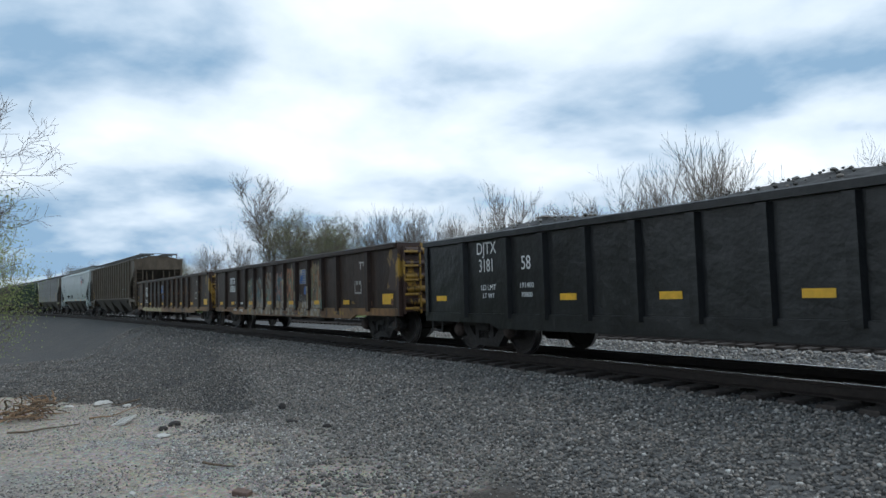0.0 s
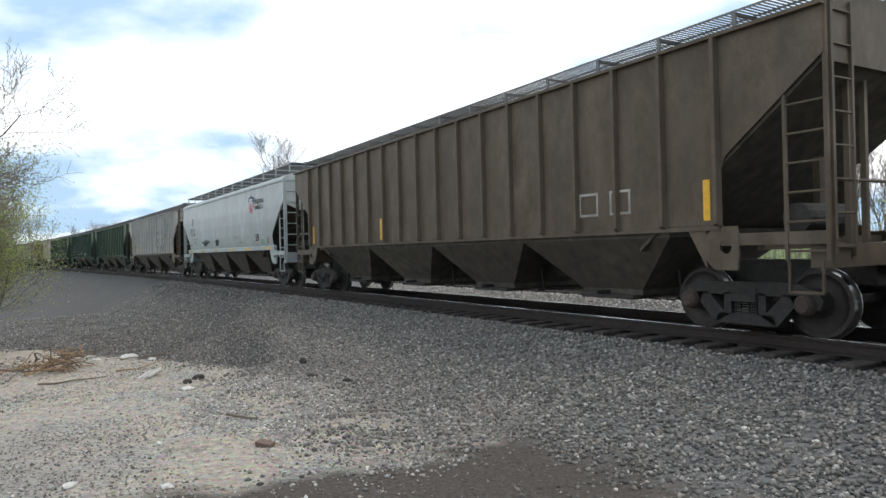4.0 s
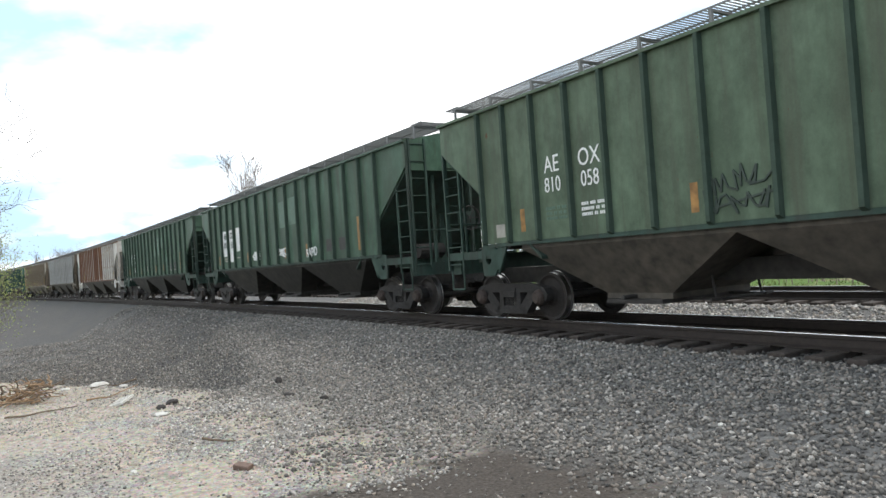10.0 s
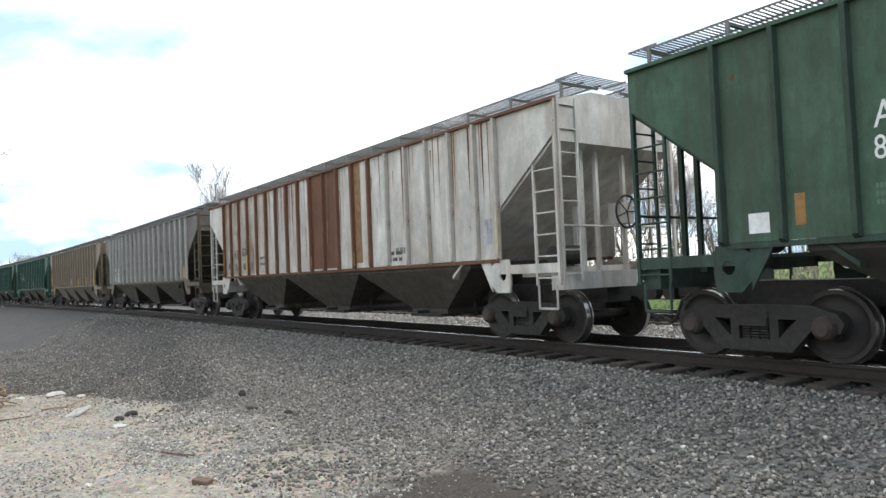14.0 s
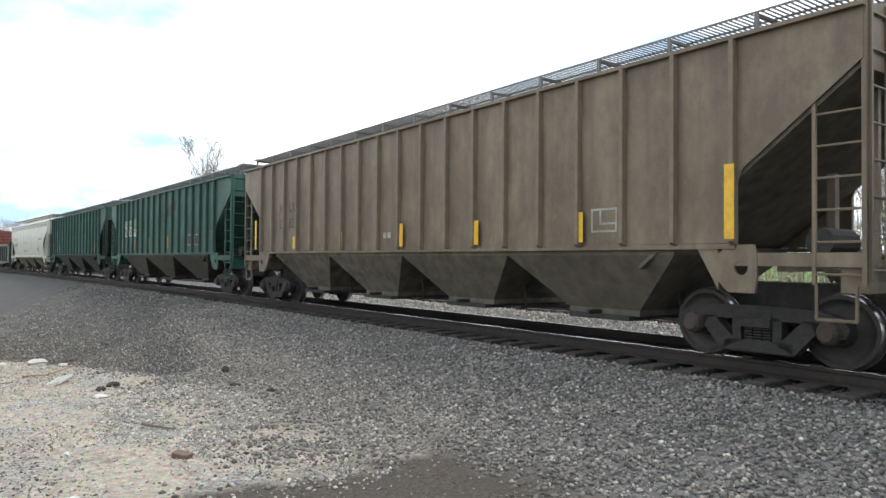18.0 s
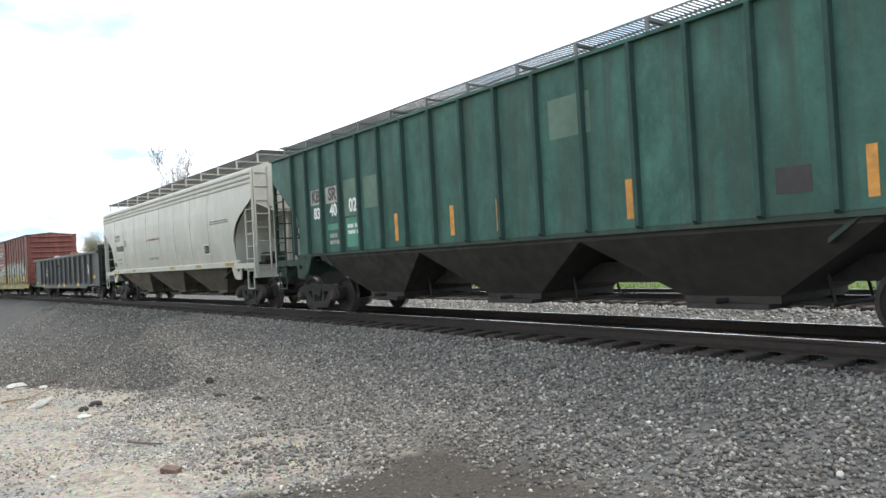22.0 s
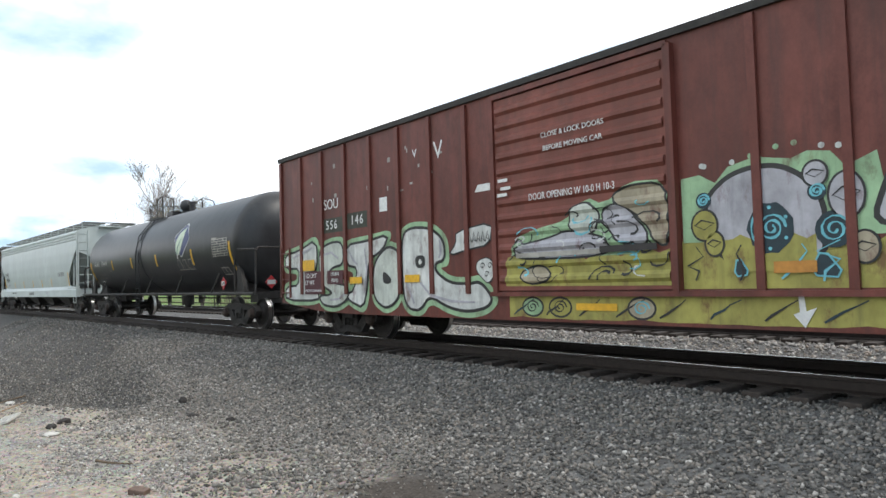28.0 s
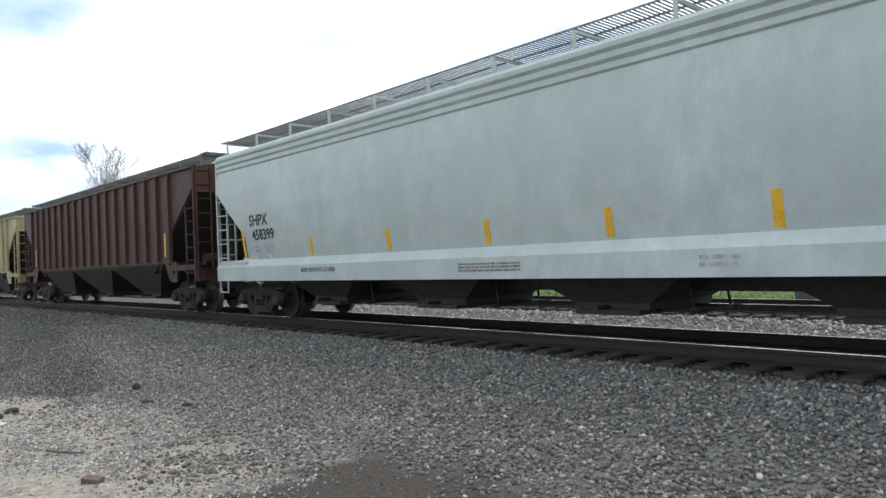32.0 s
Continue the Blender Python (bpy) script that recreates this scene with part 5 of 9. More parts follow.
for i, (x, y, size, flat) in enumerate(((-4.5, 6.0, 0.055, 0.6), (-3.79, 6.04, 0.05, 0.4), (-3.38, 6.61, 0.045, 0.7), (-5.53, 5.93, 0.035, 0.7), (-2.52, 5.74, 0.05, 0.7), (-4.55, 4.31, 0.035, 0.6),
                                        (-11.77, 1.95, 0.16, 0.3), (-16.0, 1.5, 0.22, 0.4), (-15.6, 1.9, 0.14, 0.4), (-6.6, 0.9, 0.07, 0.6), (-7.2, 0.15, 0.08, 0.5), (-8.6, 1.1, 0.06, 0.5), (-16.3, 0.9, 0.12, 0.4))):
    rock("white_stone", "white limestone lying among the grey gravel", "stone", x, y, size * 0.8, WHITE_ROCK, flat, i + 20, i * 67)

brick = Mesh().add([(x * (0.1 - k), y * (0.05 - k), z) for z, k in ((-0.033, 0.004), (-0.028, 0.0), (0.026, 0.0), (0.033, 0.006)) for x, y in ((-1, -1), (1, -1), (1, 1), (-1, 1))],
                   [(j * 4 + q, j * 4 + (q + 1) % 4, j * 4 + 4 + (q + 1) % 4, j * 4 + 4 + q) for j in range(3) for q in range(4)] + [(3, 2, 1, 0), (12, 13, 14, 15)])
ob = tagged(part("brick", brick, BRICK, None), "worn red-brown brick lying on the dirt", "brick")
ob.matrix_basis = pose(-7.76, 2.1, ground_height(-7.76, 2.1) + 0.03, 8, 5, 35)

# a slotted white plate, half sunk in the dirt
rack = Mesh()
for i in range(6):
    rack.box(-0.24 + i * 0.09, -0.2 + i * 0.09, -0.1, 0.1, 0.0, 0.035)
rack.box(-0.25, 0.26, -0.13, -0.1, 0.0, 0.035).box(-0.25, 0.26, 0.1, 0.13, 0.0, 0.035)
ob = tagged(part("slotted_plate", rack, WHITE_ROCK, None), "white slotted plate lying on the dirt", "debris")
ob.matrix_basis = pose(-13.28, 1.57, ground_height(-13.28, 1.57) + 0.02, 14, 6, -30)


def stick(x, y, length, radius, rz, tilt=0.0, lift=0.0):
    r = random.Random(int(x * 100))
    pts = [Vector((length * (i / 4 - 0.5), r.gauss(0, length * 0.03), abs(r.gauss(0, 0.015)))) for i in range(5)]
    mesh = Mesh()
    for i in range(4):
        mesh.tube(pts[i], pts[i + 1], radius * (1 - i * 0.15), 6, radius * (1 - (i + 1) * 0.15))
    ob = tagged(part("stick", mesh, WOOD, None), "dead weathered stick lying on the ground", "stick", "sticks on the ground")
    ob.matrix_basis = pose(x, y, ground_height(x, y) + radius + lift, 0, tilt, rz)


stick(-9.16, 2.2, 0.5, 0.02, 40)
stick(-3.58, 5.43, 0.2, 0.006, 75)
stick(-14.6, 2.9, 0.9, 0.025, 20)
stick(-13.6, 0.4, 1.1, 0.02, 100)


ROOT = plain("broken_tan_wood", (0.27, 0.17, 0.095), 0.9, 0, 14, 0.4, 0.5)


def brush_pile(x, y):
    r = random.Random(3)
    pile = thing("brush_pile", "pile of broken brown branches on the dirt", "brush pile", m=pose(x, y, ground_height(x, y)))
    for i in range(64):
        a, l = r.uniform(0, math.tau), r.uniform(0.4, 1.3)
        core = i % 2
        c = Vector((r.gauss(0, 0.16 if core else 0.45), r.gauss(0, 0.25 if core else 0.6), r.uniform(0.1, 0.36) if core else r.uniform(0.03, 0.2)))
        d = Vector((math.cos(a), math.sin(a), r.uniform(-0.1, 0.8) if core else r.uniform(-0.05, 0.2))).normalized()
        l *= 0.6 if core else 1
        mesh, p, rad = Mesh(), c - d * l / 2, r.uniform(0.008, 0.028)
        p.z = max(p.z, rad)
        for k in range(4):
            q = p + d * l / 4 + Vector((r.gauss(0, 0.05), r.gauss(0, 0.05), r.gauss(0, 0.03)))
            q.z = max(q.z, rad)
            mesh.tube(p, q, rad, 5, rad * 0.8)
            p, rad = q, rad * 0.8
        part("branch", mesh, ROOT if i % 3 else WOOD, pile)


brush_pile(-15.2, 0.15)


# ---- markers beyond the far track ----
stake = thing("marker_stake", "short red-topped white marker stake beside the far track", "marker", m=pose(-16.55, 18.4, ground_height(-16.55, 18.4)))
part("post", Mesh().tube((0, 0, -0.05), (0, 0, 0.3), 0.03, 8), plain("white_stake_paint", (0.6, 0.58, 0.55), 0.7), stake)
part("cap", Mesh().tube((0, 0, 0.3), (0, 0, 0.42), 0.033, 8), plain("red_stake_paint", (0.5, 0.08, 0.05), 0.6), stake, "red stake top")
sign = thing("warning_sign", "red and white diamond sign on a grey post", "sign", m=pose(-14.3, 37.3, ground_height(-14.3, 37.3), 0, 0, 21))
part("post", Mesh().box(-0.04, 0.04, -0.03, 0.03, -0.1, 2.6), plain("galvanised_post", (0.3, 0.3, 0.29), 0.5, 0.5), sign)
part("board", Mesh().prism([(0, 2.0), (0.3, 2.3), (0, 2.6), (-0.3, 2.3)], -0.05, -0.035), plain("white_sign_paint", (0.7, 0.68, 0.66), 0.5), sign)
part("stripe", Mesh().prism([(0, 2.36), (0.24, 2.36), (0, 2.6), (-0.24, 2.36)], -0.056, -0.051), plain("red_sign_paint", (0.5, 0.05, 0.05), 0.5), sign, "red band of the sign")


def shed(x0, x1, y0, y1, top, label):
    """A boarded line-side hut under a flat, overhanging roof."""
    z0 = min(ground_height(x, y) for x in (x0, x1) for y in (y0, y1)) - 0.05
    hut = thing("lineside_shed", label, "shed", "sheds beyond the far track", m=pose(x0, y0, z0))
    w, d, h = x1 - x0, y1 - y0, top - z0
    part("wall", Mesh().box(0.02, w - 0.02, 0.02, d - 0.02, 0, h), SHED_WOOD, hut)
    n = int(w / 0.24)
    front = Mesh().box(-w / n / 2 + 0.008, w / n / 2 - 0.008, -0.012, 0.012, 0, h - 0.02).data("board", SHED_BOARD)
    for i in range(n):
        part("board", front, None, hut, m=pose(w * (i + 0.5) / n, 0.006, 0))
    m = int(d / 0.24)
    side = Mesh().box(-0.012, 0.012, -d / m / 2 + 0.008, d / m / 2 - 0.008, 0, h - 0.02).data("board", SHED_BOARD)
    for i in range(m):
        part("board", side, None, hut, m=pose(w - 0.006, d * (i + 0.5) / m, 0))
    part("roof", Mesh().box(-0.12, w + 0.14, -0.14, d + 0.14, h, h + 0.07), SHED_ROOF, hut)


SHED_WOOD = plain("dark_shed_wood", (0.05, 0.044, 0.042), 0.9, 0, 6, 0.3, 0.3)
SHED_BOARD = plain("weathered_grey_boards", (0.095, 0.084, 0.082), 0.9, 0, 5, 0.35, 0.4)
SHED_ROOF = plain("dark_felt_roof", (0.05, 0.045, 0.045), 0.9, 0, 9, 0.3, 0.3)
shed(-9.5, -8.05, 25.0, 26.5, 2.16, "grey weathered board shed with a flat roof")
shed(-7.95, -6.75, 25.0, 26.5, 2.0, "smaller grey board shed standing beside another")


# ---- trees ----
BARK = plain("grey_brown_bark", (0.12, 0.10, 0.085), 0.95, 0, 9, 0.35, 0.6)
TWIG = plain("brown_twigs", (0.2, 0.165, 0.14), 0.95, 0, 9, 0.3, 0)


def leaf_material(name, a, b, thin=0.0):
    m, nt, bsdf = nodes(name)
    geo = nt.nodes.new("ShaderNodeNewGeometry")
    col = blend(nt, geo.outputs["Random Per Island"], a, b)
    nt.links.new(col, bsdf.inputs["Base Color"])
    bsdf.inputs["Roughness"].default_value = 0.6
    bsdf.inputs["Specular IOR Level"].default_value = 0.2
    if thin:
        glow, mix = nt.nodes.new("ShaderNodeBsdfTranslucent"), nt.nodes.new("ShaderNodeMixShader")
        nt.links.new(col, glow.inputs["Color"])
        mix.inputs[0].default_value = thin
        nt.links.new(bsdf.outputs[0], mix.inputs[1])
        nt.links.new(glow.outputs[0], mix.inputs[2])
        nt.links.new(mix.outputs[0], nt.nodes["Material Output"].inputs[0])
    return m


SPRING = leaf_material("spring_leaves", (0.23, 0.26, 0.12), (0.38, 0.40, 0.21), 0.45)
FRESH = leaf_material("fresh_leaves", (0.10, 0.13, 0.04), (0.19, 0.22, 0.075))
BUSH = leaf_material("young_bush_leaves", (0.26, 0.31, 0.10), (0.44, 0.48, 0.20), 0.5)
BUD = leaf_material("reddish_buds", (0.13, 0.08, 0.06), (0.2, 0.13, 0.09))


def limb(mesh, tips, p, d, length, radius, level, r, up, spread, wiggle, thin=0.006, deep=4):
    """One limb of bent pieces, with its side shoots."""
    steps = 4 if level < 3 else 3
    for i in range(steps):
        d = (d + Vector((r.gauss(0, wiggle), r.gauss(0, wiggle), r.gauss(0, wiggle) + up))).normalized()
        q = p + d * (length / steps)
        r1 = radius * (1 - 0.55 * (i + 1) / steps)
        r0 = radius * (1 - 0.55 * i / steps)
        mesh[0 if level < 2 else 1].tube(p, q, max(r0, thin), 6 if level < 2 else 3, max(r1, thin * 0.7))
        p = q
        if level < deep and i >= (1 if level == 0 else 0):
            for _ in range(2 if level < 3 else 2):
                side = d.orthogonal().normalized()
                side.rotate(Matrix.Rotation(r.uniform(0, math.tau), 3, d))
                nd = (d * (1 - spread) + side * spread * r.uniform(0.7, 1.3)).normalized()
                limb(mesh, tips, p, nd, length * r.uniform(0.42, 0.62), r1 * 0.62, level + 1, r, up, spread, wiggle, thin, deep)
    tips.append(p)


def tree_meshes(seed, height, spread=0.55, up=0.05, wiggle=0.16, trunks=1, leaves=None, per_tip=3, leaf=0.12, thin=0.006, deep=4):
    r = random.Random(seed)
    wood, twig, tips = Mesh(), Mesh(), []
    for k in range(trunks):
        lean = Vector((r.gauss(0, 0.05 + 0.12 * (trunks > 1)), r.gauss(0, 0.05 + 0.12 * (trunks > 1)), 1)).normalized()
        limb((wood, twig), tips, Vector((r.uniform(-0.3, 0.3) * (trunks > 1), r.uniform(-0.3, 0.3) * (trunks > 1), -0.15)), lean, height * 0.66, height * 0.016 / (trunks ** 0.4), 0, r, up, spread, wiggle, thin, deep)
    lf = Mesh()
    if leaves:
        for t in tips:
            for _ in range(per_tip):
                c = t + Vector((r.gauss(0, 0.3), r.gauss(0, 0.3), r.gauss(0, 0.3)))
                u = Vector((r.gauss(0, 1), r.gauss(0, 1), r.gauss(0, 1))).normalized() * leaf
                v = u.orthogonal().normalized() * leaf * 0.6
                lf.add([c - u, c + v, c + u, c - v], [(0, 1, 2, 3)])
    top = max(t.z for t in tips)
    high = [t for t in tips if t.z > 0.55 * top]
    mid = Vector((sum(t.x for t in high) / len(high), sum(t.y for t in high) / len(high), 0))
    return wood, twig, lf, leaves, (top, mid)


def tree_thing(name, label, seed, height, group="bare trees behind the railway", **kw):
    wood, twig, lf, leaves, top = tree_meshes(seed, height, **kw)
    ob = thing(name, label, "tree", group)
    part("trunk", wood, BARK, ob)
    part("crown", twig, TWIG, ob)
    if lf.v:
        part("leaves", lf, leaves, ob)
    return ob, top


def stand(az, elevation, dist, proto, top, rz):
    """A tree at that bearing (degrees left of +y) whose top is seen at that elevation."""
    x, y = -dist * math.sin(radians(az)), dist * math.cos(radians(az))
    z = ground_height(x, y)
    high, mid = top
    k = (dist * math.tan(radians(elevation)) + 1.247 - z) / high
    lean = Matrix.Rotation(radians(rz), 3, "Z") @ (mid * k)      # the crown, not the foot, stands at that bearing
    x, y = x - lean.x, y - lean.y
    m = pose(x, y, ground_height(x, y) - 0.05, 0, 0, rz) @ Matrix.Scale(k, 4)
    ob = copy_thing(proto, m)
    ob.matrix_basis = m
    return ob


PROTO = [tree_thing("bare_tree", "tall bare deciduous tree in early spring", 146, 12.0, spread=0.4, up=0.1, wiggle=0.13, thin=0.01),
         tree_thing("bare_tree", "bare deciduous tree with upright fine twigs", 23, 12.0, spread=0.38, up=0.1, wiggle=0.1, trunks=3, thin=0.011, deep=3),
         tree_thing("bare_tree", "slender bare tree with many upright branches", 31, 11.0, spread=0.33, up=0.13, wiggle=0.1, trunks=4, thin=0.011, deep=3),
         tree_thing("budding_tree", "budding tree with a haze of yellow-green leaves", 47, 10.0, spread=0.44, up=0.1, wiggle=0.15, trunks=4, leaves=SPRING, per_tip=1, leaf=0.06, thin=0.009),
         tree_thing("bare_tree", "bare tree with reddish buds", 53, 10.0, spread=0.42, up=0.12, wiggle=0.14, trunks=3, leaves=BUD, per_tip=1, leaf=0.05, thin=0.009)]
FOREST = [(73.2, 10.6, 75, 0), (70.3, 7.6, 72, 3), (67.8, 7.0, 70, 3), (75.6, 5.4, 80, 1), (77.2, 4.3, 90, 2), (74.3, 6.2, 82, 1), (66.0, 6.6, 84, 1), (64.2, 7.3, 80, 2), (62.6, 7.7, 82, 1),
          (61.0, 7.6, 78, 0), (59.4, 6.8, 84, 2), (58.0, 7.4, 80, 1), (56.4, 6.4, 88, 4), (53.2, 8.9, 74, 2), (51.4, 6.2, 80, 1), (48.4, 7.6, 76, 4), (46.6, 7.2, 80, 1), (44.3, 7.9, 82, 2),
          (41.3, 11.0, 66, 1), (39.2, 10.2, 68, 2), (36.8, 11.7, 66, 2), (34.0, 8.6, 74, 1), (31.0, 8.0, 76, 4), (27.6, 8.8, 72, 2), (24.2, 10.2, 64, 1), (22.0, 10.6, 66, 2), (19.0, 9.0, 70, 1),
          (15.0, 8.8, 72, 2), (10.0, 9.5, 66, 0), (4.0, 9.0, 70, 1), (-4.0, 9.5, 66, 2), (-12.0, 9.0, 70, 4), (81.0, 3.4, 150, 1), (83.0, 3.0, 160, 2), (84.6, 3.3, 160, 1), (86.0, 3.0, 175, 4), (87.4, 2.8, 190, 2), (79.2, 3.6, 140, 3),
          (92.6, 3.6, 120, 1), (94.2, 4.4, 90, 4), (96.5, 5.2, 80, 2), (99.5, 6.0, 70, 1), (103.0, 7.0, 60, 0)]
for i, (az, el, dist, k) in enumerate(FOREST):
    stand(az, el, dist, *PROTO[k], rz=i * 77 % 360)
for proto, top in PROTO:
    for ob in [*proto.children_recursive, proto]:
        bpy.data.objects.remove(ob)

near_tree, top = tree_thing("bare_tree", "bare tree with spreading branches at the edge of the bank", 5, 6.4, "", spread=0.5, up=0.06, wiggle=0.16, thin=0.005, deep=4)
near_tree.matrix_basis = pose(-19.0, -1.75, ground_height(-19.0, -1.75), 0, 0, 40)
second_tree, top = tree_thing("bare_tree", "thin bare tree among the bushes on the bank", 17, 6.0, "", spread=0.5, up=0.08, wiggle=0.16, thin=0.005, deep=4)
second_tree.matrix_basis = pose(-21.5, -3.4, ground_height(-21.5, -3.4), 0, 0, 140)
for i, (x, y, h, seed) in enumerate(((-22.5, -2.3, 4.4, 61), (-21.0, -3.2, 4.8, 67), (-24.5, -3.0, 5.4, 71), (-20.0, -4.0, 4.6, 79), (-27.5, -2.2, 5.0, 83))):
    bush, top = tree_thing("bush", "leafy light-green bush on the bank", seed, h, "bushes on the bank", spread=0.42, up=0.16, trunks=7, wiggle=0.16, leaves=BUSH, per_tip=6, leaf=0.032, thin=0.006, deep=3)
    bush.matrix_basis = pose(x, y, ground_height(x, y), 0, 0, i * 50)
    bush["category"] = "bush"


def thicket():
    """Saplings and dead weeds under the trees beyond the field."""
    r = random.Random(9)
    stems, lf = Mesh(), Mesh()
    for _ in range(1500):
        x, y = r.uniform(-75, 30), r.uniform(27, 48)
        y += bend(x) * 0.5
        z = ground_height(x, y)
        h = r.uniform(1.2, 5.0)
        p = Vector((x, y, z))
        d = Vector((r.gauss(0, 0.12), r.gauss(0, 0.12), 1)).normalized()
        stems.tube(p, p + d * h, 0.03, 3, 0.008)
        for _ in range(3):
            q = p + d * h * r.uniform(0.3, 0.9)
            stems.tube(q, q + Vector((r.gauss(0, 0.5), r.gauss(0, 0.5), r.uniform(0.4, 1.3))), 0.014, 3, 0.005)
        for _ in range(7):
            c = p + d * h * r.uniform(0.15, 1) + Vector((r.gauss(0, 0.45), r.gauss(0, 0.45), r.gauss(0, 0.3)))
            u = Vector((r.gauss(0, 1), r.gauss(0, 1), r.gauss(0, 1))).normalized() * 0.12
            v = u.orthogonal().normalized() * 0.08
            lf.add([c - u, c + v, c + u, c - v], [(0, 1, 2, 3)])
    tagged(part("thicket_stems", stems, TWIG, None), "bare saplings and dead weeds beyond the field", "thicket", kind="stuff")
    tagged(part("thicket_leaves", lf, SPRING, None), "sparse spring leaves of the thicket", "foliage", kind="stuff")


thicket()


def grass_tufts():
    r = random.Random(12)
    mesh = Mesh()
    for _ in range(9000):
        x, y = r.uniform(-45, 14), 20.5 + abs(r.gauss(0, 4))
        y += bend(x)
        z = ground_height(x, y)
        for _ in range(2):
            h, w = r.uniform(0.06, 0.22), 0.03
            a = r.uniform(0, math.tau)
            dx, dy = math.cos(a) * w, math.sin(a) * w
            mesh.add([(x - dx, y - dy, z), (x + dx, y + dy, z), (x + r.gauss(0, 0.1), y + r.gauss(0, 0.1), z + h)], [(0, 1, 2)])
    tagged(part("grass", mesh, FRESH, None), "green spring grass beyond the far track", "grass", kind="stuff")


grass_tufts()


# ---- the train: (wagon, middle of the wagon along the line when 16 s have passed) ----
TRAIN = []


def place(wagon, near_end, far_end):
    TRAIN.append((wagon, (near_end + far_end) / 2))
    return wagon


def built(fn, label, right, left, *args, **kw):
    return place(fn(label, right - left, *args, **kw), right, left)


RIBS_A = (-7.05, -6.3, -5.5, -4.76, -4.02, -3.08, -2.18, -1.32, -0.42, 0.5, 1.42, 2.24, 3.1, 4.08, 4.92, 5.65, 6.38, 7.1)
RIBS_B = (-7.42, -6.65, -5.85, -5.0, -4.2, -3.35, -2.45, -1.5, -0.55, 0.4, 1.34, 2.26, 3.1, 3.92, 4.75, 5.62, 6.5, 7.35)
RIBS_C = (-7.2, *(-6.49 + 0.785 * i for i in range(17)), 6.84, 7.42)
RIBS_D = (-7.15, -6.4, -5.66, -4.82, -4.0, -3.15, -2.27, -1.35, -0.45, 0.45, 1.35, 2.27, 3.15, 4.0, 4.82, 5.66, 6.4, 7.15)
BROWN_POSTS = (-6.6, *(-4.9 + 1.063 * i for i in range(10)), 6.6)
w1 = built(gondola, "black gondola wagon heaped with gravel, white lettering", 179.7, 163.3, M["gondola_black"], 2.36, 0.52)
w2 = built(gondola, "dark brown gondola wagon with rust, graffiti and yellow end", 162.05, 145.8, M["gondola_brown"], 2.47, 0.6, end_mat=M["worn_yellow"], sill=M["rusty_sill"], posts=BROWN_POSTS)
w3 = built(gondola, "dark brown rusty gondola wagon with yellow reflectors", 144.7, 128.2, M["gondola_rust"], 2.47, 0.6, end_mat=M["worn_yellow"], sill=M["rusty_sill"], posts=BROWN_POSTS)
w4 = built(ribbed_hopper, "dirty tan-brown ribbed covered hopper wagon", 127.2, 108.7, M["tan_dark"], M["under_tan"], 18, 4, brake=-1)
w5 = built(smooth_hopper, "pale grey smooth-sided covered hopper wagon with a shield emblem", 107.47, 90.22, M["silver"], M["under_tan"], brake=-1, zb=1.53, bands=1, band_z=3.88)
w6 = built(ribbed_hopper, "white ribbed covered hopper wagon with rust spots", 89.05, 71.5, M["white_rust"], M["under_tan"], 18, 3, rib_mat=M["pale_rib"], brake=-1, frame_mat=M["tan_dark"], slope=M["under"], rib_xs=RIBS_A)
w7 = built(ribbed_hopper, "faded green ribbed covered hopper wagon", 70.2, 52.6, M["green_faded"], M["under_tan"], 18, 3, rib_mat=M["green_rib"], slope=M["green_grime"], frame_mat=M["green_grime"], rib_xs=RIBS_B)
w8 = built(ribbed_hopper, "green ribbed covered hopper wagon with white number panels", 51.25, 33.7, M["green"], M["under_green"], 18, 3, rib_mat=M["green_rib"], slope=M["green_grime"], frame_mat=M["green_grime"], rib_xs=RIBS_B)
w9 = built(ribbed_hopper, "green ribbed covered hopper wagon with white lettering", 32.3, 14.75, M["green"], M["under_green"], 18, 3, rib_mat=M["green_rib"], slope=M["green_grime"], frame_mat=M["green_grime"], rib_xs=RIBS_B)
w10 = built(ribbed_hopper, "white ribbed covered hopper wagon streaked with rust", 13.3, -4.35, M["white_streak"], M["under_tan"], 18, 3, ladder_mat=M["white_streak"], slope=M["white_streak"], rib_mat=M["rust_coat"], eave=M["rust_coat"], rib_alt=M["rusty_white"], alt_from=3.3, rib_xs=RIBS_C)
w11 = built(ribbed_hopper, "grimy grey-white ribbed covered hopper wagon", -5.75, -22.65, M["grey_white"], M["under_tan"], 18, 3, rib_mat=M["pale_rib"], brake=-1, frame_mat=M["tan_dark"], rib_xs=RIBS_A)
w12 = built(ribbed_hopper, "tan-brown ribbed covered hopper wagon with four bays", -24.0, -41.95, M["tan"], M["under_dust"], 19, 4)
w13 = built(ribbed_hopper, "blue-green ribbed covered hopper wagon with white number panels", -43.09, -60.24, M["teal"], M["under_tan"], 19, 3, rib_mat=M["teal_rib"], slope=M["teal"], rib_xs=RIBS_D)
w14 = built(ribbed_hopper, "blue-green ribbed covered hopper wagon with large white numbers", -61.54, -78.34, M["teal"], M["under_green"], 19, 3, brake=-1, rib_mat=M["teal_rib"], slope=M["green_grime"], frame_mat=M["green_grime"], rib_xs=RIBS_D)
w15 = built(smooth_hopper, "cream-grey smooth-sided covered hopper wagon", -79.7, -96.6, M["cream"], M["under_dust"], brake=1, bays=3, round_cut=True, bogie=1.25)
w16 = built(gondola, "charcoal gondola wagon loaded with scrap", -97.8, -114.0, M["gondola_grey"], 2.45, 0.62, tuple(6.5 - 1.135 * i for i in range(12)), raised=1)
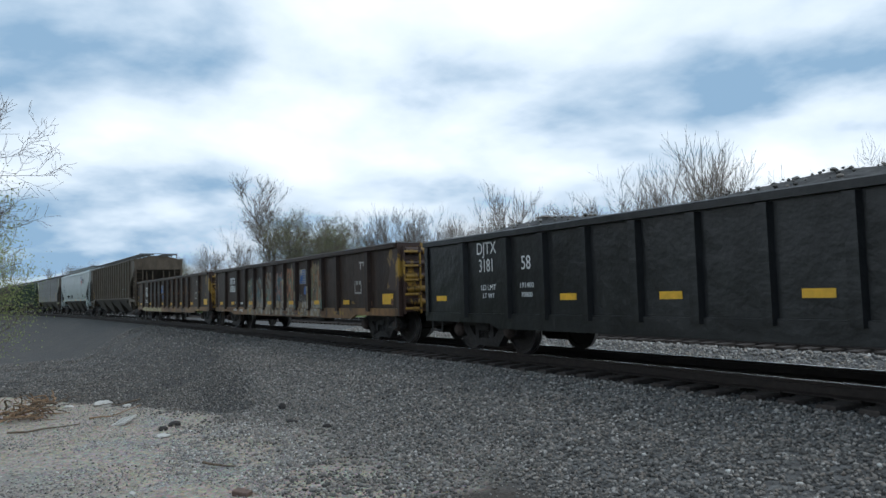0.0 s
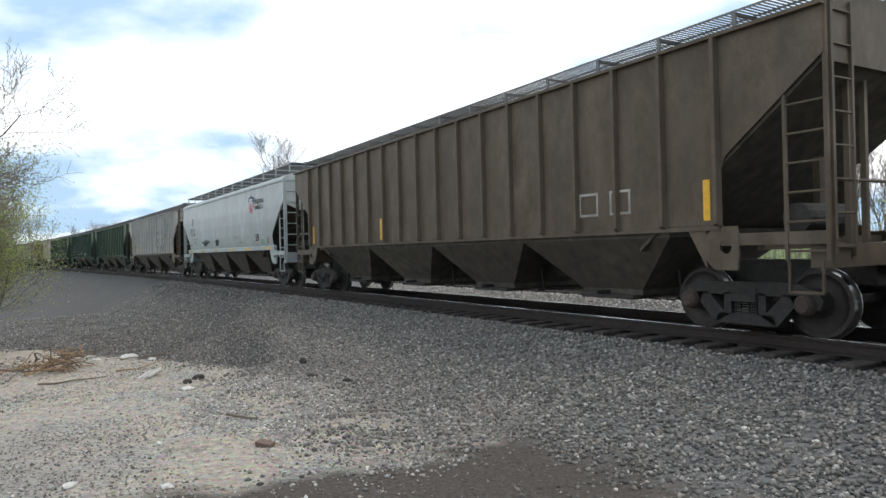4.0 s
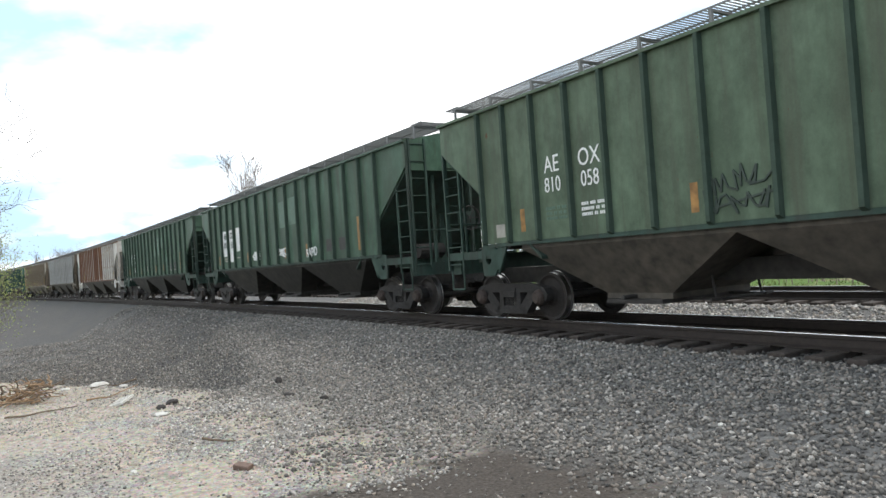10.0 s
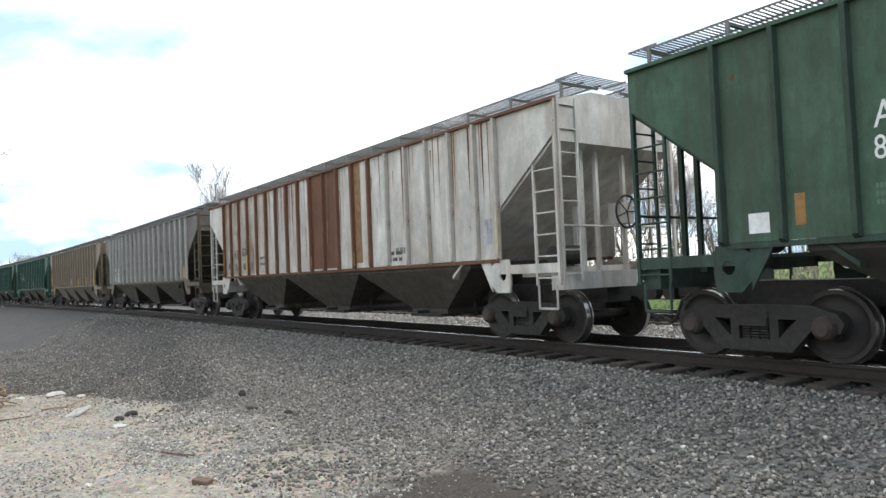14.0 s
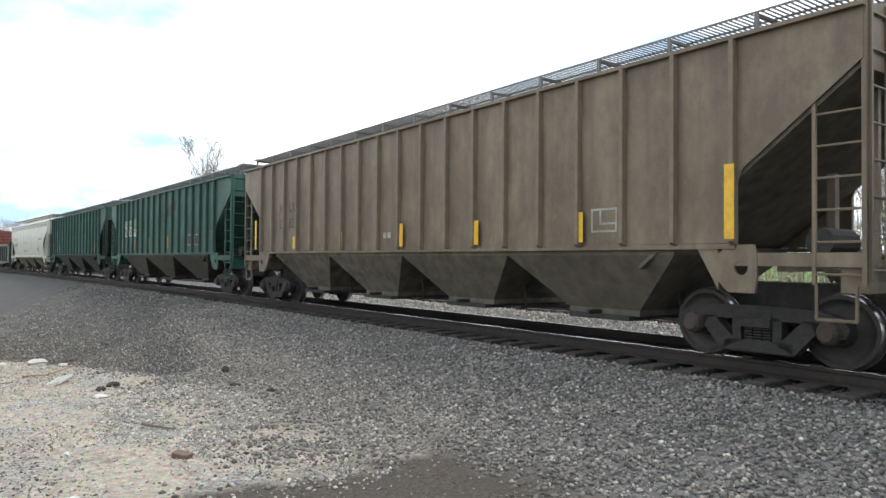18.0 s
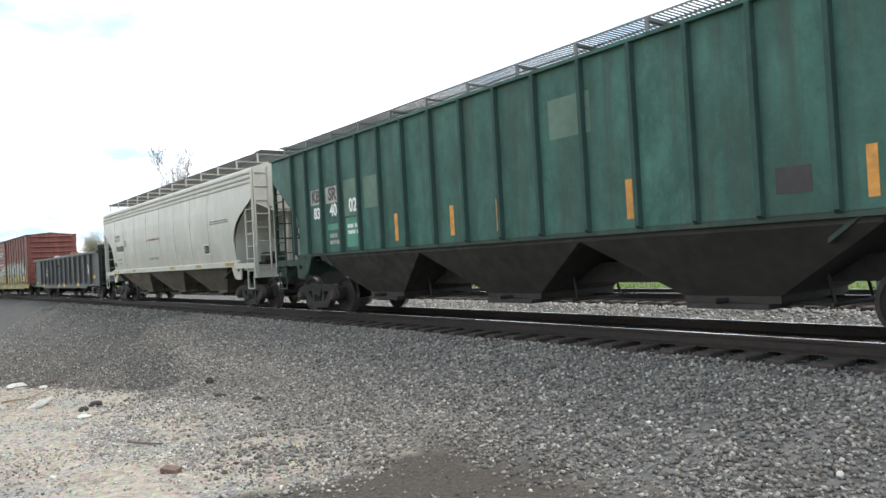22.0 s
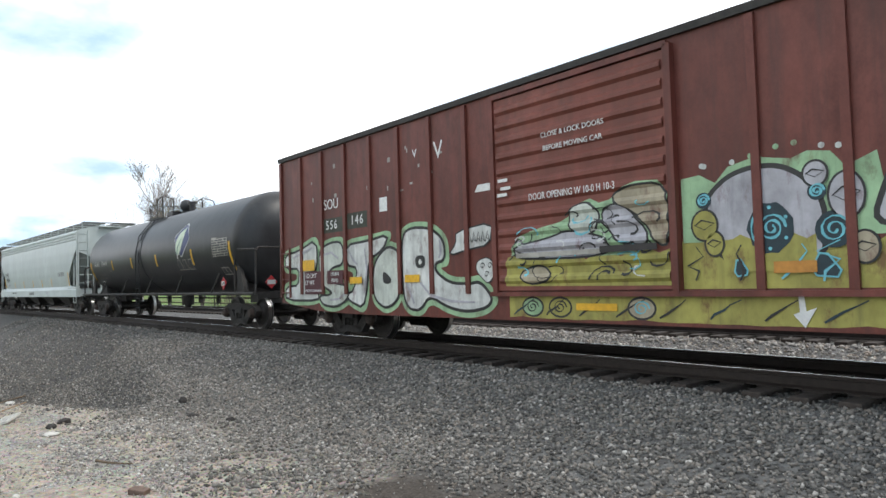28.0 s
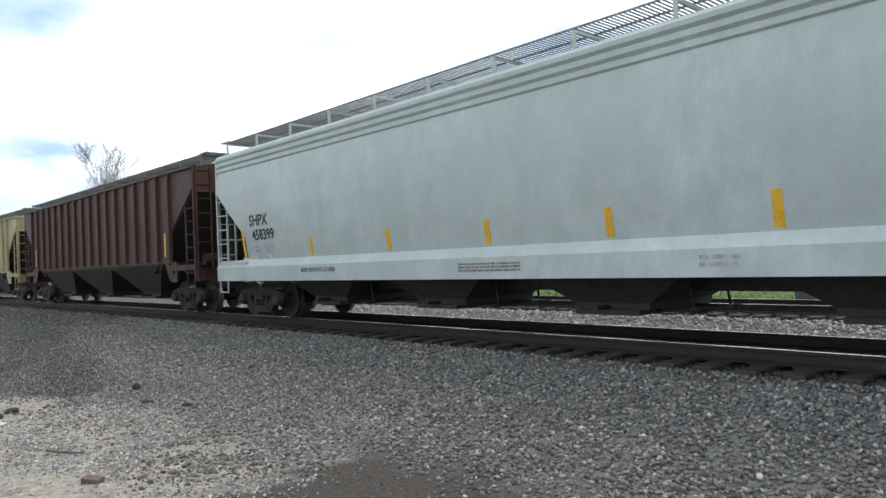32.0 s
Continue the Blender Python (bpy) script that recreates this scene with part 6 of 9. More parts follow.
w17 = built(boxcar, "oxide-red boxcar covered in graffiti", -116.0, -135.1, M["boxcar_red"], M["door_red"])
w18 = place(tank_wagon("black tank wagon with a leaf emblem", 8.35, 8.93, M["tank_black"]), -136.7, -154.5)
# bays dark instead of pale grey: their shadow is put into the colour
w19 = built(smooth_hopper, "clean pale grey smooth-sided covered hopper wagon", -155.5, -174.4, M["silver_clean"], M["under"], brake=1, deep_sill=True, board=0.36, grate="grating")
w20 = built(ribbed_hopper, "red-brown ribbed covered hopper wagon", -175.6, -193.0, M["brown"], M["under"], 18, 3)
w21 = built(ribbed_hopper, "faded yellow ribbed covered hopper wagon", -194.3, -211.5, M["yellow_cream"], M["under_tan"], 18, 3)
w22 = built(ribbed_hopper, "grimy grey-white ribbed covered hopper wagon", -212.8, -230.0, M["grey_white"], M["under_tan"], 18, 3)


# ---- lettering, reflectors, patches, graffiti and loads ----
RIB_SIDE = 1.532           # the ribbed hoppers' side sheets


def bow(z):
    rows = [(1.38, 1.40), (1.7, 1.455), (2.1, 1.50), (2.6, 1.525), (3.1, 1.52), (3.55, 1.485), (4.0, 1.47)]
    for (z0, y0), (z1, y1) in zip(rows, rows[1:]):
        if z <= z1:
            return y0 + (y1 - y0) * (z - z0) / (z1 - z0)
    return 1.47


def round_tank(z):
    return math.sqrt(max(0.01, 1.49 ** 2 - (z - 2.5) ** 2))


def lie(ob, surface, lift=0.006):
    """Bend a flat marking onto a curved side."""
    m = ob.matrix_basis.copy()
    for v in ob.data.vertices:
        p = m @ v.co
        out = -p.y
        v.co = Vector((p.x, -(surface(p.z) + lift + (0.002 if out > 0 else 0)), p.z))
    ob.matrix_basis = Matrix.Identity(4)
    return ob


def words(wagon, text, x, z, size, mat, surface=None, y=RIB_SIDE, lift=0.006, **kw):
    ob = lettering(text, size, mat, wagon, x, z, -(y + lift), **kw)
    return lie(ob, surface, lift) if surface else ob


def sheet(wagon, name, mat, x0, x1, z0, z1, y=RIB_SIDE, surface=None, lift=0.005, label="", nx=2, nz=8, slant=0.0):
    """A thin painted or stuck-on panel."""
    if not surface:
        nx = nz = 1
    v = [(x0 + (x1 - x0) * i / nx + slant * j / nz, -(surface(z0 + (z1 - z0) * j / nz) if surface else y) - lift, z0 + (z1 - z0) * j / nz) for j in range(nz + 1) for i in range(nx + 1)]
    f = [(j * (nx + 1) + i, j * (nx + 1) + i + 1, (j + 1) * (nx + 1) + i + 1, (j + 1) * (nx + 1) + i) for j in range(nz) for i in range(nx)]
    n = len(v)
    back = [(p[0], p[1] + 0.004, p[2]) for p in v]
    f += [tuple(k + n for k in reversed(q)) for q in f]
    me = bpy.data.meshes.new(name)
    me.from_pydata(v + back, [], f)
    me.materials.append(mat)
    return part(name, me, None, wagon, label)


def bars(wagon, x, z, rows, width, height, mat, y=RIB_SIDE, surface=None, seed=1, lift=0.006):
    """Small stencilled writing too fine to read, as rows of bars."""
    r = random.Random(seed)
    mesh = Mesh()
    for k in range(rows):
        zz, xx = z - k * height * 1.7, x - width / 2
        while xx < x + width / 2:
            yy = (surface(zz) if surface else y) + lift
            for _ in range(r.randint(2, 7)):
                if xx < x + width / 2:
                    mesh.box(xx, xx + height * 0.55, -yy - 0.002, -yy + 0.002, zz - height / 2, zz + height / 2)
                xx += height * 0.8
            xx += height * 0.7
    return tagged(part("stencil_block", mesh, mat, wagon), kind="stuff")


def flat_shape(wagon, name, mat, pts, layer, y, label=""):
    n = len(pts)
    v = [(x, -y - 0.004 - 0.003 * layer, z) for x, z in pts] + [(x, -y, z) for x, z in pts]
    me = bpy.data.meshes.new(name)
    me.from_pydata(v, [], [tuple(range(n)), tuple(range(2 * n - 1, n - 1, -1))])
    bm = bmesh.new()
    bm.from_mesh(me)
    bmesh.ops.triangulate(bm, faces=bm.faces)
    bm.to_mesh(me)
    bm.free()
    me.materials.append(mat)
    return part(name, me, None, wagon, label)


def ellipse(cx, cz, rx, rz, n=28, a0=0.0, a1=math.tau):
    return [(cx + rx * math.cos(a0 + (a1 - a0) * i / n), cz + rz * math.sin(a0 + (a1 - a0) * i / n)) for i in range(n + (a1 - a0 < 6))]


def grow(pts, d):
    """The outline pushed outwards by d."""
    n = len(pts)
    turn = 1 if sum(pts[i][0] * pts[(i + 1) % n][1] - pts[(i + 1) % n][0] * pts[i][1] for i in range(n)) > 0 else -1
    out = []
    for i in range(n):
        (ax, az), (bx, bz), (cx, cz) = pts[i - 1], pts[i], pts[(i + 1) % n]
        u, v = Vector((bx - ax, bz - az)).normalized(), Vector((cx - bx, cz - bz)).normalized()
        k = Vector((u.y + v.y, -u.x - v.x)) * turn
        k = k.normalized() / max(0.55, k.length / 2) if k.length > 0.01 else Vector((0, 0))
        out.append((bx + k.x * d, bz + k.y * d))
    return out


def rounded(pts, rounds=2):
    """Corners cut again and again, as a spray can rounds them."""
    for _ in range(rounds):
        n = len(pts)
        pts = [q for i in range(n) for a, b in ((pts[i], pts[(i + 1) % n]),) for q in ((a[0] * 0.78 + b[0] * 0.22, a[1] * 0.78 + b[1] * 0.22), (a[0] * 0.22 + b[0] * 0.78, a[1] * 0.22 + b[1] * 0.78))]
    return pts


def ribbon(wagon, name, mat, pts, width, layer, y):
    """One sprayed line, swelling and thinning along its way."""
    n, v = len(pts), []
    for i, (x, z) in enumerate(pts):
        (ax, az), (bx, bz) = pts[max(0, i - 1)], pts[min(n - 1, i + 1)]
        d = Vector((bx - ax, bz - az)).normalized()
        w = width / 2 * (0.75 + 0.35 * math.sin(i * 1.3))
        yy = -y - 0.004 - 0.003 * layer
        v += [(x - d.y * w, yy, z + d.x * w), (x + d.y * w, yy, z - d.x * w)]
    me = bpy.data.meshes.new(name)
    me.from_pydata(v, [], [(2 * i, 2 * i + 1, 2 * i + 3, 2 * i + 2) for i in range(n - 1)])
    me.materials.append(mat)
    return part(name, me, None, wagon)


def spray(name, base, scale=3, spread=0.3, under=(0.12, 0.034, 0.027)):
    """Old spray paint, worn through in places to the coat below."""
    m, nt, bsdf = nodes(name)
    n = add_noise(nt, scale, 6, (1, 1, 0.7), 0.65)
    col = blend(nt, ramp(nt, n, 0.3, 0.7), tuple(c * (1 - spread) for c in base), tuple(min(1, c * (1 + spread)) for c in base))
    col = blend(nt, times(nt, ramp(nt, add_noise(nt, 2.6, 9, (1, 1, 0.5), 0.72), 0.54, 0.66), 0.75), col, under)
    col = blend(nt, times(nt, ramp(nt, add_noise(nt, 7, 6, (1, 1, 0.08), 0.6), 0.5, 0.75), 0.6), col, tuple(c * 0.35 + 0.02 for c in base))
    nt.links.new(col, bsdf.inputs["Base Color"])
    bsdf.inputs["Roughness"].default_value = 0.65
    return m


WHITE, BLACK, YELLOW, ORANGE = M["white_mark"], M["black_mark"], M["yellow"], M["orange"]
BLUE = plain("faded_blue_paint", (0.03, 0.10, 0.30), 0.55, 0, 8, 0.3, 0.05)
NAVY = plain("navy_paint", (0.025, 0.035, 0.12), 0.5, 0, 8, 0.2, 0.05)
RED = plain("red_paint", (0.45, 0.03, 0.035), 0.5, 0, 10, 0.2, 0.05)
SILVER_GREEN = spray("pale_mint_paint", (0.30, 0.46, 0.27))
SPRAY_GREY = spray("grey_spray_paint", (0.40, 0.39, 0.42))
SPRAY_WHITE = spray("white_spray_paint", (0.58, 0.59, 0.56))
SILL_CREAM = spray("peeling_cream_sill_paint", (0.42, 0.36, 0.20), 4, 0.3, (0.08, 0.05, 0.03))
OLIVE = spray("olive_yellow_spray_paint", (0.33, 0.30, 0.075))
TEAL_DARK = plain("dark_teal_spray_paint", (0.018, 0.04, 0.052), 0.6, 0, 6, 0.3, 0.05)
CYAN = plain("cyan_spray_paint", (0.16, 0.50, 0.58), 0.6, 0, 6, 0.25, 0.05)
DULL_TEAL = plain("worn_teal_graffiti", (0.085, 0.115, 0.105), 0.7, 0, 4, 0.5, 0.1)
DULL_RUST = plain("worn_rust_graffiti", (0.17, 0.085, 0.05), 0.7, 0, 4, 0.5, 0.1)
DULL_WHITE = plain("worn_white_paint", (0.36, 0.34, 0.30), 0.7, 0, 4, 0.4, 0.1)
RUST_BROWN = plain("old_rust", (0.06, 0.036, 0.027), 0.85, 0, 6, 0.4, 0.3)
RUST_RED = plain("bright_rust", (0.15, 0.06, 0.034), 0.85, 0, 5, 0.4, 0.3)
RUST_TAN = plain("tan_rust_stain", (0.27, 0.15, 0.075), 0.85, 0, 6, 0.35, 0.1)
FADED_INK = plain("faded_dark_lettering", (0.055, 0.05, 0.048), 0.6, 0, 12, 0.3, 0.02)
DARK_PANEL = plain("dark_panel", (0.03, 0.026, 0.025), 0.6, 0, 8, 0.3, 0.05)
COLUMN_GREY = plain("grimy_grey_brown_paint", (0.13, 0.115, 0.10), 0.7, 0, 3, 0.35, 0.05)
GREY_INK = plain("faded_grey_stencil", (0.2, 0.19, 0.18), 0.7, 0, 8, 0.3, 0.02)
PALE_GREEN = plain("faded_green_panel", (0.085, 0.145, 0.105), 0.6, 0, 3, 0.25, 0.05)
FADED_YELLOW = plain("weathered_yellow_reflector", (0.42, 0.29, 0.07), 0.6, 0, 6, 0.35, 0.05)
FADED_ORANGE = plain("weathered_orange_reflector", (0.30, 0.15, 0.04), 0.6, 0, 6, 0.45, 0.05)
MINT = plain("fresh_green_panel", (0.06, 0.21, 0.14), 0.6, 0, 3, 0.2, 0.05)
LIME = plain("lime_panel", (0.12, 0.22, 0.09), 0.6, 0, 3, 0.2, 0.05)
G_SIDE = 1.46              # gondola side sheets
B_SIDE = 1.515             # boxcar side sheets


# black gondola
words(w1, "DJTX", -5.94, 2.06, 0.34, WHITE, y=G_SIDE, name="reporting_mark", sx=0.85)
words(w1, "3181", -5.95, 1.72, 0.36, WHITE, y=G_SIDE, name="wagon_number", sx=0.72)
words(w1, "58", -4.72, 1.72, 0.36, WHITE, y=G_SIDE, name="wagon_number", sx=0.8)
words(w1, "LD LMT", -5.9, 1.3, 0.15, WHITE, y=G_SIDE, name="weight_stencil")
words(w1, "LT WT", -5.9, 1.14, 0.13, WHITE, y=G_SIDE, name="weight_stencil")
words(w1, "191400", -4.72, 1.32, 0.14, WHITE, y=G_SIDE, name="weight_stencil")
words(w1, "70800", -4.72, 1.15, 0.13, WHITE, y=G_SIDE, name="weight_stencil")
for x, k in ((-7.65, 0.26), (-3.63, 0.34), (-1.51, 0.4), (0.6, 0.44), (2.8, 0.42), (5.0, 0.4), (7.4, 0.3)):
    sheet(w1, "reflector", YELLOW, x - 0.2, x + 0.2, 1.05, 1.16, y=G_SIDE)
# brown gondolas
for wagon, number, xs in ((w2, "318262", (-7.35, -5.68, -3.32, -1.17, 0.95, 3.1, 5.2)), (w3, "318017", (-7.4, -4.6, -1.25, 0.91, 3.03, 5.17))):
    words(wagon, "DJTX", -5.72, 1.92, 0.34, WHITE, y=G_SIDE, name="reporting_mark", sx=0.85, bold=0.006)
    words(wagon, number, -5.7, 1.6, 0.34, WHITE, y=G_SIDE, name="wagon_number", sx=0.74, bold=0.006)
    for x in xs:
        sheet(wagon, "reflector", YELLOW, x - 0.2, x + 0.2, 0.98, 1.1, y=G_SIDE, lift=0.022)
    sheet(wagon, "reflector", YELLOW, 7.3, 7.85, 0.98, 1.24, y=G_SIDE)
    flat_shape(wagon, "corner_paint", M["worn_yellow"], [(7.55, 1.35), (8.05, 1.3), (8.05, 2.3), (7.75, 2.32), (7.6, 2.1), (7.72, 1.8)], 0, G_SIDE)
    flat_shape(wagon, "corner_paint", M["worn_yellow"], [(-8.05, 1.0), (-7.8, 1.02), (-7.9, 1.4), (-7.75, 1.7), (-7.86, 2.2), (-8.05, 2.3)], 0, G_SIDE)
    k = 1.72 if wagon is w2 else -1.66
    sheet(wagon, "blue_panel", DULL_WHITE, k, k + 0.5, 1.62, 2.08, y=G_SIDE)
    for i in range(6):
        sheet(wagon, "blue_panel_stripe", BLUE, k + (0.0 if i < 2 else 0.22), k + 0.5, 1.64 + i * 0.075, 1.675 + i * 0.075, y=G_SIDE, lift=0.012)
    flat_shape(wagon, "blue_panel_figure", BLUE, [(k + 0.05, 1.72), (k + 0.16, 1.64), (k + 0.3, 1.8), (k + 0.26, 1.95), (k + 0.18, 1.86), (k + 0.1, 1.98)], 4, G_SIDE)
    flat_shape(wagon, "blue_panel_figure", BLUE, [(k + 0.36, 1.3), (k + 0.56, 1.28), (k + 0.58, 1.5), (k + 0.46, 1.56), (k + 0.38, 1.48)], 4, G_SIDE)
    for x0, x1, z0, z1 in ((5.72, 6.12, 1.26, 1.31), (5.72, 5.75, 1.31, 1.6), (5.8, 5.92, 1.5, 1.6), (5.98, 6.1, 1.5, 1.6), (6.09, 6.12, 1.31, 1.5), (6.02, 6.3, 2.06, 2.1), (6.08, 6.12, 1.9, 2.06), (6.24, 6.28, 1.98, 2.06), (6.4, 6.5, 2.06, 2.1)):
        sheet(wagon, "stencil_box", DULL_WHITE, x0, x1, z0, z1, y=G_SIDE)
    if wagon is w3:
        bars(wagon, -5.6, 1.26, 2, 0.9, 0.06, WHITE, G_SIDE, seed=5)
r = random.Random(8)


def mural(name, colours, seed):
    """Sun-bleached, peeling spray paint: soft smears of several colours over the brown coat."""
    m, nt, bsdf = nodes(name)
    col = (0.05, 0.034, 0.026)
    for i, c in enumerate(colours):
        n = add_noise(nt, 2.2 + 1.7 * i, 7, (1 + 0.2 * seed, 1, 0.55 + 0.1 * i), 0.62)
        col = blend(nt, ramp(nt, n, 0.47, 0.56), col, c)
    col = blend(nt, times(nt, ramp(nt, add_noise(nt, 9, 6, (1, 1, 0.2), 0.65), 0.5, 0.7), 0.7), col, (0.045, 0.032, 0.026))
    nt.links.new(col, bsdf.inputs["Base Color"])
    bsdf.inputs["Roughness"].default_value = 0.7
    return m


MURALS = [mural("green_grey_graffiti", [(0.12, 0.16, 0.12), (0.05, 0.12, 0.13), (0.17, 0.13, 0.08)], 0), mural("teal_brown_graffiti", [(0.06, 0.14, 0.16), (0.16, 0.09, 0.05), (0.16, 0.19, 0.17)], 1),
          mural("sea_green_graffiti", [(0.10, 0.19, 0.15), (0.20, 0.09, 0.04), (0.22, 0.21, 0.17)], 2), mural("pink_rust_graffiti", [(0.30, 0.11, 0.06), (0.36, 0.20, 0.15), (0.08, 0.15, 0.17)], 3),
          mural("rust_red_graffiti", [(0.25, 0.07, 0.03), (0.13, 0.19, 0.12), (0.32, 0.15, 0.08)], 4), mural("dark_graffiti", [(0.05, 0.042, 0.04), (0.08, 0.05, 0.04), (0.10, 0.09, 0.08)], 5),
          mural("orange_green_graffiti", [(0.27, 0.11, 0.04), (0.15, 0.18, 0.10), (0.26, 0.19, 0.12)], 6)]
PEELED = mural("peeling_cream_paint", [(0.30, 0.28, 0.24), (0.38, 0.35, 0.30), (0.26, 0.19, 0.10)], 7)
for i, mat in enumerate(MURALS):
    x0 = -3.84 + 1.063 * i + 0.1
    x1, top = x0 + 0.863, (1.9, 1.92, 2.1, 2.02, 2.16, 1.2, 2.2)[i]
    edge = [(x1 - (x1 - x0) * j / 14, top + 0.22 * noise.noise((j * 0.6, i * 5.0, 2)) - (0.25 if j in (0, 14) else 0)) for j in range(15)]
    flat_shape(w2, "graffiti_panel", mat, [(x0, 0.88), (x1, 0.88)] + edge, 0, G_SIDE)
    low = [(x1 - (x1 - x0) * j / 10, 1.08 + 0.2 * noise.noise((j * 0.7, i * 3.0, 7))) for j in range(11)]
    flat_shape(w2, "graffiti_ground", PEELED, [(x0, 0.88), (x1, 0.88)] + low, 1, G_SIDE)
    flat_shape(w2, "sill_paint", PEELED, [(x0, 0.64), (x1, 0.63), (x1 + 0.02, 0.85), (x0 + 0.03, 0.86)], 0, 1.502)
    sheet(w2, "post_paint", PEELED if i % 2 else MURALS[(i + 3) % 7], x1 + 0.03, x1 + 0.17, 0.86, 1.4 + 0.14 * (i % 4), y=1.56)
    for k in range(5):
        x, z, q = r.uniform(x0 + 0.15, x1 - 0.15), r.uniform(1.15, max(1.25, top - 0.25)), r.uniform(0.08, 0.2)
        ribbon(w2, "graffiti_line", r.choice((DULL_WHITE, DULL_TEAL, MURALS[5], DULL_RUST)), [(x + q * math.cos(0.8 * j + i + k) * 0.7, z + q * math.sin(0.8 * j + i + k)) for j in range(6)], 0.026, 6, G_SIDE)
GREY_HAZE = mural("pale_grey_overspray", [(0.035, 0.031, 0.03), (0.05, 0.047, 0.047), (0.07, 0.068, 0.068)], 8)
for i in range(3):
    x0 = -4.9 + 1.063 * i + 0.16
    flat_shape(w3, "overspray", GREY_HAZE, [(x0, 1.3), (x0 + 0.3, 1.26), (x0 + 0.74, 1.3), (x0 + 0.74, 2.05), (x0 + 0.5, 2.2), (x0, 2.16)], 0, G_SIDE)
for i in range(5):
    x0 = -6.7 + 1.063 * i
    flat_shape(w3, "sill_paint", SILL_CREAM, [(x0, 0.64), (x0 + 0.9, 0.63), (x0 + 0.95, 0.86), (x0 + 0.5, 0.88), (x0 + 0.03, 0.85)], 0, 1.502)
for wagon in (w2, w3):
    for i in range(14):
        x, z = r.uniform(-8, 8), r.choice((r.uniform(0.72, 0.86), r.uniform(0.88, 1.1), r.uniform(0.88, 1.7)))
        w, h = r.uniform(0.03, 0.16), r.uniform(0.03, 0.1)
        pts = [(px + r.gauss(0, w * 0.3), pz + r.gauss(0, h * 0.3)) for px, pz in ellipse(x, z, w, h, 10)]
        flat_shape(wagon, "worn_patch", r.choice((DULL_RUST, M["worn_yellow"], M["rusty_sill"])), pts, i % 3, 1.502 if z < 0.87 else G_SIDE)
ORANGE_RUST = spray("orange_rust_stain", (0.15, 0.075, 0.034), 5, 0.4, (0.03, 0.02, 0.017))
for wagon in (w2, w3):
    for i in range(10):
        x = r.uniform(-8, 8)
        w = r.uniform(0.1, 0.4)
        pts = [(px + r.gauss(0, w * 0.15), min(0.87, max(0.62, pz + r.gauss(0, 0.03)))) for px, pz in ellipse(x, r.uniform(0.7, 0.84), w, 0.05, 12)]
        flat_shape(wagon, "sill_paint", r.choice((ORANGE_RUST, M["worn_yellow"])), pts, i % 4, 1.503)
words(w2, "LT WT", -5.2, 1.05, 0.13, WHITE, y=G_SIDE, name="weight_stencil", lift=0.016)
words(w2, "LD LMT", -5.22, 0.78, 0.13, WHITE, y=1.502, name="weight_stencil", lift=0.016)
words(w2, "70800", -4.47, 1.03, 0.14, WHITE, y=G_SIDE, name="weight_stencil", lift=0.016)
words(w2, "192200", -4.41, 0.75, 0.14, WHITE, y=1.502, name="weight_stencil", lift=0.016)


def heap(wagon, a, floor, top, seed, lumps, mat, name="gravel_load", peak=0.2):
    """A heaped load: a rough mound with loose lumps on it."""
    r = random.Random(seed)
    mesh = Mesh()
    nx, ny = 70, 9
    def h(u, v):
        x, y = -a + 2 * a * u, -1.36 + 2.72 * v
        edge = min(1, 6 * v, 6 * (1 - v)) * min(1, 12 * u, 12 * (1 - u))
        return x, y, top - 0.22 + (0.22 + peak * (0.6 + 0.4 * math.sin(x * 1.1 + seed))) * edge + 0.06 * noise.noise((x * 1.7, y * 1.7, seed))
    v = [h(i / nx, j / ny) for i in range(nx + 1) for j in range(ny + 1)]
    mesh.add(v, [(i * (ny + 1) + j, (i + 1) * (ny + 1) + j, (i + 1) * (ny + 1) + j + 1, i * (ny + 1) + j + 1) for i in range(nx) for j in range(ny)])
    load = part(name, mesh, mat, wagon, "heaped grey gravel")
    bits = Mesh()
    for _ in range(lumps):
        x, y, z = h(r.random(), r.random())
        s = r.uniform(0.016, 0.045)
        bits.add([(x + s * p[0] * r.uniform(0.7, 1.3), y + s * p[1] * r.uniform(0.7, 1.3), z + s * p[2]) for p in STONE_V.tolist()], STONE_F.tolist())
    tagged(part("loose_gravel", bits, BALLAST, load), kind="stuff")


LOAD = plain("dark_gravel", (0.07, 0.068, 0.066), 0.95, 0, 12, 0.5, 0.8)
heap(w1, 7.9, 1.08, 2.36, 1, 2200, LOAD, peak=0.22)
heap(w2, 7.8, 1.08, 2.47, 2, 600, LOAD, peak=0.02)
heap(w3, 7.9, 1.08, 2.3, 3, 300, LOAD, peak=-0.1)

# tan hopper
for x in (-7.6, -2.6, 2.2, 7.55):
    sheet(w4, "reflector", YELLOW, x, x + 0.11, 1.55, 2.1)
for x in (5.3, 6.0):
    for q in ((x - 0.22, x + 0.22, 1.72, 1.76), (x - 0.22, x + 0.22, 2.06, 2.1), (x - 0.22, x - 0.18, 1.76, 2.06), (x + 0.18, x + 0.22, 1.76, 2.06)):
        sheet(w4, "stencil_box", DULL_WHITE, *q)

# pale grey hopper with the shield emblem
BEFORE = set(w5.children)
words(w5, "UP", -6.0, 3.02, 0.56, BLACK, bow, name="reporting_mark", sx=0.8, bold=0.01)
words(w5, "92112", -5.98, 2.5, 0.54, BLACK, bow, name="wagon_number", sx=0.8, bold=0.01)
for k, text in enumerate(("CAPACITY 5168 CUFT", "LD LMT 221600", "LT WT 64400")):
    words(w5, text, -5.4 - 0.05 * (k > 0), (2.13, 1.96, 1.83)[k], 0.115, BLACK, bow, name="weight_stencil")
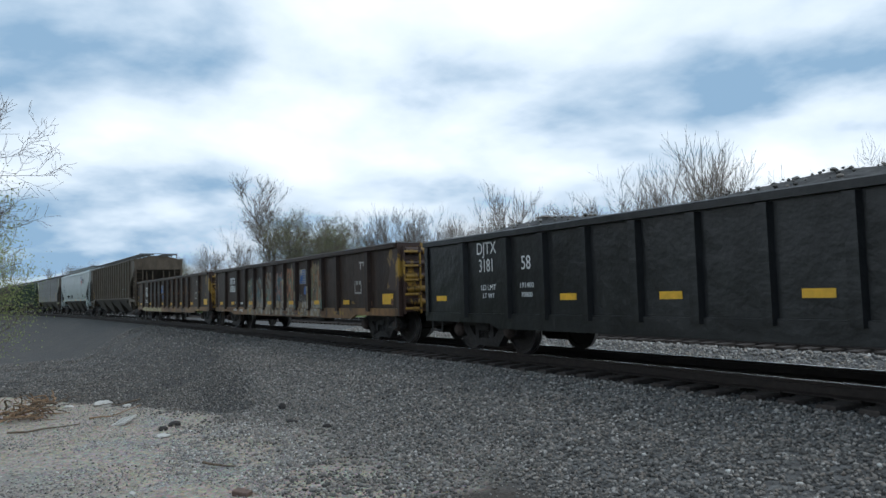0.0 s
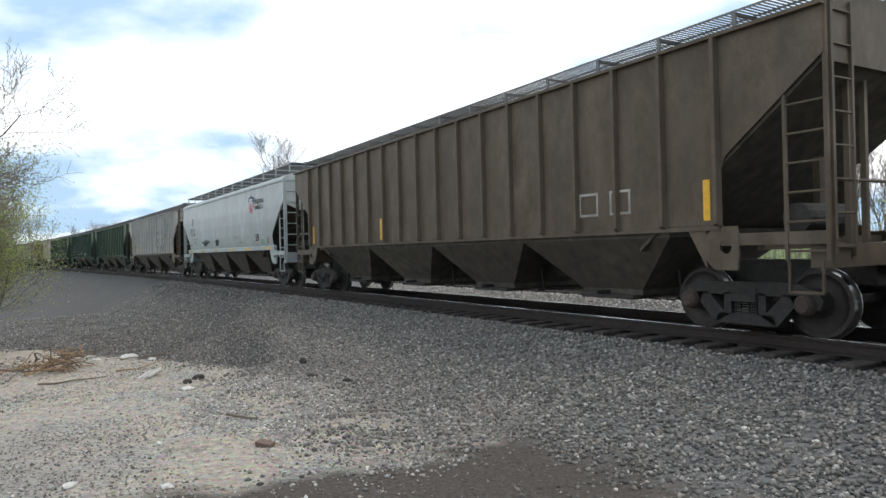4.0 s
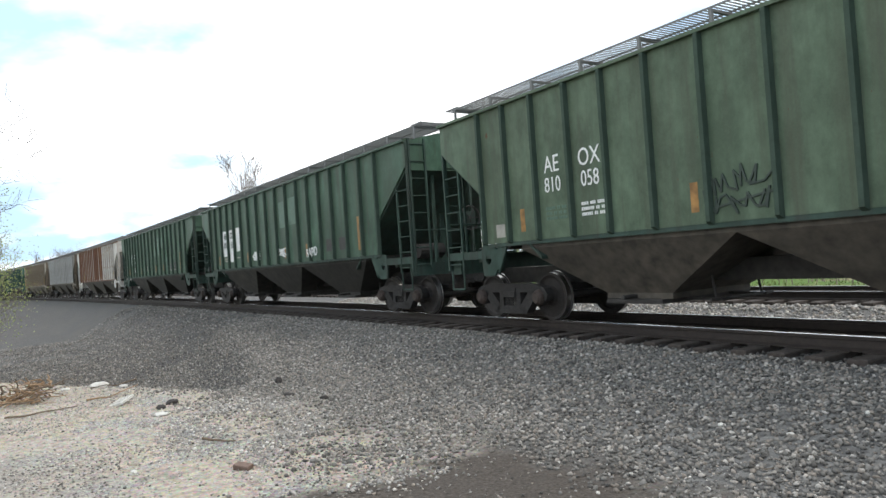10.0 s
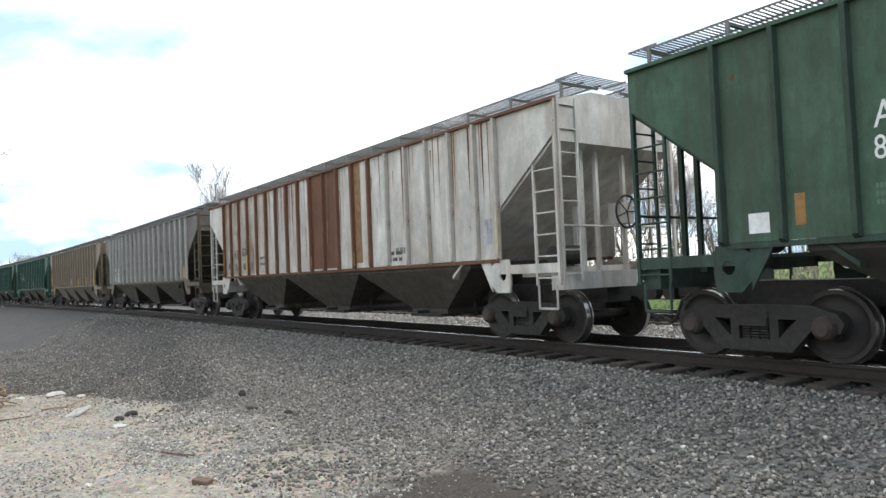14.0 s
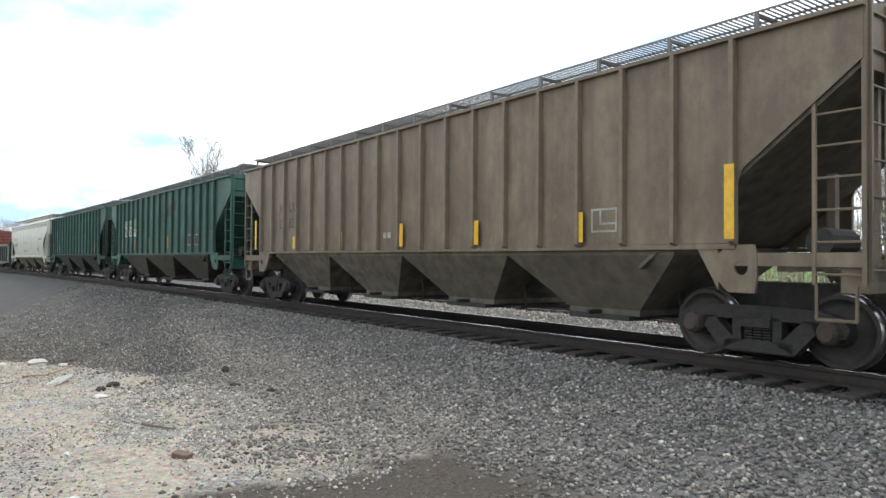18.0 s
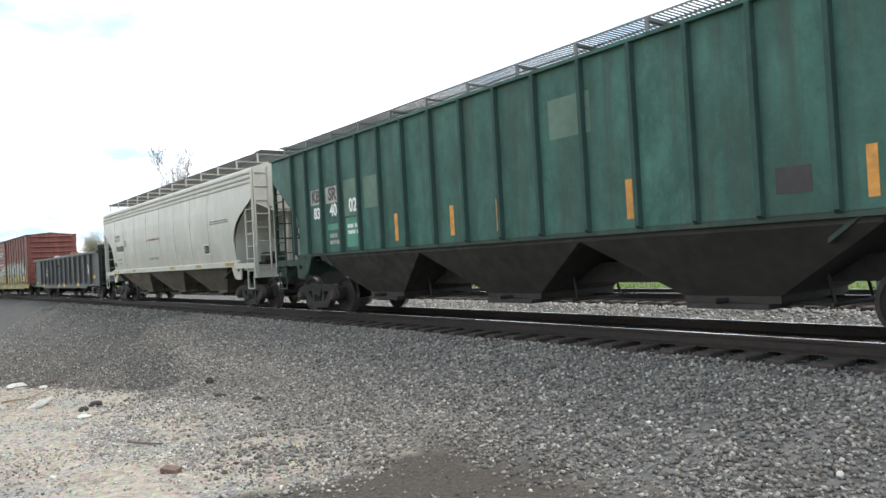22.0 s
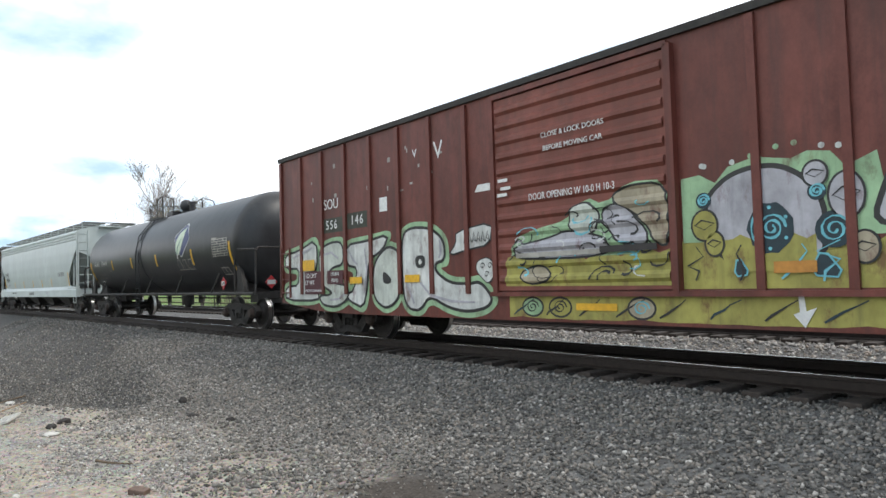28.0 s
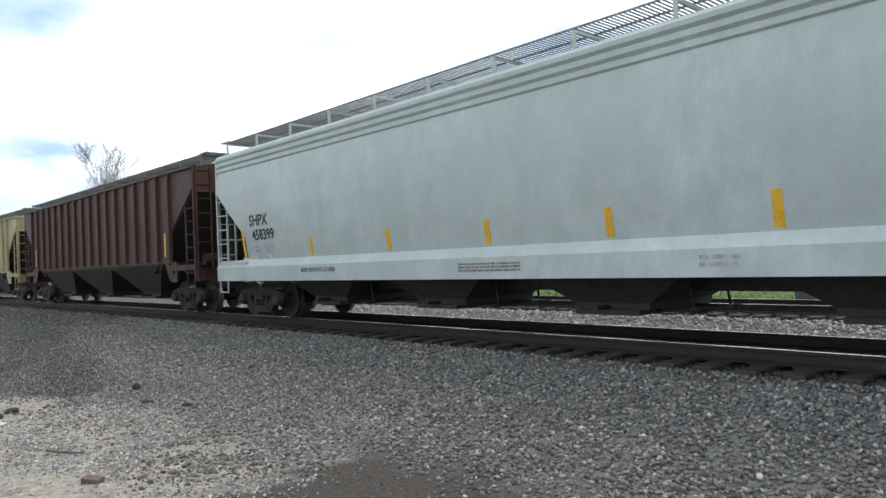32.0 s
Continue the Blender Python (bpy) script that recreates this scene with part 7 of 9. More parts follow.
sheet(w5, "plate", DULL_WHITE, -6.48, -6.26, 1.74, 1.92, surface=bow)
sheet(w5, "plate", COLUMN_GREY, -6.85, -6.6, 1.76, 1.86, surface=bow)
words(w5, "BUILDING", 5.92, 3.36, 0.255, BLACK, bow, name="slogan", bold=0.006)
words(w5, "AMERICA", 5.9, 3.13, 0.255, BLACK, bow, name="slogan", bold=0.006)
SHIELD = [(0, -0.38), (0.2, -0.33), (0.33, -0.16), (0.31, 0.06), (0.36, 0.22), (0.3, 0.31), (0.14, 0.31), (0, 0.38), (-0.14, 0.31), (-0.3, 0.31), (-0.36, 0.22), (-0.31, 0.06), (-0.33, -0.16), (-0.2, -0.33)]
flat_shape(w5, "shield_emblem_edge", NAVY, [(4.88 + x * 1.06, 3.27 + z * 1.06) for x, z in SHIELD], 0, 1.512)
flat_shape(w5, "shield_emblem", WHITE, [(4.88 + x, 3.27 + z) for x, z in SHIELD], 1, 1.512, "white, red and navy shield emblem")
flat_shape(w5, "emblem_head", NAVY, [(4.88 + x, 3.27 + z) for x, z in SHIELD[3:12]], 2, 1.512)
for z in (3.485, 3.385):
    sheet(w5, "emblem_bar", WHITE, 4.64, 5.12, z - 0.03, z + 0.03, y=1.524)
for i in range(6):
    x = 4.62 + i * 0.104
    sheet(w5, "emblem_stripe", RED, x - 0.026, x + 0.026, 2.93 if 0 < i < 5 else 3.08, 3.32, y=1.52)
sheet(w5, "data_panel", WHITE, 5.25, 5.78, 1.76, 2.11, surface=bow)
for q in ((5.27, 5.5, 1.88, 2.09), (5.52, 5.76, 1.88, 2.09), (5.27, 5.76, 1.78, 1.86)):
    sheet(w5, "data_cell", BLACK, *q, surface=bow, lift=0.009)
bars(w5, 5.4, 2.02, 2, 0.14, 0.03, WHITE, surface=bow, lift=0.014)
for x in (-6.6, -3.85, -1.18, 1.46, 4.17, 6.85):
    sheet(w5, "reflector", YELLOW if x > -1 else FADED_YELLOW, x - (0.42 if x < -6 else 0.27), x + (0.42 if x < -6 else 0.27), 1.435, 1.535, y=1.502)
FADED_MINT = plain("faded_mint_paint", (0.22, 0.36, 0.28), 0.6, 0, 5, 0.3, 0.05)
FADED_RUST = plain("faded_pink_rust", (0.33, 0.24, 0.2), 0.7, 0, 6, 0.4, 0.05)
tag_ink = plain("black_tag_ink", (0.03, 0.03, 0.035), 0.6, 0, 10, 0.2, 0.02)
for x0 in (-4.0, -1.35):
    mesh, p = Mesh(), None
    rr = random.Random(int(x0 * 10))
    for i in range(22):
        q = (x0 + i * 0.075 * (1 if x0 < -2 else 0.5), -(bow(1.9) + 0.008), 1.9 + (0.16 * math.sin(i * 1.9) if 5 < i < 18 else 0.02) + rr.uniform(-0.05, 0.05))
        if p:
            mesh.tube(p, q, 0.018, 4)
        p = q
    part("graffiti_tag", mesh, tag_ink, w5, "black scrawled graffiti tag")
for x0, x1, z0, z1, m in ((5.95, 6.45, 1.62, 1.85, FADED_MINT), (6.7, 6.95, 1.66, 1.9, FADED_RUST), (2.9, 3.3, 1.75, 1.8, FADED_RUST), (2.3, 2.7, 2.0, 2.05, FADED_RUST)):
    sheet(w5, "worn_patch", m, x0, x1, z0, z1, surface=bow)
for ob in set(w5.children) - BEFORE:
    ob.matrix_basis = pose(-0.12 if ob.name.startswith("reflector") else -0.19, 0, 0) @ ob.matrix_basis

# white hopper with rust spots
sheet(w6, "lettering_column", COLUMN_GREY, 2.22, 3.05, 1.53, 3.9)
for i in range(4):
    z = 3.54 - i * 0.49
    sheet(w6, "emblem_bar", WHITE, 2.58, 2.86, z - 0.13, z + 0.13, lift=0.009)
sheet(w6, "emblem_bar", WHITE, 2.56, 2.96, 1.62, 1.7, lift=0.009)
for x in (-7.04, -4.7, -2.2, 0.16, 2.34, 4.86, 7.05):
    sheet(w6, "reflector", YELLOW, x - 0.065, x + 0.065, 1.54, 2.02 if abs(x) < 7 else 2.4, lift=0.09 if abs(x) > 7 or x == -2.2 else 0.02)
for x0, x1 in ((3.46, 3.88), (4.3, 4.74)):
    sheet(w6, "dark_panel", DARK_PANEL, x0, x1, 1.64, 1.97)
for text, x, z, size in (("AT", -5.88, 2.1, 0.33), ("GX", -5.1, 2.12, 0.35), ("76", -5.86, 1.78, 0.42), ("28", -5.1, 1.8, 0.42), ("0", -4.42, 1.82, 0.42)):
    words(w6, text, x, z, size, FADED_INK, lift=0.011, name="reporting_mark" if text.isalpha() else "wagon_number", bold=0.008, sx=0.8)
for x0, x1, z0, z1 in ((-5.96, -5.58, 1.56, 2.28), (-5.42, -4.86, 1.6, 2.34)):
    sheet(w6, "number_panel", DULL_WHITE, x0, x1, z0, z1)
bars(w6, 3.66, 2.42, 4, 0.44, 0.05, GREY_INK, seed=14)
bars(w6, 0.9, 1.8, 3, 0.5, 0.05, GREY_INK, seed=15)
r = random.Random(21)
for i in range(150):
    bay = r.choice((1.9, 1.9, 1.75, -6.8, -6.4, -5.6, -4.7, 5.1, 5.3, 5.6, 4.55, 6.2))
    x, z = bay + r.uniform(-0.3, 0.3), r.uniform(1.9, 3.75)
    k = r.uniform(0.008, 0.04) * (2.2 if i % 13 == 0 else 1)
    pts = [(px + r.gauss(0, k * 0.3), pz + r.gauss(0, k * 0.5)) for px, pz in ellipse(x, z, k, k * r.uniform(1, 2.6), 10)]
    flat_shape(w6, "rust_patch", RUST_BROWN if i % 3 else DARK_PANEL, pts, 0, RIB_SIDE - 0.001)
for x, z, w, h in ((5.1, 3.45, 0.1, 0.26), (5.25, 3.3, 0.12, 0.16), (5.32, 2.9, 0.12, 0.3), (4.55, 2.42, 0.16, 0.07), (4.6, 2.2, 0.1, 0.08), (6.0, 3.2, 0.1, 0.3), (5.15, 2.6, 0.08, 0.16),
                   (-6.66, 2.62, 0.13, 0.16), (-6.55, 2.1, 0.05, 0.26), (-6.18, 2.6, 0.06, 0.22), (-5.85, 2.78, 0.14, 0.1), (-6.1, 2.0, 0.07, 0.3), (-5.0, 2.66, 0.12, 0.22), (-4.5, 3.15, 0.07, 0.3), (-4.4, 2.55, 0.08, 0.26), (-4.25, 2.1, 0.06, 0.1), (-6.2, 1.66, 0.12, 0.1)):
    pts = [(px + r.gauss(0, w * 0.22), pz + r.gauss(0, h * 0.2)) for px, pz in ellipse(x, z, w, h, 26)]
    flat_shape(w6, "rust_patch", RUST_BROWN, pts, 1, RIB_SIDE - 0.001)

# green hoppers
for wagon, num, dark in ((w7, ("810", "058"), False), (w9, ("810", "135"), True)):
    words(wagon, "AE", -5.45, 2.7, 0.4, WHITE, name="reporting_mark", sx=0.8)
    words(wagon, "OX", -4.58, 2.7, 0.4, WHITE, name="reporting_mark", sx=0.8)
    words(wagon, num[0], -5.45, 2.36, 0.36, WHITE, name="wagon_number", sx=0.75)
    words(wagon, num[1], -4.58, 2.36, 0.36, WHITE, name="wagon_number", sx=0.75)
    bars(wagon, -5.4, 1.98, 3, 0.5, 0.05, PALE_GREEN, seed=6)
    bars(wagon, -4.55, 1.98, 3, 0.5, 0.05, WHITE, seed=7)
    sheet(wagon, "plate", WHITE if dark else DULL_WHITE, -7.08, -6.82, 1.58, 1.82)
for x in (-6.45, -2.85, 0.9, 2.68, 6.15):
    sheet(w9, "reflector", FADED_ORANGE, x - 0.06, x + 0.06, 1.64, 2.0 if x < 6 else 2.5)
    sheet(w7, "reflector", FADED_ORANGE, x + 0.1, x + 0.22, 1.64, 2.04)
    sheet(w8, "reflector", FADED_ORANGE, x + 0.03, x + 0.14, 1.64, 2.0 if x < 6 else 2.5)
sheet(w9, "pale_panel", PALE_GREEN, 0.68, 1.3, 2.5, 3.3)
sheet(w9, "pale_panel", PALE_GREEN, 1.42, 2.2, 2.55, 3.45)
sheet(w9, "pale_panel", PALE_GREEN, 2.32, 2.72, 2.9, 3.4)
for x in (4.38, 5.15):
    sheet(w9, "dark_panel", DARK_PANEL, x - 0.22, x + 0.22, 1.7, 2.04)
    for q in ((x - 0.25, x + 0.25, 1.66, 1.7), (x - 0.25, x - 0.22, 1.7, 2.06)):
        sheet(w9, "stencil_box", DULL_WHITE, *q)
bars(w9, 5.15, 2.4, 3, 0.55, 0.05, PALE_GREEN, seed=9)
bars(w9, -1.4, 1.96, 3, 0.5, 0.05, DULL_WHITE, seed=10)
for x in (2.9, 3.7, 4.4):
    sheet(w7, "dark_panel", DARK_PANEL, x - 0.2, x + 0.2, 1.7, 1.98)
words_ink = plain("dull_black_spray", (0.03, 0.045, 0.035), 0.7, 0, 8, 0.3, 0.02)
mesh = Mesh()
rr, p = random.Random(2), None
for i in range(40):
    q = (-2.5 + 1.0 * (i % 20) / 20 + rr.gauss(0, 0.05), -RIB_SIDE - 0.008, (2.0 if i < 20 else 1.72) + 0.13 * math.sin(i * 2.2) + rr.gauss(0, 0.04))
    if p:
        mesh.tube(p, q, 0.018, 4)
    p = q
part("graffiti_tag", mesh, words_ink, w7, "dark scrawled graffiti")
# number panels of the second green hopper
for x0, x1, z0, z1 in ((-5.76, -5.1, 1.95, 2.95), (-4.9, -4.24, 1.72, 2.95), (-4.04, -3.4, 2.1, 2.98)):
    sheet(w8, "number_panel", WHITE, x0, x1, z0, z1)
words(w8, "AE", -5.43, 2.72, 0.33, words_ink, lift=0.011, name="reporting_mark", bold=0.008)
words(w8, "OX", -4.57, 2.72, 0.33, words_ink, lift=0.011, name="reporting_mark", bold=0.008)
words(w8, "810", -5.43, 2.38, 0.32, words_ink, lift=0.011, name="wagon_number", sx=0.85, bold=0.008)
words(w8, "155", -4.57, 2.36, 0.32, words_ink, lift=0.011, name="wagon_number", sx=0.85, bold=0.008)
flat_shape(w8, "plate", WHITE, ellipse(-4.85, 1.78, 0.06, 0.06, 14), 0, RIB_SIDE)
bars(w8, -5.4, 1.86, 2, 0.4, 0.05, DULL_WHITE, seed=31)
bars(w8, -3.8, 1.86, 1, 0.6, 0.05, DULL_WHITE, seed=32)
for x in (4.42, 5.27):
    sheet(w8, "dark_panel", DARK_PANEL, x - 0.22, x + 0.22, 1.7, 2.04)
sheet(w8, "pale_panel", PALE_GREEN, 0.62, 1.34, 2.62, 3.45)
sheet(w8, "pale_panel", PALE_GREEN, 1.46, 2.2, 2.66, 3.5)
words(w8, "RAPID", 3.3, 1.72, 0.36, WHITE, lift=0.075, name="graffiti_word", tilt=4, bold=0.006, sx=0.8)
for x, k in ((-1.8, 0.9), (0.75, 0.7)):
    mesh, p = Mesh(), None
    rr = random.Random(int(x * 7))
    for i in range(int(34 * k)):
        q = (x - k / 2 + k * ((i * 0.618) % 1), -RIB_SIDE - 0.008, 1.82 + rr.uniform(-0.14, 0.16))
        if p:
            mesh.tube(p, q, 0.014, 4)
        p = q
    part("graffiti_tag", mesh, WHITE, w8, "white scrawled graffiti")

# rust-streaked white hopper: single panels rusted through, rust along the top
r = random.Random(33)
for i in range(19):
    x0 = RIBS_C[i]
    pitch = RIBS_C[i + 1] - x0
    if i in (9, 10):
        sheet(w10, "rusted_panel", M["rust_coat"], x0 + 0.04, x0 + pitch - 0.04, 1.52, 3.95)
    elif i < 5:
        sheet(w10, "rusted_panel", M["rusty_white"], x0 + 0.04, x0 + pitch - 0.04, 1.52, 3.95)
    elif i in (12,):
        sheet(w10, "rusted_panel", RUST_TAN, x0 + 0.05, x0 + 0.35, 1.6, 3.95)
    for k in range(6 if i < 12 else 3):
        x = x0 + (r.uniform(0.05, 0.14) if k % 3 == 0 else r.uniform(0.06, pitch - 0.08))
        z1 = r.choice((3.95, 3.95, r.uniform(2.2, 3.9)))
        z0, w = max(1.52, z1 - r.uniform(0.3, 1.9)), r.uniform(0.008, 0.03)
        flat_shape(w10, "rust_streak", r.choice((RUST_TAN, RUST_RED, RUST_TAN)), [(x - w, z1), (x + w, z1), (x + w * 0.6, (z0 + z1) / 2), (x + 0.003, z0), (x - w * 0.7, (z0 + z1) / 2)], k % 2, RIB_SIDE - 0.001)
for x, top in ((-7.2, 2.2), (-2.565, 1.85), (-0.21, 1.85), (2.145, 1.86), (5.285, 1.88), (7.42, 2.35)):
    sheet(w10, "reflector", FADED_YELLOW, x - 0.06, x + 0.06, 1.53, top, lift=0.068)
for x0 in (3.96, 4.13, 4.28):
    sheet(w10, "data_cell", GREY_INK, x0, x0 + 0.13, 1.72, 1.86)
sheet(w10, "faded_panel", SPRAY_GREY, 6.98, 7.24, 1.75, 2.2)
for text, x, z, size in (("AT", -6.1, 2.17, 0.36), ("GX", -5.3, 2.22, 0.36), ("76", -6.1, 1.74, 0.32), ("06", -5.3, 1.76, 0.32), ("1", -4.66, 1.76, 0.3)):
    words(w10, text, x, z, size, FADED_INK, name="reporting_mark" if text.isalpha() else "wagon_number", lift=0.014, bold=0.004, sx=0.82, spacing=1.15)
sheet(w10, "data_panel", DARK_PANEL, -6.85, -6.58, 1.72, 1.92, lift=0.012)
sheet(w10, "reflector", FADED_YELLOW, -4.98, -4.86, 1.53, 2.1, lift=0.092)
words(w10, "LD LMT", -3.76, 1.98, 0.13, FADED_INK, name="weight_stencil", lift=0.012)
words(w10, "LT WT", -3.76, 1.78, 0.13, FADED_INK, name="weight_stencil", lift=0.012)
bars(w10, 3.9, 1.75, 2, 0.6, 0.08, words_ink, seed=41)

# grimy hopper with white number panels
for x0, x1, z0, z1 in ((-6.06, -5.56, 1.92, 2.26), (-5.32, -4.72, 1.92, 2.28), (-6.06, -5.56, 1.55, 1.88), (-5.32, -4.72, 1.55, 1.88)):
    sheet(w11, "number_panel", WHITE, x0, x1, z0, z1)
for text, x, z in (("AT", -5.81, 2.09), ("GX", -5.03, 2.1), ("76", -5.81, 1.71), ("20", -5.03, 1.71)):
    words(w11, text, x, z, 0.36, BLACK, lift=0.011, name="reporting_mark" if text.isalpha() else "wagon_number", bold=0.008, sx=0.9)
sheet(w11, "reflector", YELLOW, -6.72, -6.34, 1.98, 2.14)
flat_shape(w11, "rust_patch", RUST_BROWN, [(-6.78, 3.65), (-6.25, 3.7), (-6.3, 3.0), (-6.45, 2.3), (-6.62, 2.2), (-6.7, 2.9)], 0, RIB_SIDE)
for i in range(40):
    x, z = r.uniform(-6, 6.8), r.uniform(1.7, 3.8)
    k = r.uniform(0.02, 0.1)
    pts = [(px + r.gauss(0, k * 0.35), pz + r.gauss(0, k * 0.5)) for px, pz in ellipse(x, z, k, k * r.uniform(1, 2.5), 11)]
    flat_shape(w11, "rust_patch", RUST_BROWN, pts, 0, RIB_SIDE - 0.001)
for x in (-2.5, 0.5, 3.0, 6.6):
    sheet(w11, "reflector", YELLOW, x - 0.06, x + 0.06, 1.55, 2.0)

# tan four-bay hopper
for text, x, z in (("NT", -6.04, 2.64), ("LX", -5.42, 2.66), ("52", -6.12, 2.2), ("82", -5.45, 2.22)):
    words(w12, text, x, z, 0.38, FADED_INK, name="reporting_mark" if text.isalpha() else "wagon_number", sx=0.85)
for x, z in ((-7.9, 2.4), (-5.17, 1.86), (-2.52, 1.9), (0.14, 2.0), (2.6, 1.96), (5.06, 1.98), (7.5, 2.44)):
    sheet(w12, "reflector", YELLOW, x - 0.065, x + 0.065, 1.53, z, lift=0.09 if x > 7 else 0.06)
for q in ((5.24, 5.72, 1.67, 1.7), (5.24, 5.72, 1.99, 2.02), (5.24, 5.27, 1.7, 1.99), (5.69, 5.72, 1.7, 1.99), (5.4, 5.43, 1.78, 1.99), (5.43, 5.69, 1.78, 1.81)):
    sheet(w12, "stencil_box", DULL_WHITE, *q)
for x in (-0.6, -0.42):
    sheet(w12, "plate", DULL_WHITE, x - 0.06, x + 0.06, 1.72, 1.84)

# blue-green hoppers
for x0, x1, z0, z1, m in ((-5.6, -5.02, 2.66, 3.02, WHITE), (-4.8, -4.22, 2.66, 3.02, WHITE), (-5.56, -5.04, 2.28, 2.6, WHITE), (-4.78, -4.24, 2.28, 2.62, WHITE), (-3.96, -3.36, 2.28, 2.6, WHITE), (-3.98, -3.34, 2.64, 3.1, LIME)):
    sheet(w13, "number_panel", m, x0, x1, z0, z1)
for text, x, z, size in (("KB", -5.31, 2.84, 0.38), ("SR", -4.51, 2.84, 0.38), ("83", -5.3, 2.44, 0.34), ("47", -4.51, 2.45, 0.34), ("91", -3.66, 2.44, 0.36)):
    words(w13, text, x, z, size, BLACK if text.isdigit() else FADED_INK, lift=0.011, name="reporting_mark" if text.isalpha() else "wagon_number", bold=0.01, sx=0.88)
for i, z in enumerate((2.12, 1.98, 1.84)):
    words(w13, ("LD LT", "LD LMT", "LT WT")[i], -5.1, z, 0.13, DULL_WHITE, name="weight_stencil")
    words(w13, ("200600", "202300", "60700")[i], -4.32, z, 0.13, DULL_WHITE, name="weight_stencil")
for x in (-6.11, -3.81, -1.27, 1.54, 3.78, 6.18):
    sheet(w13, "reflector", ORANGE if x > 0 else FADED_ORANGE, x - 0.065, x + 0.065, 1.68, 2.14 if x < 6 else 2.6)
flat_shape(w13, "worn_emblem", DARK_PANEL, [(0.86, 2.72), (1.3, 2.76), (1.34, 2.92), (2.1, 3.02), (2.2, 3.1), (2.6, 3.16), (2.66, 3.56), (2.28, 3.56), (2.2, 3.48), (1.6, 3.36), (1.42, 3.26), (0.9, 3.12)], 0, RIB_SIDE, "worn dark slanted emblem")
for x in (4.38, 5.2):
    sheet(w13, "dark_panel", DARK_PANEL, x - 0.21, x + 0.21, 1.78, 2.12)
    for q in ((x - 0.24, x + 0.24, 1.75, 1.78), (x - 0.24, x + 0.24, 2.12, 2.15), (x - 0.24, x - 0.21, 1.78, 2.12), (x + 0.21, x + 0.24, 1.78, 2.12)):
        sheet(w13, "stencil_box", DULL_WHITE, *q)
bars(w13, 6.85, 2.2, 4, 0.5, 0.05, PALE_GREEN, seed=46)
sheet(w14, "number_panel", DULL_WHITE, -6.26, -5.73, 2.62, 2.98)
sheet(w14, "number_panel", DULL_WHITE, -5.52, -4.88, 2.6, 2.98)
for text, x, z, size, m in (("KB", -6.0, 2.8, 0.38, FADED_INK), ("SR", -5.2, 2.79, 0.4, FADED_INK), ("83", -5.97, 2.4, 0.36, WHITE), ("40", -5.18, 2.42, 0.38, WHITE), ("02", -4.3, 2.46, 0.4, WHITE)):
    words(w14, text, x, z, size, m, lift=0.011, name="reporting_mark" if text.isalpha() else "wagon_number", bold=0.012, sx=0.85)
sheet(w14, "pale_panel", PALE_GREEN, -4.68, -4.05, 2.25, 3.05)
sheet(w14, "pale_panel", PALE_GREEN, -3.84, -3.22, 2.35, 3.02)
sheet(w14, "pale_panel", MINT, -5.5, -4.9, 1.98, 2.12)
sheet(w14, "pale_panel", MINT, -4.64, -4.06, 1.56, 2.2)
sheet(w14, "pale_panel", PALE_GREEN, 1.6, 2.4, 2.9, 3.5)
for x in (-5.77, -2.66, -0.87, 0.37, 3.0, 6.0):
    sheet(w14, "reflector", ORANGE, x - 0.055, x + 0.055, 1.6, 2.14 if x > -5 else 2.35)
bars(w14, -5.2, 1.85, 2, 0.4, 0.09, DULL_WHITE, seed=44)
bars(w14, -4.35, 2.02, 2, 0.42, 0.08, WHITE, seed=45, lift=0.01)
sheet(w14, "dark_panel", DARK_PANEL, 5.0, 5.4, 1.72, 2.02)

# cream hopper
BEFORE = set(w15.children)
FADED_RED = plain("faded_red_lettering", (0.42, 0.13, 0.11), 0.6, 0, 10, 0.3, 0.02)
SEAM = plain("dirty_weld_seam", (0.2, 0.185, 0.16), 0.7, 0, 4, 0.5, 0.1)
words(w15, "CITX", -6.1, 2.79, 0.33, FADED_INK, bow, name="reporting_mark", bold=0.014, sx=0.85, spacing=1.3)
words(w15, "702428", -5.82, 2.33, 0.31, FADED_INK, bow, name="wagon_number", bold=0.016, sx=1.0, spacing=1.3)
for q in ((-5.04, -4.78, 2.42, 2.44), (-5.04, -4.78, 2.64, 2.66), (-5.04, -5.02, 2.44, 2.64), (-4.8, -4.78, 2.44, 2.64), (-4.94, -4.88, 2.47, 2.56)):
    sheet(w15, "stencil_box", FADED_INK, *q, surface=bow)
words(w15, "LD LMT 198700", -5.97, 1.87, 0.1, FADED_INK, bow, name="weight_stencil")
words(w15, "LT WT 64300", -6.02, 1.7, 0.1, FADED_INK, bow, name="weight_stencil")
sheet(w15, "data_panel", DARK_PANEL, -7.0, -6.72, 1.58, 1.76, surface=bow)
sheet(w15, "data_panel", WHITE, 4.38, 4.88, 1.72, 2.04, surface=bow, lift=0.003)
sheet(w15, "data_panel", DARK_PANEL, 4.41, 4.85, 1.75, 2.01, surface=bow)
bars(w15, 4.5, 1.95, 3, 0.12, 0.03, DULL_WHITE, surface=bow, seed=53, lift=0.012)
sheet(w15, "data_cell", DULL_WHITE, 4.42, 4.84, 1.82, 1.835, surface=bow, lift=0.009)
sheet(w15, "data_cell", DULL_WHITE, 4.6, 4.62, 1.78, 1.98, surface=bow, lift=0.009)
bars(w15, 5.85, 2.72, 2, 1.5, 0.04, GREY_INK, surface=bow, seed=50)
bars(w15, -1.05, 1.8, 2, 1.2, 0.03, GREY_INK, surface=bow, seed=52)
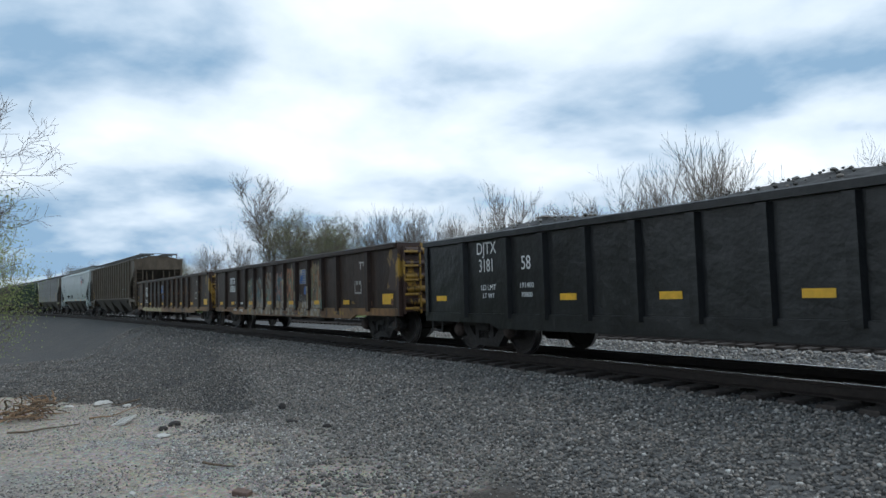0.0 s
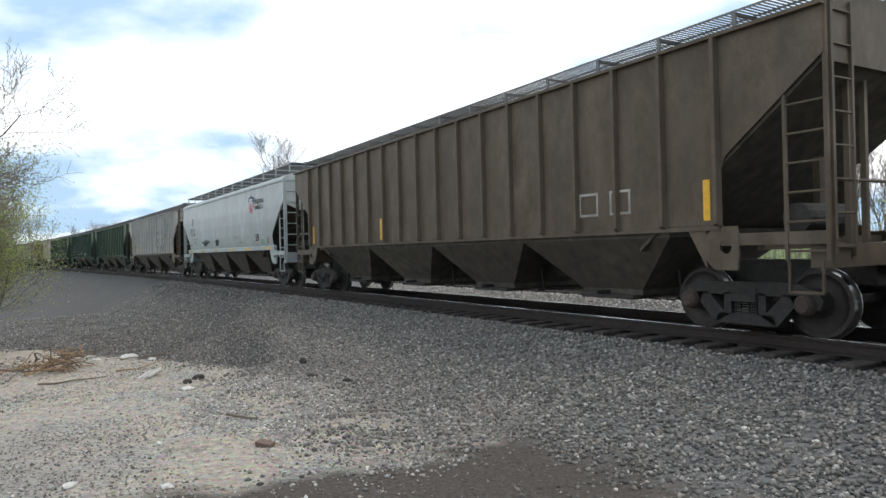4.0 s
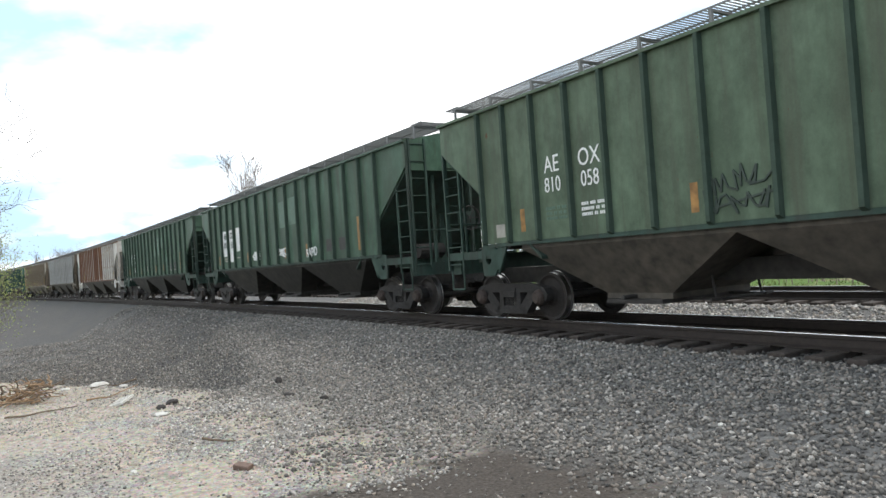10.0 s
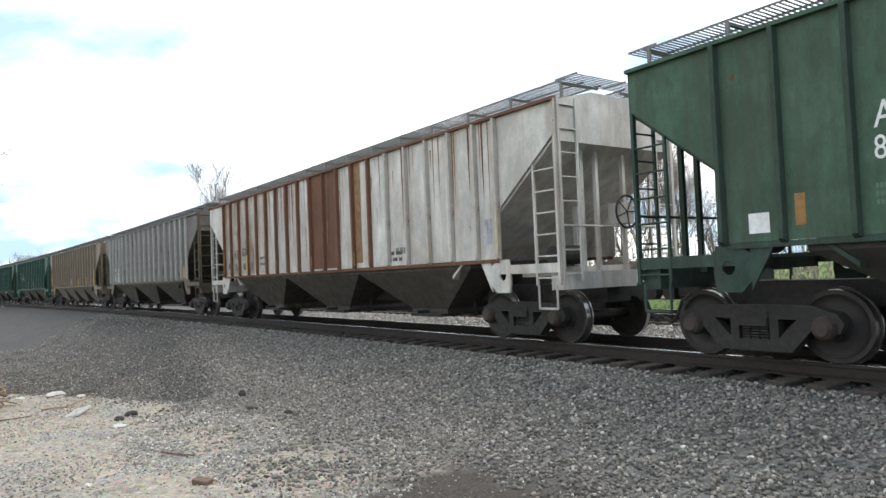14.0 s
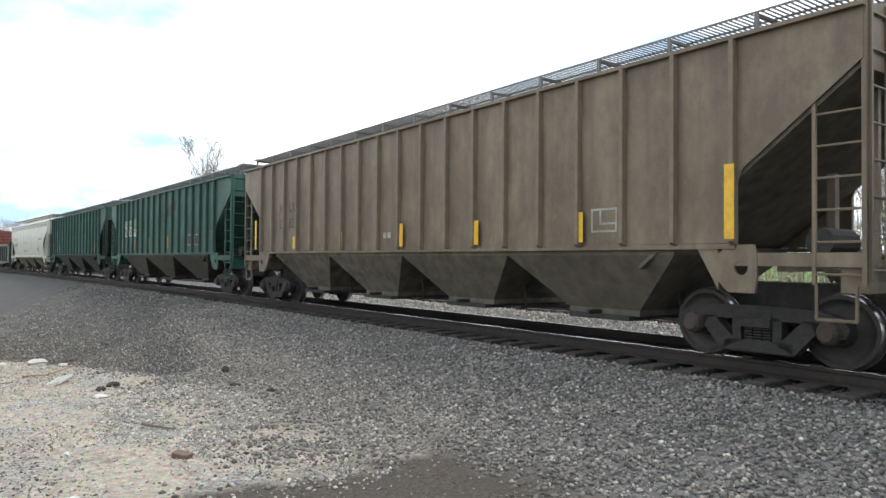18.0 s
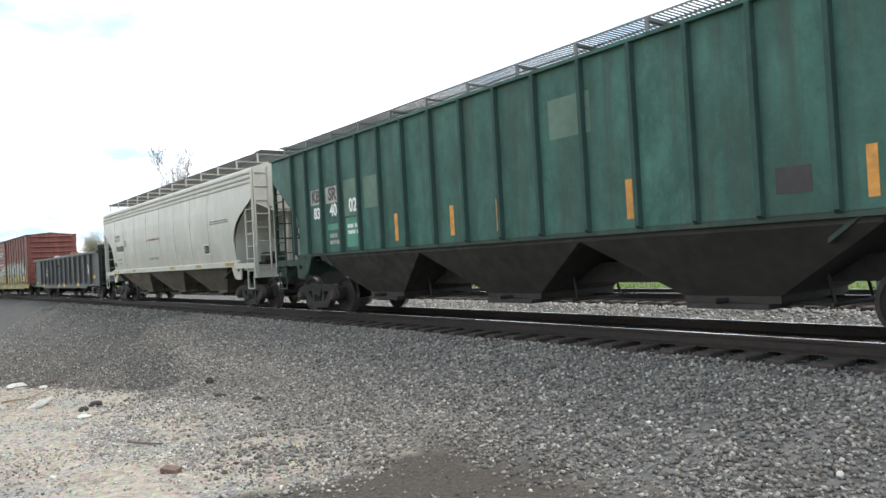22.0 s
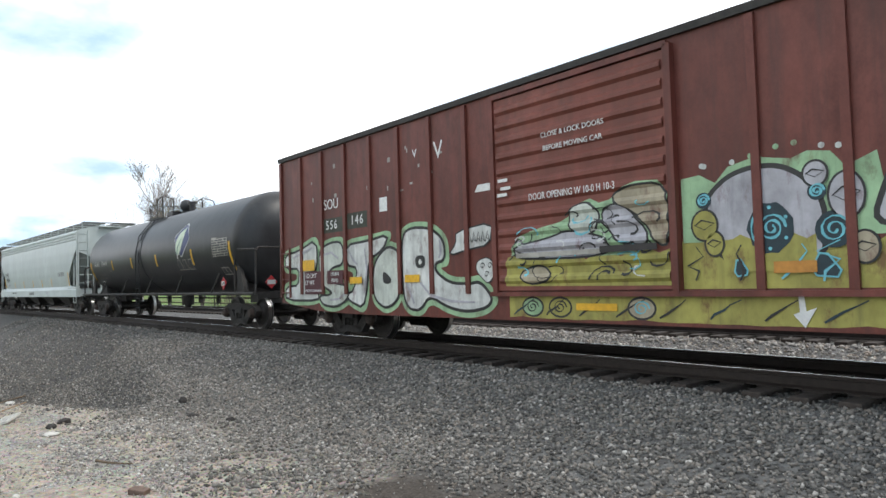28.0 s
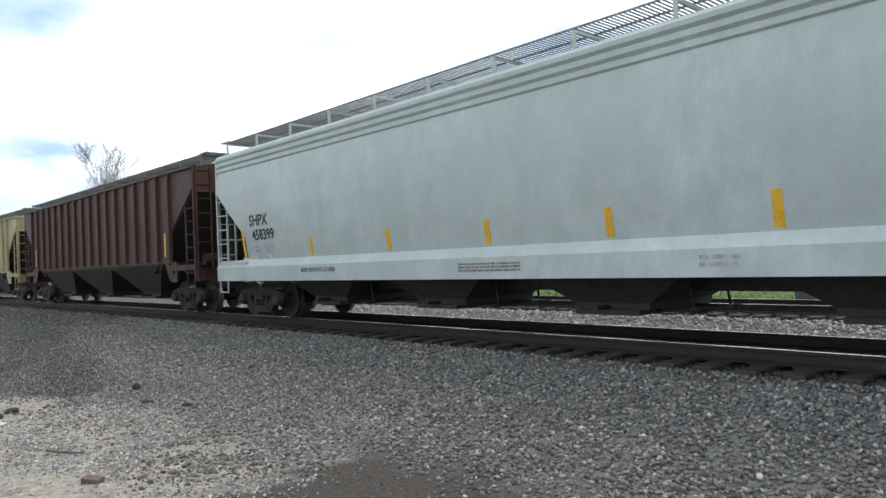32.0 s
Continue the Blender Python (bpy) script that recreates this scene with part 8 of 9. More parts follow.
words(w15, "DO NOT HAMMER ON CAR", -0.98, 2.5, 0.135, FADED_RED, bow, name="notice", bold=0.003, tilt=0)
for x0, x1 in ((-7.06, -6.14), (-4.04, -3.6), (-1.15, -1.05), (0.9, 1.42), (3.6, 4.1), (6.2, 6.9)):
    sheet(w15, "reflector", FADED_YELLOW, x0, x1, 1.3, 1.39, y=1.502)
sheet(w15, "reflector", YELLOW, -6.6, -6.4, 1.31, 1.38, y=1.505)
for i in range(8):
    x = (-6.6, -5.15, -3.5, -1.82, -0.14, 1.56, 3.24, 4.92)[i]
    part("weld_seam", Mesh().add([(x + k * 0.012, -(bow(z) + (0.006 if k == 0 else 0.0)), z) for z in np.linspace(1.45, 3.6, 12) for k in (-1, 0, 1)],
                                 [(j * 3 + k, j * 3 + k + 1, j * 3 + k + 4, j * 3 + k + 3) for j in range(11) for k in range(2)]), SEAM, w15)
for ob in set(w15.children) - BEFORE:
    ob.matrix_basis = pose(0.1, 0, 0) @ ob.matrix_basis

# charcoal gondola: emblem box, reflectors, scrap
for q in ((5.75, 6.2, 1.36, 1.4), (5.75, 6.2, 1.76, 1.8), (5.75, 5.79, 1.4, 1.76), (6.16, 6.2, 1.4, 1.76), (5.85, 6.1, 1.44, 1.5), (5.95, 6.0, 1.5, 1.7)):
    sheet(w16, "stencil_box", WHITE, *q, y=G_SIDE)
for x, w, z in ((7.03, 0.22, 1.2), (3.79, 0.2, 0.82), (0.45, 0.16, 0.78), (-0.9, 0.16, 0.78), (-5.3, 0.16, 0.82), (-7.7, 0.16, 0.95)):
    sheet(w16, "reflector", YELLOW, x - w, x + w, z - 0.09, z + 0.06, y=G_SIDE + (0.045 if z < 0.9 else 0))
bars(w16, -4.6, 1.75, 2, 1.6, 0.18, DULL_WHITE, G_SIDE, seed=60)
r = random.Random(70)
SCRAP = [plain("scrap_steel", (0.10, 0.085, 0.075), 0.6, 0.6, 8, 0.4), plain("scrap_rust", (0.16, 0.07, 0.04), 0.8, 0.2, 8, 0.4), plain("scrap_pale", (0.4, 0.38, 0.37), 0.6, 0.2, 8, 0.3)]
for i in range(120):
    x, y = r.uniform(-7.4, 7.2), r.uniform(-1.25, 1.25)
    z = 1.2 + 1.0 * max(0, 1 - abs(x + 3.2) / 4.4) ** 0.5 * r.uniform(0.7, 1.1) + 0.15 * r.random()
    if abs(x - 2.4) < 0.6:
        z = 2.2
    mesh, k = Mesh(), r.uniform(0.15, 0.5)
    kind = i % 3
    if kind == 0:
        mesh.box(-k, k, -k * 0.5, k * 0.5, -0.02, 0.02).box(-k, -k + 0.04, -k * 0.5, k * 0.5, 0, k * 0.4)
    elif kind == 1:
        mesh.tube((-k, 0, 0), (k, 0, 0), 0.06, 8)
    else:
        mesh.lathe_y([(0.12, -0.1), (0.3, -0.1), (0.32, 0.1), (0.12, 0.1), (0.12, -0.1)], 14)
    part("scrap", mesh, SCRAP[r.randrange(3)], w16, m=pose(x, y, z, r.uniform(-60, 60), r.uniform(-60, 60), r.uniform(0, 360)))

# boxcar: stencils, white lettered graffiti, and the big painted piece
words(w17, "SOU", -7.1, 2.96, 0.32, WHITE, y=B_SIDE, name="reporting_mark")
NUMBER_GREEN = plain("dull_green_number_panel", (0.052, 0.058, 0.042), 0.7, 0, 5, 0.35, 0.05)
sheet(w17, "number_panel", NUMBER_GREEN, -7.5, -6.62, 2.34, 2.66, y=B_SIDE, lift=0.003)
sheet(w17, "number_panel", NUMBER_GREEN, -6.44, -5.66, 2.36, 2.7, y=B_SIDE, lift=0.003)
words(w17, "556", -7.09, 2.5, 0.28, WHITE, y=B_SIDE, name="wagon_number", spacing=1.25)
words(w17, "146", -6.05, 2.53, 0.28, WHITE, y=B_SIDE, name="wagon_number", spacing=1.25)
sheet(w17, "plate", WHITE, -5.2, -4.94, 2.62, 2.9, y=B_SIDE)
for x, z, s in ((-3.3, 3.55, 0.45), (-4.0, 3.6, 0.22)):
    words(w17, "V", x, z, s, WHITE, y=B_SIDE, name="chalk_mark")
sheet(w17, "plate", WHITE, -2.35, -1.95, 2.68, 2.8, y=B_SIDE, slant=0.08)
r = random.Random(5)
for i in range(16):
    x, z = r.uniform(-8, -3), r.uniform(2.9, 3.8)
    sheet(w17, "paint_chip", DULL_WHITE, x, x + r.uniform(0.03, 0.1), z, z + r.uniform(0.03, 0.1), y=B_SIDE)
words(w17, "CLOSE & LOCK DOORS", -0.15, 3.34, 0.11, WHITE, y=B_SIDE + 0.107, name="door_stencil")
words(w17, "BEFORE MOVING CAR", -0.15, 3.14, 0.11, WHITE, y=B_SIDE + 0.107, name="door_stencil")
words(w17, "DOOR OPENING W 10-0 H 10-3", -0.22, 2.44, 0.15, WHITE, y=B_SIDE + 0.107, name="door_stencil", sx=0.75)
def swirl(cx, cz, r0, turns=2.0, n=30, flat=1.0):
    return [(cx + r0 * (1 - 0.85 * i / n) * math.cos(math.tau * turns * i / n), cz + flat * r0 * (1 - 0.85 * i / n) * math.sin(math.tau * turns * i / n)) for i in range(n + 1)]


def sprayed(name, mat, pts, layer, y=B_SIDE, line=0.045, ink=BLACK, rounds=2):
    """A filled shape with a sprayed outline round it."""
    pts = rounded(pts, rounds)
    if line:
        flat_shape(w17, "graffiti_outline", ink, grow(pts, line), layer, y)
    return flat_shape(w17, name, mat, pts, layer + 1, y)


LETTERS = (
    ((-9.32, 1.91), (-8.62, 1.98), (-7.8, 2.2), (-7.78, 1.55), (-8.16, 1.5), (-8.16, 1.04), (-7.75, 1.02), (-7.75, 0.86), (-9.3, 0.86), (-9.3, 1.14), (-8.65, 1.16), (-8.6, 1.62), (-9.3, 1.62)),
    ((-7.6, 1.98), (-7.1, 2.1), (-6.65, 2.08), (-6.62, 1.64), (-7.05, 1.6), (-7.3, 1.46), (-7.3, 1.27), (-6.85, 1.18), (-6.48, 1.14), (-6.45, 0.9), (-6.95, 0.72), (-7.5, 0.76), (-7.68, 0.93), (-7.2, 0.93), (-7.05, 1.04), (-7.55, 1.2), (-7.65, 1.55)),
    ((-6.5, 2.0), (-5.55, 2.05), (-4.95, 2.12), (-5.12, 1.88), (-5.65, 1.7), (-5.72, 1.13), (-5.88, 0.72), (-6.35, 0.85), (-6.52, 0.95), (-6.2, 1.02), (-6.02, 1.55), (-6.46, 1.62)),
    ((-5.37, 1.63), (-4.95, 1.9), (-4.6, 1.8), (-4.52, 1.46), (-4.52, 1.12), (-4.72, 0.83), (-5.06, 0.72), (-5.4, 0.88), (-5.46, 1.23)),
    ((-4.42, 2.1), (-4.15, 2.2), (-3.58, 2.15), (-3.23, 1.93), (-3.2, 1.6), (-3.48, 1.56), (-3.48, 1.36), (-3.06, 1.14), (-2.53, 1.12), (-2.28, 1.16), (-2.0, 0.9), (-2.15, 0.77), (-2.6, 0.7), (-3.1, 0.76), (-3.65, 0.98), (-3.94, 0.7), (-4.25, 0.72), (-4.4, 0.88), (-4.45, 1.46)))
FACED = spray("milky_spray_paint", (0.50, 0.53, 0.47))
WARM_SPRAY = spray("stained_spray_paint", (0.36, 0.31, 0.22))
MAROON = plain("maroon_panel", (0.085, 0.022, 0.028), 0.6, 0, 9, 0.25, 0.05)
for k, pts in enumerate(LETTERS):
    flat_shape(w17, "graffiti_glow", SILVER_GREEN, rounded(grow(list(pts), 0.14), 2), 0, B_SIDE)
for k, pts in enumerate(LETTERS):
    sprayed("graffiti_letter", FACED if k % 2 else SPRAY_WHITE, list(pts), 2 + (k % 2) * 2, line=0.055, rounds=2 if k in (1, 3, 4) else 1)
sprayed("graffiti_eye", BLACK, [(-5.1, 1.46), (-4.8, 1.28), (-4.88, 1.17), (-5.12, 1.2)], 7, line=0)
sprayed("graffiti_eye", BLACK, [(-4.03, 1.69), (-3.74, 1.69), (-3.75, 1.46), (-4.02, 1.46)], 7, line=0, rounds=1)
flat_shape(w17, "graffiti_eye", SPRAY_WHITE, ellipse(-3.88, 1.57, 0.05, 0.05, 12), 9, B_SIDE)
for pts in ([(-3.3, 1.95), (-3.28, 1.7), (-3.34, 1.62)], [(-4.4, 1.3), (-4.2, 1.0), (-4.1, 0.8)], [(-6.4, 1.95), (-6.2, 1.7), (-6.05, 1.6)], [(-7.5, 1.85), (-7.1, 1.9), (-6.8, 1.75)], [(-3.9, 1.2), (-3.6, 0.95), (-3.0, 0.85), (-2.4, 0.84)],
            [(-5.75, 1.9), (-5.68, 1.5), (-5.8, 1.0)], [(-8.9, 1.85), (-8.4, 1.95), (-7.95, 2.05)], [(-7.2, 0.85), (-6.8, 0.88), (-6.55, 1.0)]):
    ribbon(w17, "graffiti_line", SPRAY_GREY, pts, 0.05, 8, B_SIDE)
sprayed("graffiti_letter", SPRAY_WHITE, [(-2.85, 2.05), (-1.95, 2.14), (-2.02, 1.8), (-2.6, 1.74), (-3.05, 1.66), (-2.85, 1.85)], 3, line=0.03, rounds=1)
for k in range(6):
    x = -2.65 + 0.11 * k
    ribbon(w17, "graffiti_line", BLACK, [(x, 1.84), (x + 0.05, 2.02), (x + 0.09, 1.85), (x + 0.02, 1.92)], 0.022, 7, B_SIDE)
sprayed("graffiti_face", SPRAY_WHITE, [(-2.33, 1.52), (-2.08, 1.58), (-1.92, 1.46), (-1.9, 1.32), (-2.07, 1.14), (-2.25, 1.27), (-2.36, 1.39)], 3, line=0.02)
for x, z in ((-2.2, 1.44), (-2.02, 1.44), (-2.1, 1.3)):
    ribbon(w17, "graffiti_line", BLACK, swirl(x, z, 0.06, 1.2, 10), 0.02, 6, B_SIDE)
# stencils that the paint goes round
sheet(w17, "reflector", YELLOW, -8.38, -7.83, 1.52, 1.77, y=B_SIDE, lift=0.05)
sheet(w17, "notice_panel", MAROON, -8.3, -7.5, 0.98, 1.5, y=B_SIDE, lift=0.046)
words(w17, "LD LMT", -7.98, 1.4, 0.15, WHITE, y=B_SIDE, lift=0.052, name="weight_stencil")
words(w17, "LT WT", -8.05, 1.24, 0.15, WHITE, y=B_SIDE, lift=0.052, name="weight_stencil")
words(w17, "2 INCH HF COMP SHOES", -7.9, 1.06, 0.07, WHITE, y=B_SIDE, lift=0.052, name="notice")
sheet(w17, "notice_panel", MAROON, -7.28, -6.62, 1.2, 1.5, y=B_SIDE, lift=0.034)
words(w17, "195400", -6.95, 1.42, 0.12, SPRAY_WHITE, y=B_SIDE, lift=0.04, name="weight_stencil")
words(w17, "90600", -6.95, 1.28, 0.12, SPRAY_WHITE, y=B_SIDE, lift=0.04, name="weight_stencil")
for x in (-6.08, -4.12):
    sheet(w17, "reflector", YELLOW, x - 0.24, x + 0.22, 1.2, 1.34, y=B_SIDE, lift=0.04)


def wavy(x0, x1, z, amp, seed, n=40):
    return [(x0 + (x1 - x0) * i / n, z + amp * noise.noise((i * 0.5, seed, 0))) for i in range(n + 1)]


# olive ground coat on the lower panels, sill and door
flat_shape(w17, "graffiti_ground", OLIVE, [(1.48, 1.03), (9.4, 1.03)] + wavy(1.48, 9.4, 1.62, 0.25, 3)[::-1], 0, B_SIDE)
flat_shape(w17, "graffiti_ground", OLIVE, wavy(-1.6, 9.2, 0.61, 0.04, 5) + wavy(-1.6, 9.2, 0.95, 0.03, 9)[::-1], 0, B_SIDE + 0.001)
flat_shape(w17, "graffiti_glow", SILVER_GREEN, [(1.5, 1.6), (1.5, 2.4), (1.75, 2.42), (1.95, 2.3), (2.12, 2.47), (2.44, 2.54), (2.85, 2.46), (3.02, 2.52), (3.26, 2.48), (3.4, 2.3), (3.7, 2.42), (3.75, 2.1), (3.9, 2.5), (4.8, 2.52), (5.0, 2.2), (5.2, 2.36),
           (5.5, 2.42), (5.95, 2.5), (6.3, 2.48), (6.5, 2.34), (6.8, 2.5), (7.08, 2.4), (7.3, 2.5), (7.75, 2.48), (7.72, 2.2), (8.1, 2.24), (8.5, 2.1), (8.9, 2.0), (9.3, 1.9), (9.3, 1.5)], 1, B_SIDE)
MOUNDS = ([(1.86, 1.75), (1.84, 2.1), (2.11, 2.33), (2.4, 2.4), (2.7, 2.38), (2.94, 2.24), (3.1, 2.04), (3.16, 1.79), (3.12, 1.3), (2.1, 1.3)],
          [(3.66, 1.7), (3.78, 2.05), (3.92, 2.38), (4.25, 2.42), (4.85, 2.4), (4.95, 1.9), (4.8, 1.3), (4.1, 1.3), (4.05, 1.7)],
          [(5.2, 1.6), (5.45, 2.15), (5.67, 2.27), (5.94, 2.39), (6.31, 2.37), (6.55, 2.16), (6.66, 1.92), (6.65, 1.3), (5.35, 1.3)],
          [(7.1, 1.8), (7.1, 2.3), (7.35, 2.4), (7.64, 2.38), (7.62, 2.02), (7.9, 2.1), (8.2, 2.08), (8.6, 1.9), (8.9, 1.6), (9.2, 1.3), (7.3, 1.25)])
for pts in MOUNDS:
    sprayed("graffiti_letter", SPRAY_GREY, pts, 2, line=0.06)
    x0, x1 = min(p[0] for p in pts) + 0.12, max(p[0] for p in pts) - 0.08
    flat_shape(w17, "graffiti_letter", OLIVE, [(x0 + 0.1, 1.22), (x1, 1.22)] + wavy(x0, x1, 1.62, 0.12, x0, 12)[::-1], 4, B_SIDE)
for cx, cz, rx, rz in ((2.59, 1.71, 0.26, 0.29), (4.49, 1.68, 0.26, 0.45), (6.21, 1.72, 0.24, 0.27), (7.85, 1.46, 0.38, 0.28)):
    ink = [(cx + rx * math.cos(math.tau * i / 20) * (1 + 0.06 * math.sin(i * 2.1)), cz + rz * math.sin(math.tau * i / 20) * (1 + 0.06 * math.sin(i * 3.3))) for i in range(20)]
    flat_shape(w17, "graffiti_eye", TEAL_DARK, ink, 5, B_SIDE)
    ribbon(w17, "graffiti_eye_ring", CYAN, swirl(cx + 0.02, cz, rx * 0.62, 2.2, 30, rz / rx * 0.9), 0.035, 6, B_SIDE)
    ribbon(w17, "graffiti_eye_ring", CYAN, [(cx - rx * 0.82 * math.cos(a), cz + rz * 0.82 * math.sin(a)) for a in np.linspace(-0.9, 0.9, 9)], 0.03, 6, B_SIDE)
    for k in range(6):
        a = k * 1.05 + cx
        flat_shape(w17, "graffiti_dot", CYAN, ellipse(cx + rx * 0.8 * math.cos(a), cz + rz * 0.8 * math.sin(a), 0.022, 0.022, 8), 7, B_SIDE)
# small heads, bulbs and spirals between the letters
for x, z, rx, rz, mat in ((1.8, 1.8, 0.16, 0.18, OLIVE), (1.92, 1.57, 0.11, 0.14, OLIVE), (3.1, 2.26, 0.12, 0.13, SPRAY_GREY), (3.4, 2.0, 0.17, 0.24, SPRAY_GREY), (3.55, 1.45, 0.13, 0.16, WARM_SPRAY), (5.22, 2.22, 0.13, 0.15, SPRAY_GREY), (5.48, 2.3, 0.12, 0.12, SPRAY_GREY),
                          (5.32, 1.92, 0.15, 0.18, SPRAY_GREY), (6.87, 2.02, 0.2, 0.14, FACED), (6.95, 1.66, 0.14, 0.12, OLIVE), (8.9, 1.75, 0.16, 0.2, SPRAY_GREY)):
    sprayed("graffiti_bulb", mat, ellipse(x, z, rx, rz, 12), 6, line=0.025, rounds=1)
    ribbon(w17, "graffiti_line", BLACK, [(x - rx * 0.8, z), (x - rx * 0.2, z + rz * 0.35), (x + rx * 0.8, z + rz * 0.1), (x, z - rz * 0.3), (x - rx * 0.7, z)], 0.018, 9, B_SIDE)
for x, z, q in ((3.27, 1.65, 0.16), (5.28, 1.57, 0.15), (1.8, 2.1, 0.08), (3.11, 2.07, 0.08), (7.02, 1.85, 0.1), (5.7, 1.9, 0.07)):
    flat_shape(w17, "graffiti_dot", TEAL_DARK, ellipse(x, z, q * 1.25, q * 1.25, 14), 6, B_SIDE)
    ribbon(w17, "graffiti_eye_ring", CYAN, swirl(x, z, q, 2.0, 22), 0.03, 8, B_SIDE)
for pts in ([(3.0, 1.18), (3.35, 1.15), (3.14, 1.45)], [(5.05, 1.12), (5.4, 1.14), (5.2, 1.36)], [(6.6, 1.14), (7.05, 1.12), (6.75, 1.3)], [(2.2, 1.4), (2.33, 1.2), (2.16, 1.18)]):
    sprayed("graffiti_spike", TEAL_DARK, pts, 6, line=0.02, ink=CYAN, rounds=1)
for i in range(14):
    x = 1.7 + i * 0.52 + r.uniform(-0.1, 0.1)
    ribbon(w17, "graffiti_line", r.choice((BLACK, BLACK, TEAL_DARK, CYAN)), [(x + r.uniform(-0.15, 0.15), 1.1 + 0.1 * k + r.uniform(0, 0.05)) for k in range(5)], 0.03, 8, B_SIDE)
    for _ in range(2):
        flat_shape(w17, "graffiti_dot", r.choice((SILVER_GREEN, SPRAY_WHITE)), ellipse(x + r.uniform(-0.2, 0.2), 2.56 + r.uniform(-0.05, 0.1), 0.035, 0.035, 8), 1, B_SIDE)
words(w17, "MEXICO", 4.42, 1.33, 0.17, CYAN, y=B_SIDE, lift=0.034, name="graffiti_word", bold=0.004)
# the sliding door, whose ribs carry the paint
D_SIDE = 0.0
BEFORE = set(w17.children)


def door_face(z):
    u = (z - 1.13) % 0.245
    return 1.58 + 0.04 * max(0.0, min(1.0, u / 0.05, (0.15 - u) / 0.05))


def on_door(ob):
    """Lay a painted shape over the door's ribs."""
    bm = bmesh.new()
    bm.from_mesh(ob.data)
    for f in [f for f in bm.faces if f.normal.y > 0.5 and len(bm.faces) > 1 and min(v.co.y for v in f.verts) > -0.001]:
        bm.faces.remove(f)
    z0, z1 = min(v.co.z for v in bm.verts), max(v.co.z for v in bm.verts)
    for k in range(6):
        for u in (0.0, 0.05, 0.1, 0.15):
            z = 1.13 + 0.245 * k + u
            if z0 < z < z1:
                bmesh.ops.bisect_plane(bm, geom=bm.verts[:] + bm.edges[:] + bm.faces[:], plane_co=(0, 0, z), plane_no=(0, 0, 1))
    for v in bm.verts:
        v.co.y -= door_face(v.co.z)
    bm.to_mesh(ob.data)
    bm.free()


flat_shape(w17, "graffiti_ground", OLIVE, [(-1.6, 1.1), (1.35, 1.08)] + wavy(-1.55, 1.35, 1.55, 0.16, 7, 20)[::-1], 0, D_SIDE)
flat_shape(w17, "graffiti_glow", SILVER_GREEN, rounded([(-1.5, 1.5), (-1.35, 1.85), (-0.9, 1.95), (-0.3, 2.05), (0.05, 2.34), (0.35, 2.2), (0.77, 2.46), (1.36, 2.42), (1.36, 1.5)], 1), 1, D_SIDE)
for pts, mat in (([(0.44, 2.28), (0.77, 2.4), (1.34, 2.38), (1.34, 1.62), (1.2, 1.6), (0.95, 2.0)], WARM_SPRAY), ([(0.3, 2.1), (0.6, 2.2), (0.9, 1.95), (1.1, 1.62), (0.6, 1.66), (0.4, 1.9)], SPRAY_GREY), ([(-0.24, 2.18), (0.04, 2.27), (0.26, 2.13), (0.25, 1.9), (-0.02, 1.78), (-0.25, 1.94)], FACED),
                 ([(-1.36, 1.7), (-0.67, 1.79), (-0.28, 1.89), (0.41, 1.73), (0.4, 1.5), (-1.37, 1.52)], SPRAY_GREY), ([(-1.3, 1.3), (-0.8, 1.42), (-0.6, 1.2), (-1.1, 1.12)], WARM_SPRAY)):
    sprayed("graffiti_letter", mat, pts, 2, D_SIDE, 0.03)
for i in range(44):
    x, z = r.uniform(-1.4, 1.2), r.uniform(1.2, 2.2)
    z = min(z, 1.75 + 0.25 * (x + 1.4))
    a, k = r.uniform(0, math.tau), r.uniform(0.12, 0.35)
    ribbon(w17, "graffiti_line", r.choice((BLACK, BLACK, BLACK, CYAN, SPRAY_WHITE)), [(x + k * math.cos(a + 0.5 * j) * j / 4, z + 0.6 * k * math.sin(a + 0.5 * j) * j / 4) for j in range(6)], r.uniform(0.02, 0.04), 5, D_SIDE)
for ob in set(w17.children) - BEFORE:
    on_door(ob)
D_SIDE = B_SIDE + 0.107
sheet(w17, "door_bar", DULL_WHITE, -1.3, 0.3, 1.53, 1.6, y=D_SIDE, lift=0.03)
sheet(w17, "door_bar", DARK_PANEL, 0.3, 1.2, 1.54, 1.63, y=D_SIDE, lift=0.03)
for x, z in ((-1.68, 2.75), (-1.62, 2.62), (-1.7, 2.52)):
    sheet(w17, "plate", WHITE, x, x + 0.22, z, z + 0.05, y=B_SIDE + 0.107)
for x0, x1, z0, z1, mat in ((2.62, 3.08, 1.2, 1.33, ORANGE), (5.62, 6.08, 1.2, 1.32, ORANGE), (7.76, 8.24, 1.21, 1.46, YELLOW)):
    sheet(w17, "reflector", mat, x0, x1, z0, z1, y=B_SIDE, lift=0.036)
sheet(w17, "reflector", YELLOW, -0.24, 0.47, 0.74, 0.84, y=B_SIDE, lift=0.02)
sheet(w17, "data_panel", WHITE, 6.62, 7.1, 1.21, 1.55, y=B_SIDE, lift=0.036)
for x0, x1, z0, z1 in ((6.64, 6.84, 1.33, 1.53), (6.86, 7.08, 1.33, 1.53), (6.64, 7.08, 1.23, 1.31)):
    sheet(w17, "data_cell", BLACK, x0, x1, z0, z1, y=B_SIDE, lift=0.04)
bars(w17, 6.74, 1.49, 3, 0.12, 0.025, WHITE, B_SIDE, seed=81, lift=0.046)
sheet(w17, "notice_panel", MAROON, 7.44, 8.24, 1.08, 1.21, y=B_SIDE, lift=0.036)
